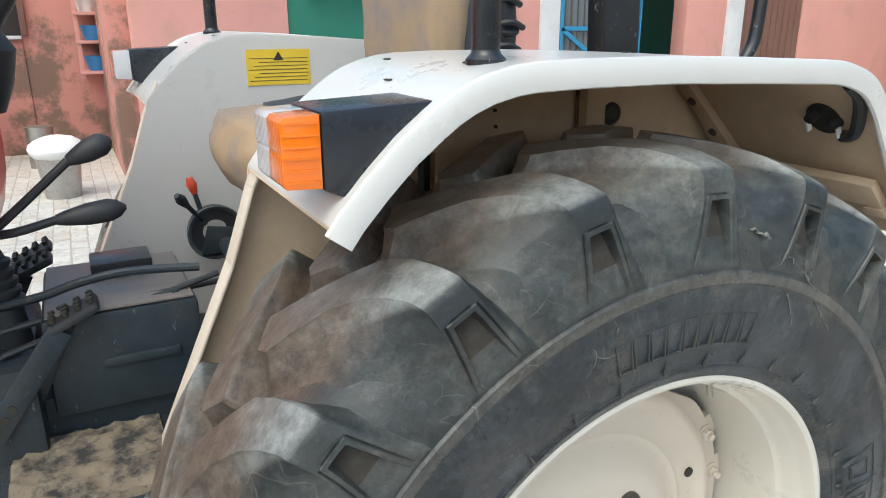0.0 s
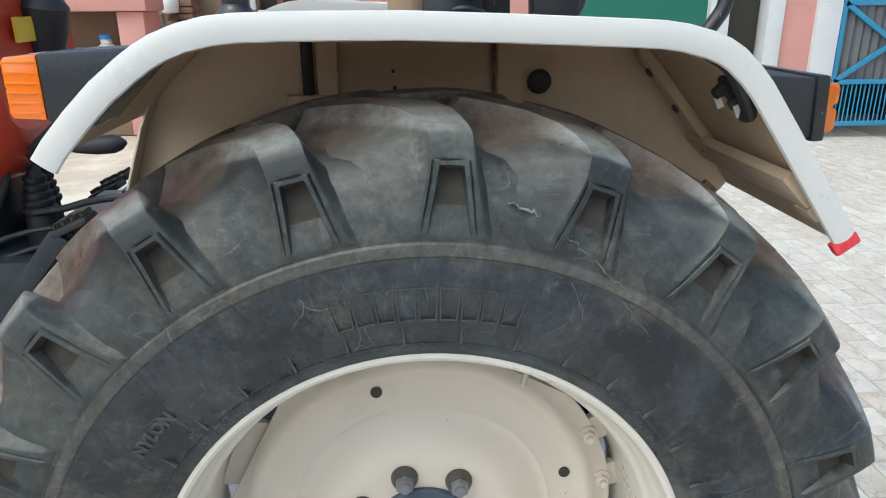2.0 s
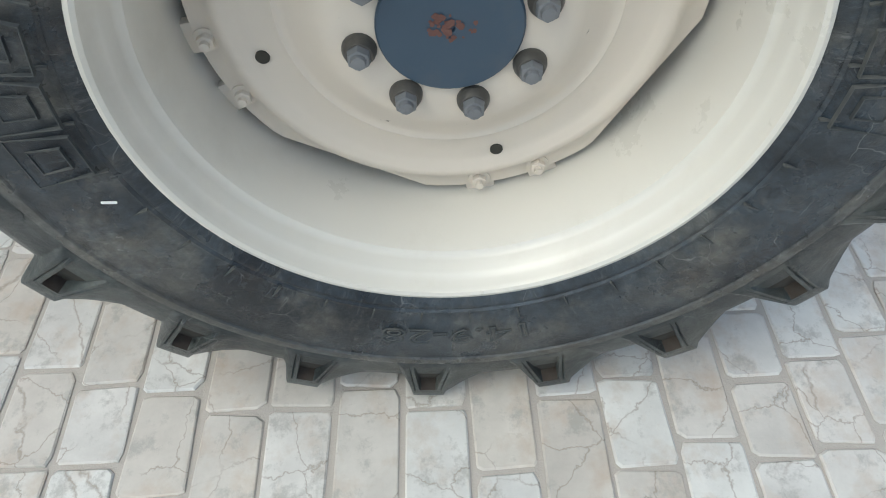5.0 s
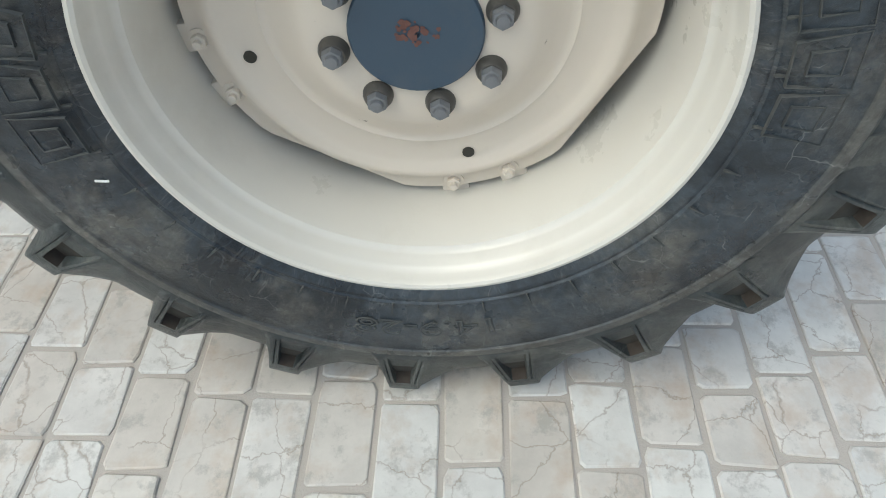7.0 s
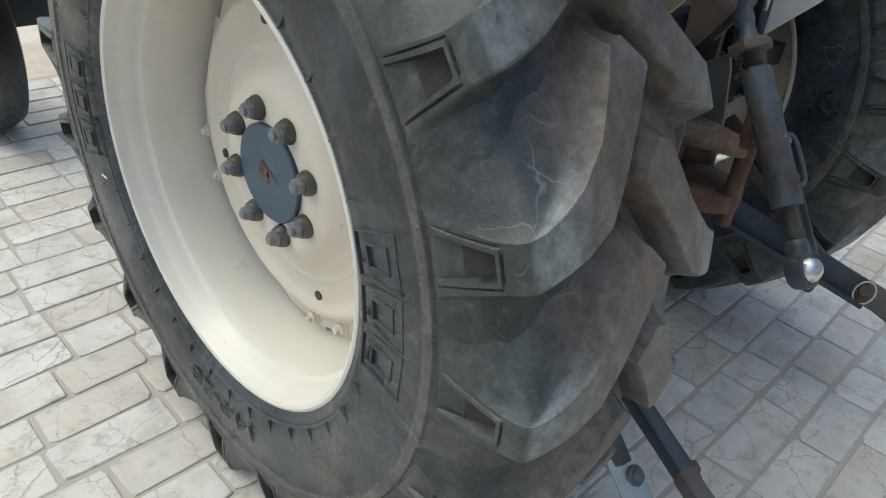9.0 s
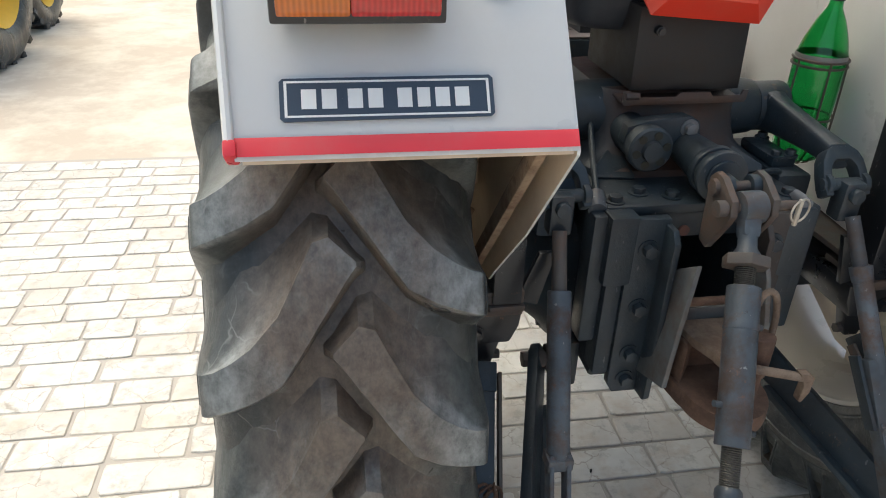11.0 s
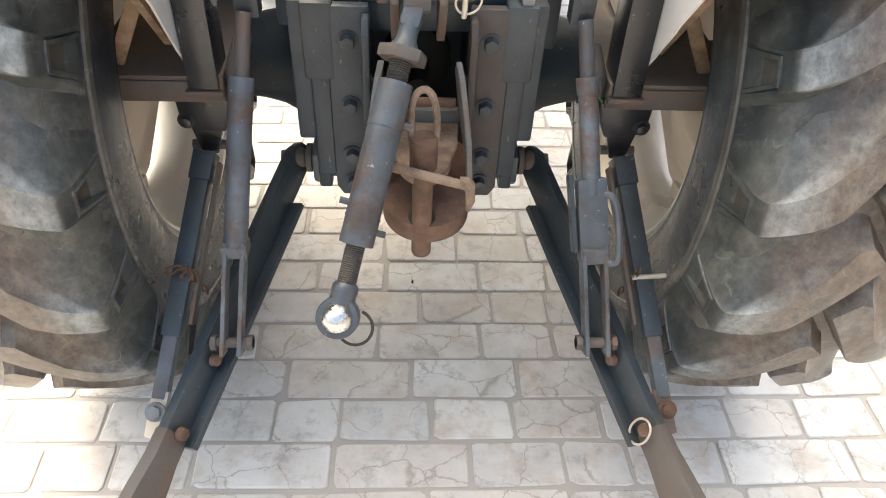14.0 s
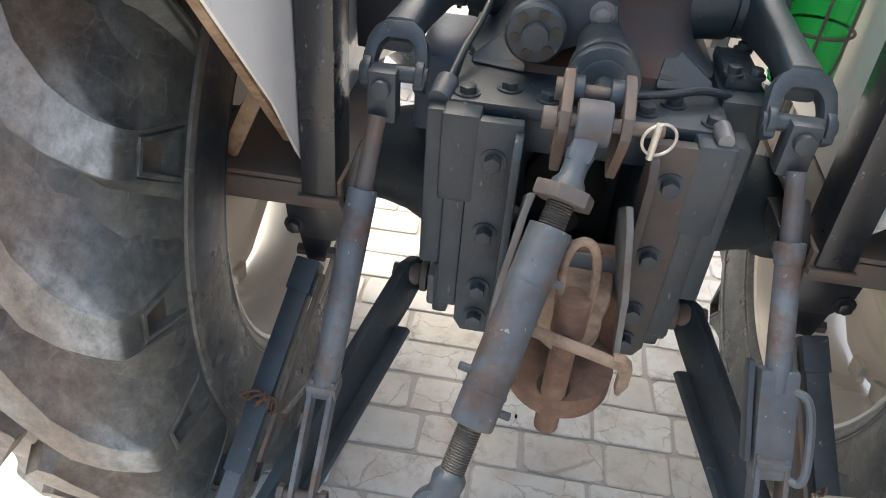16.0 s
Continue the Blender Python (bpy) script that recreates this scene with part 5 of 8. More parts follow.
add_bolt(br, (0.0, -0.150, 1.030), (0, -1, 0), 0.012, 0.014, M["nut_grey"])
bm = bmesh.new()
pa, pb = Vector((0.006, -0.13, 0.990)), Vector((0.008, -0.335, 0.985))
d = (pb - pa).normalized()
cyl(bm, pa, pa + d * 0.11, 0.031, 0.040, 32, 0.003)
cyl(bm, pa + d * 0.108, pa + d * 0.124, 0.045, seg=32, bevel=0.004)
cyl(bm, pa + d * 0.124, pa + d * 0.134, 0.041, seg=32, bevel=0.003)
cyl(bm, pa + d * 0.134, pa + d * 0.150, 0.0465, seg=32, bevel=0.004)
cyl(bm, pa + d * 0.15, pa + d * 0.156, 0.032, seg=32, bevel=0.002)
cyl(bm, pa + d * 0.15, pb + d * 0.03, 0.0125, 0.0125, 20, 0.001)
part("spring_housing", bm, M["iron"], lift, "cylindrical draft-spring housing")

def squared(v):
    """Pushes a sine towards the corners, for rounded-square sections."""
    return math.copysign(abs(v) ** 0.45, v)


for sx in (-1, 1):
    bm = bmesh.new()
    yx = 0.264 if sx < 0 else 0.259
    # tapered arm
    secs = [((sx * 0.232, -0.005, 1.022), 0.048, 0.030), ((sx * 0.236, -0.07, 1.018), 0.034, 0.022), ((sx * 0.252, -0.155, 1.006), 0.025, 0.020), ((sx * yx, -0.222, 0.998), 0.020, 0.024), ((sx * yx, -0.232, 0.990), 0.016, 0.020)]
    rings = []
    for c, hz, hx in secs:
        c = Vector(c)
        rings.append([bm.verts.new(c + Vector((hx * squared(math.cos(a)), 0, hz * squared(math.sin(a))))) for a in np.linspace(0, 2 * math.pi, 17)[:-1]])
    for a, b in zip(rings, rings[1:]):
        for k in range(16):
            bm.faces.new((a[k], a[(k + 1) % 16], b[(k + 1) % 16], b[k]))
    bm.faces.new(rings[0])
    bm.faces.new(rings[-1])
    cyl(bm, (sx * 0.200, -0.005, 1.022), (sx * 0.268, -0.005, 1.022), 0.050, seg=28, bevel=0.004)
    # yoke loop
    down = Vector((0, -0.60, -0.80))
    thick = Vector((0, -0.80, 0.60)) * 0.030
    apex = Vector((sx * yx, -0.218, 1.006)) - thick * 0.5
    outer = [(-0.043, 0.088), (-0.045, 0.072), (-0.0435, 0.045), (-0.040, 0.022), (-0.031, 0.006), (-0.018, -0.003), (0.018, -0.003), (0.031, 0.006), (0.040, 0.022), (0.0435, 0.045), (0.045, 0.072), (0.043, 0.088)]
    inner = [(0.028, 0.088), (0.026, 0.045), (0.023, 0.032), (0.014, 0.022), (-0.014, 0.022), (-0.023, 0.032), (-0.026, 0.045), (-0.028, 0.088)]
    slab(bm, [apex + Vector((x, 0, 0)) + down * s for x, s in outer + inner], thick, 0.0045)
    arm = part("lift_arm", bm, M["iron"], tractor, "cast lift arm ending in a forked yoke")
    bm = bmesh.new()
    cyl(bm, (sx * yx - 0.046, -0.262, 0.957), (sx * yx + 0.046, -0.262, 0.957), 0.0115, seg=18, bevel=0.002)
    for s in (-1, 1):
        cyl(bm, (sx * yx + s * 0.030, -0.262, 0.957), (sx * yx + s * 0.041, -0.262, 0.957), 0.019, seg=20, bevel=0.002)
    part("yoke_pin", bm, M["iron"], arm)
    add_bolt(arm, (sx * 0.268, -0.005, 1.022), (sx, 0, 0), 0.017, 0.012)

    # lift rod
    rod = new("lift_rod")
    rod.parent = tractor
    rod["label"] = "worn grey lift rod with a forked lower end"
    j = Vector((-0.275 if sx < 0 else 0.264, -0.272, 0.946))
    low = Vector((sx * 0.318, -0.578, 0.440))
    d = (low - j).normalized()
    bm = bmesh.new()
    box(bm, (-0.020, -0.018, -0.052), (0.020, 0.018, 0.022), 0.006, Matrix.Translation(j))
    cyl(bm, j + Vector((0, -0.016, 0.0)), j + Vector((0, -0.030, 0.0)), 0.0135, seg=20, bevel=0.003)
    part("swivel_block", bm, M["iron"], rod)
    bm = bmesh.new()
    cyl(bm, j + d * 0.045, j + d * 0.155, 0.0125, 0.013, 18)
    part("upper_rod", bm, M["rust_dull"] if sx < 0 else M["iron_light"], rod)
    bm = bmesh.new()
    if sx < 0:
        cyl(bm, j + d * 0.145, j + d * 0.425, 0.0205, 0.0195, 24, 0.003)
        part("rod_tube", bm, M["rod_worn"], rod)
    else:
        cyl(bm, j + d * 0.135, j + d * 0.165, 0.020, 0.018, 24, 0.003)
        cyl(bm, j + d * 0.16, j + d * 0.33, 0.0165, 0.0165, 24)
        part("rod_tube", bm, M["rod_worn"], rod)
        bm = bmesh.new()
        a, b = j + d * 0.30, j + d * 0.45
        bar(bm, a, b, 0.030, 0.052, side=(1, 0, 0), bevel=0.008)
        part("levelling_sleeve", bm, M["iron_light"], rod, "flat-sided levelling sleeve with slots")
        bm = bmesh.new()
        bar(bm, a + Vector((-0.035, 0.008, 0.0)), b + Vector((-0.035, 0.008, 0.02)), 0.024, 0.008, side=(1, 0, 0), bevel=0.002)
        part("slotted_strip", bm, M["iron"], rod)
        bm = bmesh.new()
        q = Vector((0.034, -0.020, 0))
        tube(bm, bend([a + d * 0.02 + q * 0.6, a + d * 0.022 + q, a + d * 0.05 + q * 1.2, a + d * 0.11 + q * 1.2, a + d * 0.135 + q, a + d * 0.137 + q * 0.6], 4), 0.006, 8)
        part("sleeve_handle", bm, M["iron_light"], rod)
    bm = bmesh.new()
    for s in (-1, 1):
        o = Vector((s * (0.0145 if sx < 0 else 0.0185), 0, 0))
        bar(bm, j + d * 0.415 + o, low + d * 0.022 + o, 0.034, 0.008, side=(1, 0, 0), bevel=0.003)
    box(bm, (-0.022, -0.018, -0.012), (0.022, 0.018, 0.012), 0.004, Matrix.Translation(j + d * 0.425))
    part("lower_fork", bm, M["rod_worn"], rod)
    bm = bmesh.new()
    cyl(bm, low + Vector((-0.036, 0, 0)), low + Vector((0.036, 0, 0)), 0.009, seg=14)
    cyl(bm, low + Vector((-0.036, 0, 0)), low + Vector((-0.026, 0, 0)), 0.014, seg=6, bevel=0.001)
    cyl(bm, low + Vector((0.026, 0, 0)), low + Vector((0.036, 0, 0)), 0.014, seg=6, bevel=0.001)
    part("fork_bolt", bm, M["rust_dull"], rod)

    # lower link
    link = new("lower_link")
    link.parent = tractor
    link["label"] = "dark flat lower link arm with a worn ball eye"
    p0, p1 = Vector((sx * 0.245, -0.158, 0.532)), Vector((sx * 0.445, -0.842, 0.318))
    dd = (p1 - p0).normalized()
    sv = Vector((sx, 0, -0.42))
    sv = (sv - dd * sv.dot(dd)).normalized()
    uv = dd.cross(sv)
    uv = uv if uv.z > 0 else -uv
    L = (p1 - p0).length
    bm = bmesh.new()
    outline_pts = [(0.0, 0.030), (0.06, 0.032), (0.5, 0.030), (0.72, 0.027), (0.86, 0.027), (0.93, 0.034), (0.985, 0.038), (1.015, 0.034), (1.04, 0.020), (1.045, 0.0)]
    poly = [p0 + dd * (L * a) + uv * b for a, b in outline_pts] + [p0 + dd * (L * a) - uv * b for a, b in reversed(outline_pts[:-1])]
    poly += [p0 - dd * 0.026 - uv * 0.018, p0 - dd * 0.032, p0 - dd * 0.026 + uv * 0.018]
    slab(bm, [q - sv * 0.011 for q in poly], sv * 0.022, 0.004)
    part("link_bar", bm, M["iron"], link)
    bm = bmesh.new()
    pts2 = [(0.80, 0.0285), (0.86, 0.0285), (0.93, 0.0355), (0.985, 0.0395), (1.015, 0.035), (1.045, 0.020), (1.05, 0.0)]
    poly2 = [p0 + dd * (L * a) + uv * b for a, b in pts2] + [p0 + dd * (L * a) - uv * b for a, b in reversed(pts2[:-1])]
    slab(bm, [q - sv * 0.0135 for q in poly2], sv * 0.027, 0.005)
    part("link_end", bm, M["rust_dull"], link, "rust-worn link end")
    # the ball in its eye, with a through hole
    bm = bmesh.new()
    c = p1
    prof_ball = [(-0.022, 0.0125), (-0.022, 0.018), (-0.012, 0.0250), (0.0, 0.0275), (0.012, 0.0250), (0.022, 0.018), (0.022, 0.0125)]
    q = sv.to_track_quat('X', 'Z').to_matrix().to_4x4()
    lathe(bm, prof_ball, (0, 0, 0), 24)
    bm.transform(Matrix.Translation(c) @ q)
    ball = part("link_ball", bm, M["rust"], link, "rusty swivel ball")
    bm = bmesh.new()
    cyl(bm, c - sv * 0.0222, c + sv * 0.0222, 0.0128, seg=20)
    part("ball_hole", bm, M["ink_and_shade"], ball)
    # welded guard strip along the inner side
    g0, g1 = p0 + dd * (L * 0.13) - uv * 0.034 - sv * 0.020, p0 + dd * (L * 0.82) - uv * 0.030 - sv * 0.020
    bm = bmesh.new()
    bar(bm, g0, g1, 0.028, 0.012, side=uv, bevel=0.002)
    part("guard_strip", bm, M["iron"], link)
    # front ball joint on the housing
    bm = bmesh.new()
    lathe(bm, [(-0.016, 0.012), (-0.016, 0.018), (0.0, 0.026), (0.016, 0.018), (0.016, 0.012)], (p0.x, p0.y, p0.z), 24)
    cyl(bm, (sx * 0.180, p0.y, p0.z), (sx * 0.268, p0.y, p0.z), 0.012, seg=16)
    cyl(bm, (sx * 0.214, p0.y, p0.z), (sx * 0.226, p0.y, p0.z), 0.030, 0.030, 24, 0.003)
    cyl(bm, (sx * 0.262, p0.y, p0.z), (sx * 0.278, p0.y, p0.z), 0.018, seg=6, bevel=0.002)
    part("front_joint", bm, M["rust_dull"], link)
    bm = bmesh.new()
    slab(bm, [(sx * 0.188, p0.y - 0.040, p0.z + 0.034), (sx * 0.188, p0.y - 0.044, p0.z - 0.026), (sx * 0.188, p0.y - 0.026, p0.z - 0.044), (sx * 0.188, p0.y + 0.03, p0.z - 0.044), (sx * 0.188, p0.y + 0.04, p0.z + 0.05)], (sx * 0.022, 0, 0), 0.006)
    part("thrust_block", bm, M["iron_light"], link)
    bm = bmesh.new()
    box(bm, (sx * 0.185 - 0.014, -0.205, 0.49), (sx * 0.185 + 0.014, -0.12, 0.60), 0.008)
    part("pivot_lug", bm, M["iron"], tractor)
    for a, r in ((0.62, 0.012), (0.80, 0.0125)):
        p = p0 + dd * (L * a) - sv * 0.016
        if not (sx > 0 and a > 0.7):
            part("rivet", cyl(bmesh.new(), p, p - sv * 0.012, r, r * 0.8, 16, 0.002), M["rust"], link)
    if sx > 0:
        p = p0 + dd * (L * 0.80) - sv * 0.022
        bm = bmesh.new()
        ring = [p + uv * (0.028 * math.cos(a)) + dd * (0.020 * math.sin(a)) - sv * (0.006 + 0.004 * math.sin(a)) for a in np.linspace(0, 2 * math.pi, 25)[:-1]]
        tube(bm, ring, 0.0022, 8, True)
        part("linch_ring", bm, M["zinc"], link, "bright linch-pin ring")
        bm = bmesh.new()
        cyl(bm, p + uv * 0.004, p + sv * 0.02, 0.012, seg=14)
        part("linch_pin", bm, M["rust"], link)

    # telescopic check arm
    chk = new("check_arm")
    chk.parent = tractor
    chk["label"] = "telescopic stabiliser arm of square steel tube"
    c0, c1 = Vector((sx * 0.386, -0.265, 0.640)), Vector((sx * 0.452, -0.640, 0.330))
    cd = (c1 - c0).normalized()
    bm = bmesh.new()
    bar(bm, c0 + cd * 0.05, c0 + cd * 0.36, 0.034, 0.034, side=(1, 0, 0), bevel=0.003)
    bar(bm, c0 + cd * 0.02, c0 + cd * 0.075, 0.042, 0.040, side=(1, 0, 0), bevel=0.004)
    part("outer_tube", bm, M["iron"], chk)
    bm = bmesh.new()
    bar(bm, c0 + cd * 0.35, c1 - cd * 0.02, 0.026, 0.026, side=(1, 0, 0), bevel=0.003)
    part("inner_bar", bm, M["iron_light"], chk)
    bm = bmesh.new()
    bar(bm, c1 - cd * 0.035, c1 + cd * 0.05, 0.048, 0.008, side=(0.6 * sx, -0.5, 0.6), bevel=0.003)
    part("end_tab", bm, M["steel"] if sx < 0 else M["rust_dull"], chk, "flat end tab with a bolt")
    add_bolt(chk, c1 + Vector((0, -0.012, 0.012)), (0.0, -0.7, 0.7), 0.012, 0.010, M["nut_grey"] if sx < 0 else M["rust"])
    bm = bmesh.new()
    slab(bm, [(sx * 0.350, -0.262, 0.69), (sx * 0.418, -0.262, 0.69), (sx * 0.402, -0.262, 0.612), (sx * 0.372, -0.262, 0.612)], (0, 0.03, 0), 0.004)
    part("hanger", bm, M["black"], chk)
    bm = bmesh.new()
    cyl(bm, (sx * 0.355, -0.250, 0.625), (sx * 0.420, -0.250, 0.625), 0.010, seg=6)
    part("hanger_bolt", bm, M["rust_dull"], chk)
    # rusty strip beside it
    bm = bmesh.new()
    bar(bm, c0 + cd * 0.04 + Vector((-sx * 0.028, 0, 0)), c0 + cd * 0.34 + Vector((-sx * 0.030, 0, 0)), 0.022, 0.007, side=(1, 0, 0), bevel=0.002)
    part("adjusting_strip", bm, M["rust_dull"], chk)
    # pin with chain
    pc = c0 + cd * 0.235
    bm = bmesh.new()
    if sx < 0:
        for k in range(3):
            o = pc + Vector((-0.012 + 0.012 * k, -0.024, 0.010 - 0.006 * k))
            tube(bm, [o + Vector((0.016 * math.cos(a), 0.005 * math.sin(2 * a), 0.014 * math.sin(a))) for a in np.linspace(0, 2 * math.pi, 17)[:-1]], 0.0026, 8, True)
    else:
        cyl(bm, pc + Vector((-0.02, -0.022, 0.0)), pc + Vector((0.045, -0.022, 0.006)), 0.0048, seg=12)
    part("locking_pin", bm, M["rust"] if sx < 0 else M["zinc"], chk)
    start = pc + Vector((-sx * 0.012, -0.026, 0.0))
    for k in range(7):
        bm = bmesh.new()
        o = start + Vector((-sx * 0.0035 * k, 0.002 * k, -0.010 * k + (0.02 if k < 2 else 0.012)))
        ax1 = Vector((1, 0, 0)) if k % 2 else Vector((0, 1, 0))
        tube(bm, [o + ax1 * (0.0042 * math.cos(a)) + Vector((0, 0, 0.0085)) * math.sin(a) for a in np.linspace(0, 2 * math.pi, 13)[:-1]], 0.0016, 6, True)
        part("chain_link", bm, M["rust"], chk)

# top link
tl = new("top_link")
tl.parent = tractor
tl["label"] = "worn grey top link turnbuckle with a bright ball end"
T0, T1 = Vector((-0.006, -0.392, 0.985)), Vector((-0.118, -0.683, 0.624))
td = (T1 - T0).normalized()
TL = (T1 - T0).length
bm = bmesh.new()
cyl(bm, T0 + Vector((-0.020, 0, 0)), T0 + Vector((0.020, 0, 0)), 0.0265, seg=28, bevel=0.005)
bar(bm, T0 - td * 0.004, T0 + td * 0.050, 0.030, 0.030, side=(1, 0, 0), bevel=0.008)
secs = [(0.036, 0.017), (0.052, 0.0145), (0.066, 0.015), (0.074, 0.020), (0.081, 0.021)]
tube(bm, [T0 + td * s for s, r in secs], [r for s, r in secs], 16)
part("upper_end", bm, M["iron_light"], tl)
bm = bmesh.new()
cyl(bm, T0 + td * 0.080, T0 + td * 0.098, 0.037, seg=6, bevel=0.003)
part("lock_nut", bm, M["rust_dull"], tl, "rust-brown hexagon lock nut")
bm = bmesh.new()
tube(bm, [T0 + td * (0.095 + 0.0016 * k) for k in range(32)], [0.0165 if k % 2 else 0.0148 for k in range(32)], 16)
part("upper_thread", bm, M["nut"], tl)
bm = bmesh.new()
cyl(bm, T0 + td * 0.128, T0 + td * 0.368, 0.0255, seg=28, bevel=0.002)
for s in (0.19, 0.325):
    cyl(bm, T0 + td * s, T0 + td * (s + 0.004), 0.0265, seg=28)
part("tube_body", bm, M["rod_worn"], tl, "scuffed grey turnbuckle tube")
sd = td.cross(Vector((0, 1, 0))).normalized()
for s, sg in ((0.185, 1), (0.345, 1), (0.31, -1)):
    p = T0 + td * s + sd * (0.024 * sg)
    part("stop_peg", cyl(bmesh.new(), p, p + sd * (0.014 * sg), 0.005, seg=10), M["iron_light"], tl)
bm = bmesh.new()
tube(bm, [T0 + td * (0.366 + 0.0016 * k) for k in range(42)], [0.0150 if k % 2 else 0.0135 for k in range(42)], 16)
part("lower_thread", bm, M["nut"], tl)
bm = bmesh.new()
tube(bm, [T0 + td * s for s in (0.425, 0.430, 0.437, 0.445, TL - 0.018)], [0.0155, 0.0195, 0.0200, 0.0185, 0.0215], 18)
part("lower_end", bm, M["iron_light"], tl)
bn = Vector((-0.05, -0.78, 0.62)).normalized()     # the eye faces back and up
bm = bmesh.new()
cyl(bm, T1 + bn * 0.015, T1 - bn * 0.015, 0.0315, seg=36, bevel=0.005)
eye = part("eye", bm, M["iron_light"], tl)
bm = bmesh.new()
bmesh.ops.create_uvsphere(bm, u_segments=24, v_segments=14, radius=0.0235, matrix=Matrix.Translation(T1 + bn * 0.010))
part("ball_pin", bm, M["chrome"], tl, "bright steel ball-headed pin")
bm = bmesh.new()
side_ = bn.cross(Vector((0, 0, 1))).normalized()
up_ = side_.cross(bn)
cc = T1 - side_ * 0.0 + Vector((0.024, -0.004, -0.019))
tube(bm, [cc + side_ * (-0.026 * math.cos(a)) + up_ * (0.026 * math.sin(a)) for a in np.linspace(-2.6, 1.2, 16)], 0.0024, 8)
part("retaining_clip", bm, M["ink_and_shade"], tl, "dark spring clip")

# top link bracket: two rocker plates with pins
rk = new("top_link_bracket")
rk.parent = tractor
rk["label"] = "rusty rocker plates that hold the top link pin"
for x in (-0.040, 0.030):
    bm = bmesh.new()
    slab(bm, [(x - 0.005, -0.340, 1.026), (x - 0.005, -0.362, 1.024), (x - 0.005, -0.402, 1.000), (x - 0.005, -0.406, 0.975), (x - 0.005, -0.395, 0.955), (x - 0.005, -0.355, 0.895), (x - 0.005, -0.330, 0.90), (x - 0.005, -0.325, 1.012)], (0.013, 0, 0), 0.003)
    part("rocker_plate", bm, M["rust_dull"], rk)
    bm = bmesh.new()
    s_ = 1 if x < 0 else -1
    cyl(bm, (x + s_ * 0.004, -0.350, 1.003), (x + s_ * 0.020, -0.350, 1.003), 0.0185, seg=22, bevel=0.003)
    part("boss", bm, M["iron"], rk)
bm = bmesh.new()
for z, y, x0, x1, r in ((0.985, -0.392, -0.060, 0.074, 0.0085), (1.003, -0.350, -0.049, 0.040, 0.0085)):
    cyl(bm, (x0, y, z), (x1, y, z), r, seg=16, bevel=0.002)
    cyl(bm, (x0 - 0.004, y, z), (x0 + 0.012, y, z), r * 1.6, seg=18, bevel=0.002)
part("pivot_pin", bm, M["rust_dull"], rk)
bm = bmesh.new()
rc = Vector((0.066, -0.402, 0.990))
tube(bm, [rc + Vector((0.019 * math.cos(a), -0.012 + 0.006 * math.cos(a), 0.019 * math.sin(a) - 0.004)) for a in np.linspace(0, 2 * math.pi, 29)[:-1]], 0.0018, 8, True)
part("linch_ring", bm, M["zinc"], rk, "bright linch-pin ring")
bm = bmesh.new()
cyl(bm, rc + Vector((-0.004, -0.014, 0.016)), rc + Vector((-0.006, -0.014, -0.028)), 0.0042, seg=12, bevel=0.001)
part("linch_pin", bm, M["zinc"], rk)

# tow hitch
ht = new("tow_hitch")
ht.parent = tractor
ht["label"] = "rusty clevis tow hitch with a drop pin"
for sx in (-1, 1):
    bm = bmesh.new()
    slab(bm, [(sx * 0.060, -0.30, 0.82), (sx * 0.055, -0.380, 0.875), (sx * 0.062, -0.388, 0.845), (sx * 0.078, -0.400, 0.74), (sx * 0.086, -0.405, 0.640), (sx * 0.086, -0.30, 0.60)], (sx * 0.010, 0, 0), 0.003)
    part("side_strap", bm, M["strap"], ht, "scuffed grey side strap")
bm = bmesh.new()
arcp = [(0.014 + 0.074 * math.cos(a), -0.420 - 0.082 * math.sin(a), 0.606) for a in np.linspace(0, math.pi, 21)]
slab(bm, [(0.092, -0.29, 0.606), (0.092, -0.41, 0.606)] + arcp + [(-0.064, -0.41, 0.606), (-0.080, -0.29, 0.606)], (0, 0, 0.036), 0.004)
slab(bm, [(0.086, -0.40, 0.640), (0.050, -0.352, 0.640), (-0.022, -0.352, 0.640), (-0.060, -0.40, 0.640), (-0.064, -0.33, 0.640), (0.088, -0.33, 0.640)], (0, 0, 0.085), 0.003)
part("lower_jaw", bm, M["rust"], ht)
part("pin_hole", cyl(bmesh.new(), (0.006, -0.478, 0.640), (0.006, -0.478, 0.6432), 0.023, seg=24), M["ink_and_shade"], ht)
bm = bmesh.new()
arcp = [(0.008 + 0.044 * math.cos(a), -0.440 - 0.060 * math.sin(a), 0.722) for a in np.linspace(0, math.pi, 17)]
slab(bm, [(0.070, -0.34, 0.722), (0.064, -0.40, 0.722), (0.054, -0.43, 0.722)] + arcp + [(-0.040, -0.43, 0.722), (-0.052, -0.40, 0.722), (-0.060, -0.34, 0.722)], (0, 0, 0.018), 0.005)
part("upper_jaw", bm, M["rust_tan"], ht, "dust-caked tan hitch plate")
bm = bmesh.new()
slab(bm, [(-0.072, -0.336, 0.60), (0.084, -0.336, 0.60), (0.084, -0.336, 0.752), (0.076, -0.336, 0.760), (-0.064, -0.336, 0.760), (-0.072, -0.336, 0.752)], (0, 0.014, 0), 0.003)
part("back_plate", bm, M["strap"], ht, "pale grey scraped back plate")
bm = bmesh.new()
cyl(bm, (0.006, -0.488, 0.574), (0.006, -0.488, 0.80), 0.0165, seg=24, bevel=0.003)
part("drop_pin", bm, M["rust"], ht, "thick rusty drop pin")
bm = bmesh.new()
cyl(bm, (0.006, -0.488, 0.752), (0.006, -0.488, 0.808), 0.0215, seg=24, bevel=0.004)
part("pin_head", bm, M["rust"], ht)
bm = bmesh.new()
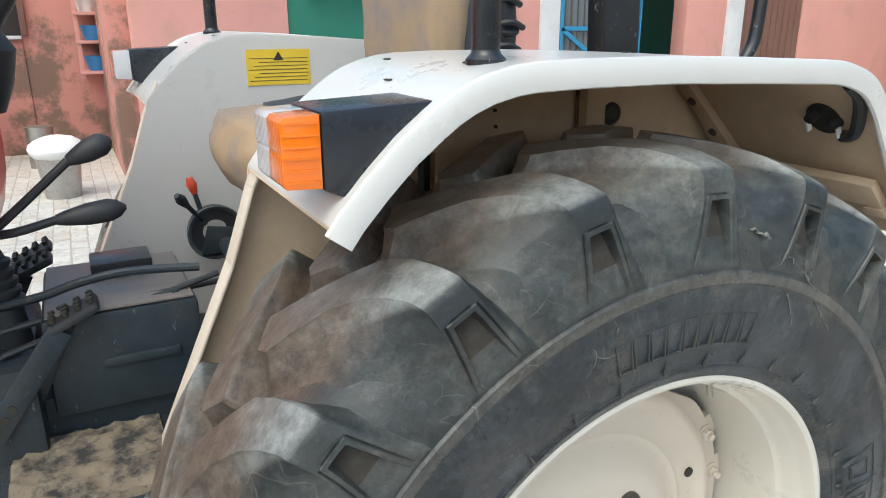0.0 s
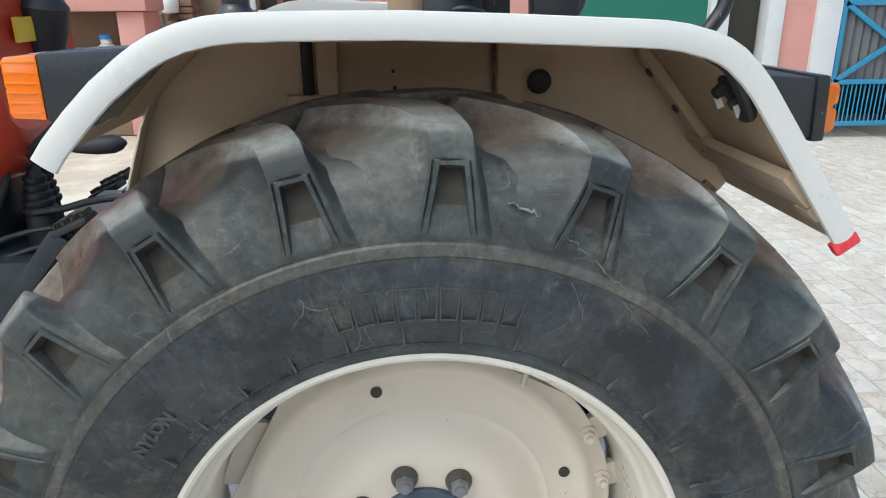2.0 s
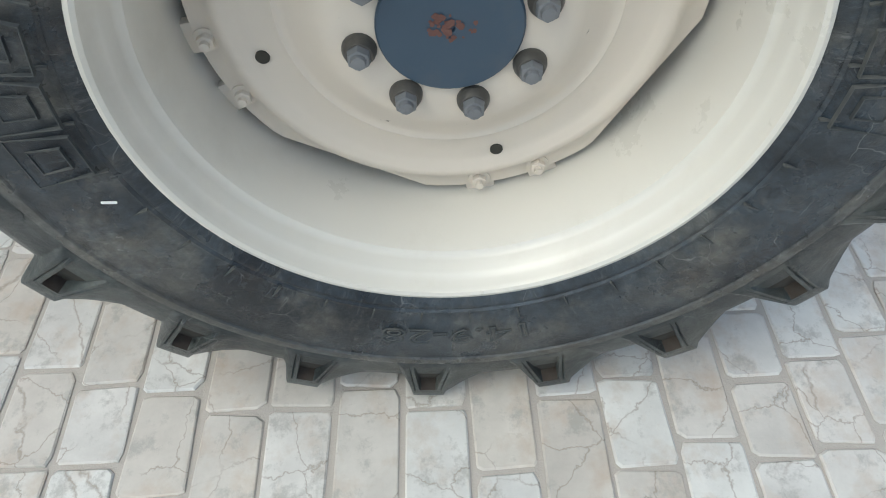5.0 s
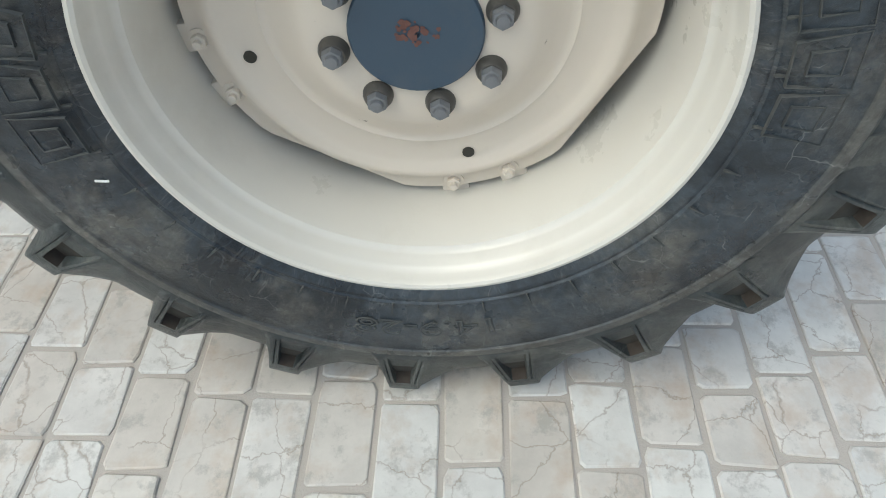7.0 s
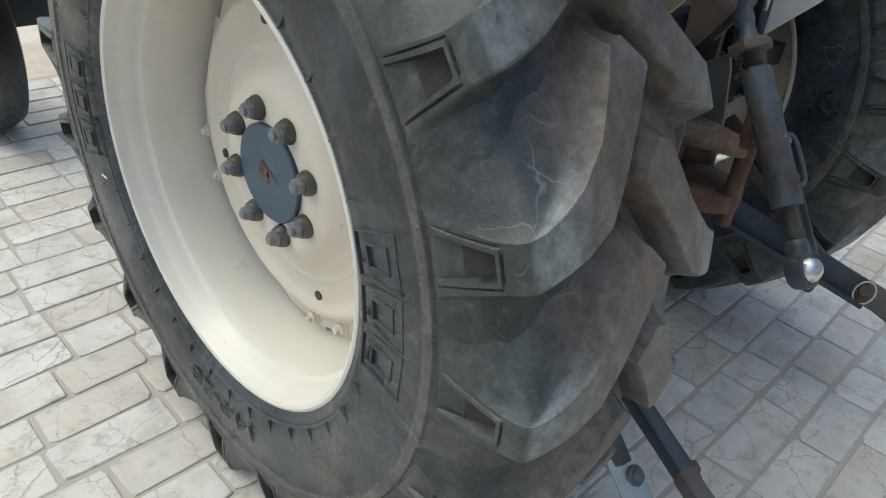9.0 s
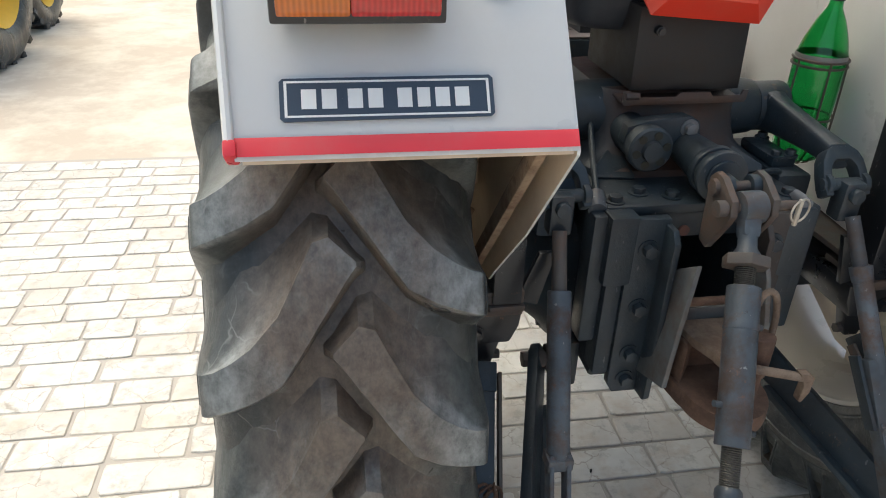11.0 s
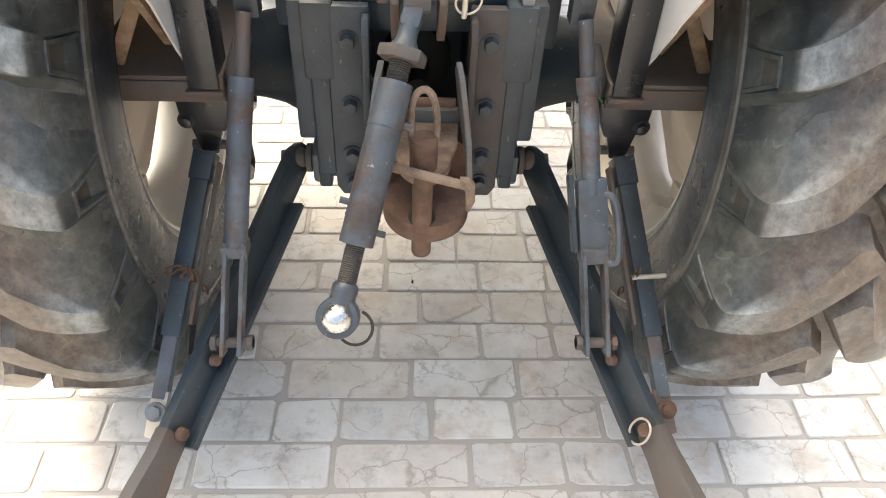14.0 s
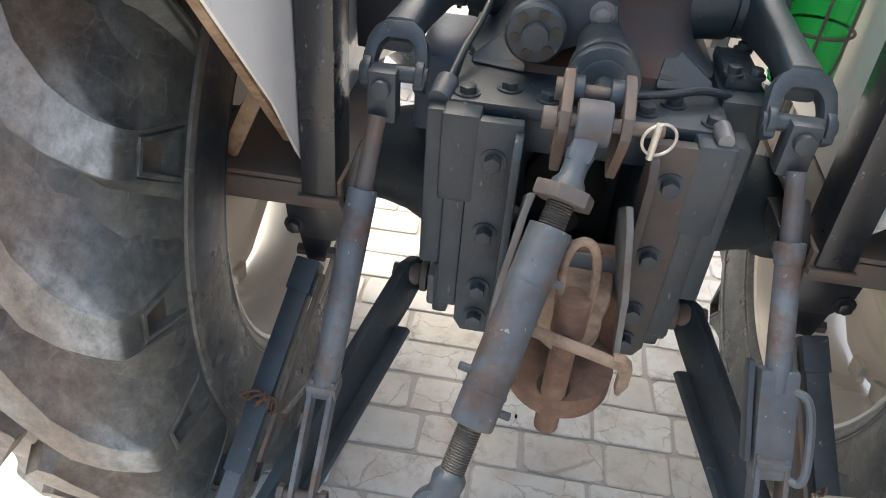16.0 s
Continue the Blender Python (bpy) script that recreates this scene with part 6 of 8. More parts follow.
tube(bm, bend([(-0.010, -0.485, 0.775), (-0.014, -0.482, 0.84), (-0.008, -0.479, 0.872), (0.006, -0.478, 0.882), (0.019, -0.479, 0.868), (0.025, -0.482, 0.83), (0.023, -0.485, 0.775)], 5), 0.0055, 10)
part("pin_loop", bm, M["rust_tan"], ht)
bm = bmesh.new()
cyl(bm, (-0.045, -0.515, 0.772), (0.076, -0.525, 0.744), 0.0075, seg=14, bevel=0.001)
part("cross_bar", bm, M["rust_tan"], ht)
bm = bmesh.new()
slab(bm, [(0.060, -0.531, 0.757), (0.074, -0.535, 0.759), (0.084, -0.535, 0.750), (0.086, -0.532, 0.718), (0.078, -0.529, 0.695), (0.072, -0.529, 0.699), (0.071, -0.532, 0.733)], (0, 0.016, 0), 0.003)
part("bar_knob", bm, M["rust_tan"], ht)
bm = bmesh.new()
cyl(bm, (-0.06, -0.36, 0.79), (0.06, -0.36, 0.79), 0.008, seg=12)
part("cross_pin", bm, M["rust"], ht)
# shaft cover in the deep recess behind the hitch, coloured black for its shade
bm = bmesh.new()
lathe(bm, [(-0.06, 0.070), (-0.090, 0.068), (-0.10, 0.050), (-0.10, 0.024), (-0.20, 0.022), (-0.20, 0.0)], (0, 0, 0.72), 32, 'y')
part("shaft_cover", bm, M["ink_and_shade"], housing, "power take-off shaft, black with the recess's shade in its colour")
bm = bmesh.new()
cyl(bm, (-0.035, -0.258, 0.880), (-0.035, -0.267, 0.880), 0.010, seg=18)
part("round_label", bm, M["rust_patch"], housing, "small faded red round label")
# small control lever with a round end, beside the cover
bm = bmesh.new()
tube(bm, bend([(-0.150, -0.03, 1.03), (-0.165, -0.10, 0.99), (-0.182, -0.17, 0.965), (-0.195, -0.235, 0.938)], 5), 0.0055, 10)
lv_ = part("control_rod", bm, M["iron"], tractor, "bent control rod with a round stop")
bm = bmesh.new()
cyl(bm, (-0.195, -0.225, 0.940), (-0.202, -0.262, 0.926), 0.0165, seg=20, bevel=0.003)
part("rod_stop", bm, M["iron_light"], lv_)

# ---- driver's place ----
# seat on a dark box
bm = bmesh.new()
slab(bm, [(-0.102, -0.095, 1.085), (0.114, -0.095, 1.085), (0.108, -0.095, 1.225), (-0.104, -0.095, 1.235)], (0, 0.24, 0), 0.004)
seat = new("seat")
seat.parent = tractor
seat["label"] = "driver's seat under a worn tan and dark cloth cover"
part("seat_box", bm, M["seat_black"], seat, "dark sheet steel seat box")
bm = bmesh.new()
cyl(bm, (-0.066, -0.095, 1.195), (-0.066, -0.108, 1.195), 0.0085, seg=16, bevel=0.002)
cyl(bm, (-0.066, -0.112, 1.195), (-0.066, -0.114, 1.195), 0.006, seg=12)
part("box_boss", bm, M["black"], seat)
bm = bmesh.new()
lip = [(-0.122, 1.068), (-0.118, 1.064), (-0.060, 1.066), (0.104, 1.066), (0.120, 1.070), (0.122, 1.090), (0.112, 1.090), (0.108, 1.080), (0.052, 1.079), (0.046, 1.087), (-0.012, 1.087), (-0.020, 1.079), (-0.100, 1.079), (-0.108, 1.090), (-0.122, 1.090)]
slab(bm, [(x, -0.118, z) for x, z in lip], (0, 0.006, 0), 0.0015)
slab(bm, [(-0.118, -0.116, 1.064), (0.118, -0.116, 1.066), (0.118, 0.14, 1.074), (-0.118, 0.14, 1.072)], (0, 0, 0.004))
tube(bm, [(-0.122, -0.124, 1.084), (-0.096, -0.124, 1.084)], 0.007, 10)
part("seat_tray", bm, M["iron_stained"], seat, "rusty pressed tray under the seat box")


def cushion(name, lo, hi, mat, seed, sub=10, puff=0.5, label=""):
    """A padded block with soft sides and small folds."""
    bm = bmesh.new()
    bmesh.ops.create_cube(bm, size=2.0)
    bmesh.ops.subdivide_edges(bm, edges=bm.edges[:], cuts=sub, use_grid_fill=True)
    lo, hi = Vector(lo), Vector(hi)
    for v in bm.verts:
        c = v.co
        q = Vector([math.copysign(abs(a) ** 1.0, a) for a in c])
        n = q.length
        sph = q / n if n else q
        m = max(abs(a) for a in q)
        w = q * (1 - puff) + sph * (m * 1.28) * puff
        k = noise.noise(w * 3.1 + Vector((seed, 0, 0))) * 0.03 + noise.noise(w * 9 + Vector((seed, 3, 0))) * 0.012
        w = w * (1 + k)
        v.co = Vector([(lo[i] + hi[i]) / 2 + w[i] * (hi[i] - lo[i]) / 2 for i in range(3)])
    return part(name, bm, mat, seat, label, 60)


cushion("seat_cushion", (-0.185, 0.03, 1.205), (0.180, 0.395, 1.345), M["cloth"], 1.3, puff=0.45, label="tan cloth cushion cover with blue stains")
cushion("seat_underside", (-0.205, -0.03, 1.17), (0.180, 0.30, 1.36), M["vinyl"], 2.1, puff=0.55, label="dark vinyl seat underside")
cushion("backrest", (-0.185, -0.06, 1.36), (0.185, 0.032, 1.80), M["cloth"], 4.2, puff=0.35, label="tan cloth backrest cover")
cushion("backrest_shell", (-0.195, -0.150, 1.34), (0.195, -0.025, 1.78), M["vinyl"], 5.5, puff=0.3, label="dark backrest shell")
cushion("side_pad", (0.135, 0.0, 1.22), (0.196, 0.16, 1.33), M["olive"], 7.1, sub=6, puff=0.6)
bm = bmesh.new()
for z in (1.40, 1.45, 1.50, 1.56):
    tube(bm, bend([(-0.19, -0.06, z), (-0.205, -0.13, z - 0.01), (-0.17, -0.15, z + 0.01), (-0.10, -0.15, z - 0.005)], 4), 0.007, 8)
part("backrest_straps", bm, M["plastic"], seat, "black straps and buckles")
adj = part("adjuster_bracket", box(bmesh.new(), (-0.03, -0.195, 1.470), (0.04, -0.145, 1.515), 0.006), M["plastic"], seat, "black seat adjuster with lever")
part("adjuster_lever", tube(bmesh.new(), bend([(0.0, -0.17, 1.51), (0.0, -0.205, 1.518), (0.0, -0.235, 1.512), (0.0, -0.26, 1.516)], 4), 0.006, 8), M["plastic"], adj)
for k in range(9):
    y = -0.112 - 0.008 * (k % 2)
    part("lacing_loop", tube(bmesh.new(), bend([(-0.197, y + 0.03, 1.38 + 0.042 * k), (-0.214, y, 1.385 + 0.042 * k), (-0.200, y - 0.035, 1.375 + 0.042 * k)], 4), 0.0065, 8), M["plastic"], seat)
wl = new("work_lamp")
wl.parent = tractor
wl["label"] = "round chrome-backed work lamp on the mudguard"
lc = Vector((0.62, -0.455, 1.535))
part("lamp_shell", lathe(bmesh.new(), [(0.060, 0.0), (0.055, 0.026), (0.034, 0.052), (0.008, 0.068), (-0.014, 0.070), (-0.024, 0.068), (-0.024, 0.0)], lc, 32, 'y'), M["lamp_chrome"], wl, "polished round shell")
part("lamp_glass", lathe(bmesh.new(), [(-0.025, 0.062), (-0.033, 0.044), (-0.037, 0.0)], lc, 28, 'y'), M["clear_lens"], wl)
part("lamp_stem", cyl(bmesh.new(), lc + Vector((0, 0.01, -0.06)), (0.62, -0.43, 1.385), 0.008, seg=12), M["black"], wl)
# red slow-vehicle plate
smv = new("reflector_plate")
smv.parent = tractor
smv["label"] = "bright red folded warning triangle plate behind the seat"
bm = bmesh.new()
face = [(-0.126, -0.132, 1.265), (-0.098, -0.125, 1.226), (0.106, -0.125, 1.210), (0.122, -0.132, 1.258), (0.040, -0.155, 1.50), (-0.040, -0.155, 1.50)]
slab(bm, face, (0, 0.006, 0), 0.0)
part("plate", bm, M["sign_red"], smv)
for nm, pts in (("folded_edge", [(-0.098, -0.125, 1.226), (0.106, -0.125, 1.210), (0.082, -0.148, 1.248), (-0.076, -0.148, 1.262)]),
                ("folded_edge", [(-0.126, -0.132, 1.265), (-0.098, -0.125, 1.226), (-0.076, -0.148, 1.262), (-0.020, -0.172, 1.46), (-0.040, -0.155, 1.50)]),
                ("folded_edge", [(0.122, -0.132, 1.258), (0.040, -0.155, 1.50), (0.022, -0.172, 1.46), (0.082, -0.148, 1.248), (0.106, -0.125, 1.210)]),
                ("centre_panel", [(-0.076, -0.148, 1.262), (0.082, -0.148, 1.248), (0.022, -0.172, 1.46), (-0.020, -0.172, 1.46)])):
    bm = bmesh.new()
    slab(bm, pts, (0, 0.004, 0))
    part(nm, bm, M["sign_red"], smv)
add_bolt(smv, (0.004, -0.157, 1.300), (0, -1, 0.1), 0.0055, 0.005, M["zinc"], "screw")

# covered levers and pedals ahead of the seat
bm = bmesh.new()
box(bm, (-0.165, 0.495, 0.865), (0.13, 0.745, 1.045), 0.012)
gc = part("gear_cover", bm, M["iron"], tractor, "dusty blue-grey gearbox top cover")
bm = bmesh.new()
box(bm, (-0.171, 0.535, 0.945), (-0.163, 0.66, 0.962), 0.004)
part("pressed_rib", bm, M["iron"], gc)
# thin lid added to carry the top's sky reflection as a paler colour
part("dusty_lid", box(bmesh.new(), (-0.160, 0.502, 1.0455), (0.125, 0.738, 1.0505), 0.002), M["lid_sheen"], gc, "added flat lid, sky reflection put into its grey")
for y in (0.53, 0.71):
    add_bolt(gc, (-0.13, y, 1.045), (0, 0, 1), 0.010, 0.010)
bm = bmesh.new()
box(bm, (-0.205, 0.76, 0.70), (0.15, 1.02, 0.985), 0.014)
cb = part("clutch_case", bm, M["iron"], tractor, "blue-grey clutch case with a pale label")
bm = bmesh.new()
box(bm, (-0.208, 0.865, 0.885), (-0.2045, 0.925, 0.955), 0.0)
part("maker_label", bm, M["silver_label"], cb, "worn pale label")
for k, (x, y) in enumerate(((-0.07, 0.80), (0.02, 0.83))):
    prof_b = [(0.985, 0.036), (1.05, 0.030), (1.055, 0.034)]
    for i in range(5):
        z = 1.055 + 0.017 * i
        prof_b += [(z + 0.004, 0.036 - 0.003 * i), (z + 0.010, 0.036 - 0.003 * i), (z + 0.014, 0.029 - 0.003 * i)]
    prof_b += [(1.15, 0.012), (1.16, 0.0)]
    bm = bmesh.new()
    lathe(bm, prof_b, (x, y, 0), 20, 'z')
    bt = part("gear_lever", bm, M["plastic"], tractor, "gear lever with black rubber bellows")
    top_ = [(-0.10, 0.605, 1.322), (-0.095, 0.60, 1.205)][k]
    mid_ = [(-0.10, 0.667, 1.294), (-0.10, 0.698, 1.197)][k]
    bm = bmesh.new()
    tube(bm, bend([(x, y, 1.13), (x + 0.01, y + 0.02, 1.17), (-0.10, 0.78, [1.198, 1.182][k]), mid_], 5), 0.0075, 10)
    part("lever_rod", bm, M["plastic"], bt)
    bm = bmesh.new()
    a, b = Vector(mid_), Vector(top_)
    tube(bm, [a, a.lerp(b, 0.15), a.lerp(b, 0.5), a.lerp(b, 0.85), b, b + (b - a) * 0.12], [0.009, 0.013, 0.019, 0.020, 0.015, 0.004], 14)
    part("lever_knob", bm, M["plastic"], bt, "black moulded knob")
# pedals
for x, y, z in ((-0.165, 0.69, 1.052), (0.225, 0.765, 1.028), (0.295, 0.765, 1.036)):
    bm = bmesh.new()
    bar(bm, (x, y + 0.045, z - 0.02), (x, y - 0.035, z + 0.015), 0.016, 0.062, side=(1, 0, 0), bevel=0.006)
    pd = part("pedal", bm, M["plastic"], tractor, "black ribbed pedal pad on a flat arm")
    for i in range(4):
        for jx in (-0.018, 0.0, 0.018):
            q = Vector((x + jx, y + 0.035 - 0.020 * i, z - 0.006 + 0.009 * i))
            part("grip_stud", cyl(bmesh.new(), q, q + Vector((0, 0.003, 0.008)), 0.0055, seg=10), M["ink_and_shade"], pd)
    bm = bmesh.new()
    bar(bm, (x, y + 0.02, z - 0.015), (x - 0.005, y + 0.11, z - 0.19), 0.034, 0.010, side=(1, 0, 0), bevel=0.003)
    part("pedal_arm", bm, M["iron"], pd)
bm = bmesh.new()
bar(bm, (-0.190, 0.715, 1.035), (-0.215, 0.835, 0.880), 0.040, 0.008, side=(1, 0, 0), bevel=0.004)
st = part("strap_bracket", bm, M["iron"], tractor, "flat steel strap with three holes")
for s in (0.72, 0.82, 0.92):
    q = Vector((-0.190, 0.715, 1.035)).lerp(Vector((-0.215, 0.835, 0.880)), s)
    part("hole", cyl(bmesh.new(), q + Vector((-0.0045, 0, 0)), q + Vector((-0.0055, 0, 0)), 0.007, seg=12), M["ink_and_shade"], st)
bm = bmesh.new()
tube(bm, bend([(-0.10, 0.80, 1.060), (-0.10, 0.735, 1.068), (-0.10, 0.68, 1.082), (-0.10, 0.60, 1.090), (-0.10, 0.48, 1.080)], 4), 0.008, 10)
part("linkage_rod", bm, M["iron"], tractor)
bm = bmesh.new()
box(bm, (0.02, 0.55, 1.045), (0.11, 0.66, 1.075), 0.006)
part("black_cover", bm, M["black"], gc)
# footboards with dried mud
for sx in (-1, 1):
    bm = bmesh.new()
    bmesh.ops.create_grid(bm, x_segments=24, y_segments=24, size=0.5)
    for v in bm.verts:
        x, y = v.co.x, v.co.y
        e = max(abs(x), abs(y)) * 2
        h = 0.010 * noise.noise(Vector((x * 9, y * 9, 1))) + 0.006 * noise.noise(Vector((x * 25, y * 25, 4)))
        v.co = Vector((sx * (-0.275) + x * 0.24, 0.70 + y * 0.25, 0.835 + (h if e < 0.93 else -0.012) - max(0, e - 0.93) * 0.3))
    fb = part("footboard", bm, M["mud"], tractor, "footboard caked with dried mud")
    part("board_plate", box(bmesh.new(), (sx * (-0.275) - 0.125, 0.57, 0.795), (sx * (-0.275) + 0.125, 0.83, 0.825), 0.006), M["iron"], fb)
    part("board_hanger", box(bmesh.new(), (sx * (-0.23) - 0.03, 0.60, 0.70), (sx * (-0.23) + 0.03, 0.63, 0.80), 0.003), M["iron"], fb)
# throttle quadrant
bm = bmesh.new()
qc = Vector((0.318, 0.380, 1.030))
lathe(bm, [(-0.012, 0.030), (-0.014, 0.062), (-0.008, 0.064), (0.008, 0.064), (0.014, 0.062), (0.012, 0.030)], qc, 28)
qd = part("lever_quadrant", bm, M["plastic"], tractor, "black control quadrant with red and black levers")
bm = bmesh.new()
lathe(bm, [(-0.022, 0.058), (-0.026, 0.066), (-0.020, 0.068), (-0.016, 0.060)], qc, 28, closed=True)
part("quadrant_ring", bm, M["iron_light"], qd)
for y1, z1, mm, lab in ((0.450, 1.118, "plastic", "black knob"), (0.420, 1.138, "red", "red knob")):
    a = qc + Vector((0.0, 0.02, 0.02))
    b = Vector((0.272 if mm == "plastic" else 0.322, y1, z1))
    bm = bmesh.new()
    cyl(bm, a, b, 0.006, seg=10)
    part("lever", bm, M["iron"], qd)
    bm = bmesh.new()
    tube(bm, [b - (b - a) * 0.15, b, b + (b - a) * 0.12, b + (b - a) * 0.3], [0.007, 0.011, 0.013, 0.007], 12)
    part("knob", bm, M[mm], qd, lab)
bm = bmesh.new()
cyl(bm, (0.13, 0.36, 1.00), (0.33, 0.36, 1.00), 0.020, seg=16, bevel=0.003)
cyl(bm, (0.32, 0.36, 0.985), (0.372, 0.36, 0.985), 0.011, 0.006, 12)
part("quadrant_shaft", bm, M["iron"], qd)
bm = bmesh.new()
slab(bm, [(0.285, 0.30, 0.98), (0.285, 0.42, 0.98), (0.285, 0.40, 1.05), (0.285, 0.34, 1.04)], (0.012, 0, 0), 0.003)
part("quadrant_bracket", bm, M["iron"], qd)

# left-hand brake gear seen behind the lift
bm = bmesh.new()
lathe(bm, [(-0.262, 0.0), (-0.262, 0.022), (-0.236, 0.024), (-0.232, 0.018), (-0.226, 0.018), (-0.222, 0.033), (-0.16, 0.036), (-0.155, 0.043), (-0.135, 0.043), (-0.13, 0.032), (-0.05, 0.032), (-0.05, 0.0)], (0.0, 0.97, 0.895), 24)
part("brake_drum", bm, M["iron_light"], tractor, "grey cylindrical brake actuator")
bm = bmesh.new()
slab(bm, [(-0.264, 0.90, 0.834), (-0.134, 0.90, 0.829), (-0.134, 0.90, 0.878), (-0.264, 0.90, 0.883)], (0, 0.004, 0), 0.001)
pp = part("perforated_plate", bm, M["steel"], tractor, "bright perforated step plate")
part("step_arm", bar(bmesh.new(), (-0.240, 0.904, 0.84), (-0.285, 0.86, 0.74), 0.030, 0.008, side=(1, 0, 0), bevel=0.002), M["iron_light"], pp)
for i in range(7):
    q = Vector((-0.246 + 0.0158 * i, 0.8995, 0.846 + 0.019 * (i % 2)))
    part("hole", cyl(bmesh.new(), q, q + Vector((0, -0.0012, 0)), 0.0058, seg=12), M["ink_and_shade"], pp)
bm = bmesh.new()
tube(bm, bend([(-0.250, 0.31, 0.86), (-0.252, 0.305, 0.95), (-0.258, 0.32, 1.03), (-0.263, 0.335, 1.09)], 4), 0.0055, 8)
hb = part("hand_lever", bm, M["plastic"], tractor, "thin black hand lever with grip")
part("grip", tube(bmesh.new(), [(-0.260, 0.325, 1.05), (-0.261, 0.329, 1.07), (-0.263, 0.337, 1.105), (-0.264, 0.340, 1.12)], [0.006, 0.0095, 0.0095, 0.006], 12), M["plastic"], hb)
bm = bmesh.new()
bmesh.ops.create_uvsphere(bm, u_segments=16, v_segments=10, radius=0.021, matrix=Matrix.Translation((-0.194, 0.95, 0.980)))
part("white_knob", bm, M["white_plastic"], tractor)
bm = bmesh.new()
slab(bm, [(-0.37, 0.95, 0.952), (-0.29, 0.95, 0.952), (-0.265, 0.95, 0.963), (-0.20, 0.95, 0.963), (-0.20, 0.95, 0.975), (-0.27, 0.95, 0.978), (-0.37, 0.95, 0.978)], (0, 0.006, 0), 0.002)
part("bracket_strip", bm, M["steel"], tractor)
for i, (a, b, c) in enumerate((((-0.20, 0.95, 0.96), (-0.14, 0.80, 1.03), (-0.10, 0.40, 1.05)), ((-0.22, 1.0, 0.90), (-0.16, 0.85, 0.98), (-0.12, 0.45, 1.07)), ((-0.24, 1.0, 0.95), (-0.20, 0.92, 1.02), (-0.12, 0.88, 1.06)))):
    part("cable", tube(bmesh.new(), bend([a, b, c], 6), 0.006, 8), M["plastic"], tractor)
part("spring_boot", tube(bmesh.new(), [(-0.135 + 0.004 * k, 0.34 - 0.002 * k, 1.02 + 0.009 * k) for k in range(9)], [0.020 if k % 2 else 0.014 for k in range(9)], 14), M["plastic"], tractor, "ribbed rubber boot")
# tool box on the inner side of the mudguard
bm = bmesh.new()
slab(bm, [(-0.388, 0.014, 1.045), (-0.388, 0.014, 0.872), (-0.318, 0.014, 0.872), (-0.304, 0.014, 0.886), (-0.300, 0.014, 1.030)], (0, 0.246, 0), 0.006)
tb = part("tool_box", bm, M["plastic"], tractor, "black tool box with a pale grey lid")
bm = bmesh.new()
slab(bm, [(-0.392, 0.000, 1.040), (-0.296, 0.000, 1.022), (-0.291, 0.000, 1.030), (-0.293, 0.000, 1.042), (-0.330, 0.000, 1.062), (-0.392, 0.000, 1.074)], (0, 0.270, 0), 0.006)
part("lid", bm, M["grey_box"], tb)
part("latch_bar", tube(bmesh.new(), bend([(-0.294, 0.11, 0.975), (-0.286, 0.11, 1.0), (-0.285, 0.112, 1.035), (-0.297, 0.115, 1.048)], 4), 0.005, 8), M["zinc"], tb)
part("latch_plate", box(bmesh.new(), (-0.302, 0.09, 0.945), (-0.296, 0.135, 0.985), 0.002), M["ink_and_shade"], tb)

# red bonnet and dash cowl, engine, filter
bm = bmesh.new()
secs = [(0.790, 1.26, 1.50, 0.160), (0.775, 1.235, 1.53, 0.182), (0.785, 1.19, 1.555, 0.205), (0.84, 1.13, 1.57, 0.250), (0.97, 1.075, 1.60, 0.280), (1.2, 1.05, 1.60, 0.285), (2.3, 1.04, 1.52, 0.25), (2.42, 1.10, 1.46, 0.22)]
rings = []
for y, z0, z1, hw in secs:
    ring = []
    for k in range(20):
        a = 2 * math.pi * k / 20
        cx, cz = math.cos(a), math.sin(a)
        ring.append(bm.verts.new((hw * math.copysign(abs(cx) ** 0.45, cx), y, (z0 + z1) / 2 + (z1 - z0) / 2 * math.copysign(abs(cz) ** 0.45, cz))))
    rings.append(ring)
for a, b in zip(rings, rings[1:]):
    for k in range(20):
        bm.faces.new((a[k], a[(k + 1) % 20], b[(k + 1) % 20], b[k]))
bm.faces.new(rings[0])
bm.faces.new(rings[-1])
bonnet = part("bonnet", bm, M["red"], tractor, "red bonnet and dash cowl with a yellow sticker", 40)
bm = bmesh.new()
slab(bm, [(-0.082, 0.779, 1.408), (-0.006, 0.779, 1.408), (-0.006, 0.779, 1.457), (-0.082, 0.779, 1.457)], (0, -0.006, 0))
part("yellow_sticker", bm, M["yellow"], bonnet)
bm = bmesh.new()
tube(bm, [(0.055, 0.79, 1.37), (0.05, 0.782, 1.42), (0.045, 0.775, 1.48), (0.04, 0.762, 1.515), (0.03, 0.70, 1.60), (0.0, 0.60, 1.72)], [0.040, 0.052, 0.058, 0.030, 0.024, 0.024], 18)
sc = part("steering_column", bm, M["plastic"], tractor, "black steering column with a flared boot")
part("steering_wheel", lathe(bmesh.new(), [(0.015 * math.sin(a), 0.20 + 0.015 * math.cos(a)) for a in np.linspace(0, 2 * math.pi, 11)[:-1]], (0, 0, 0), 40, 'z', closed=True), M["plastic"], sc)
sc.children[0].matrix_basis = pose(0.0, 0.54, 1.76, 40, 0, 0)
bm = bmesh.new()
box(bm, (-0.15, 1.00, 0.62), (0.15, 2.25, 1.16), 0.03)
eng = part("engine", bm, M["iron"], tractor, "dark engine block with pipes")
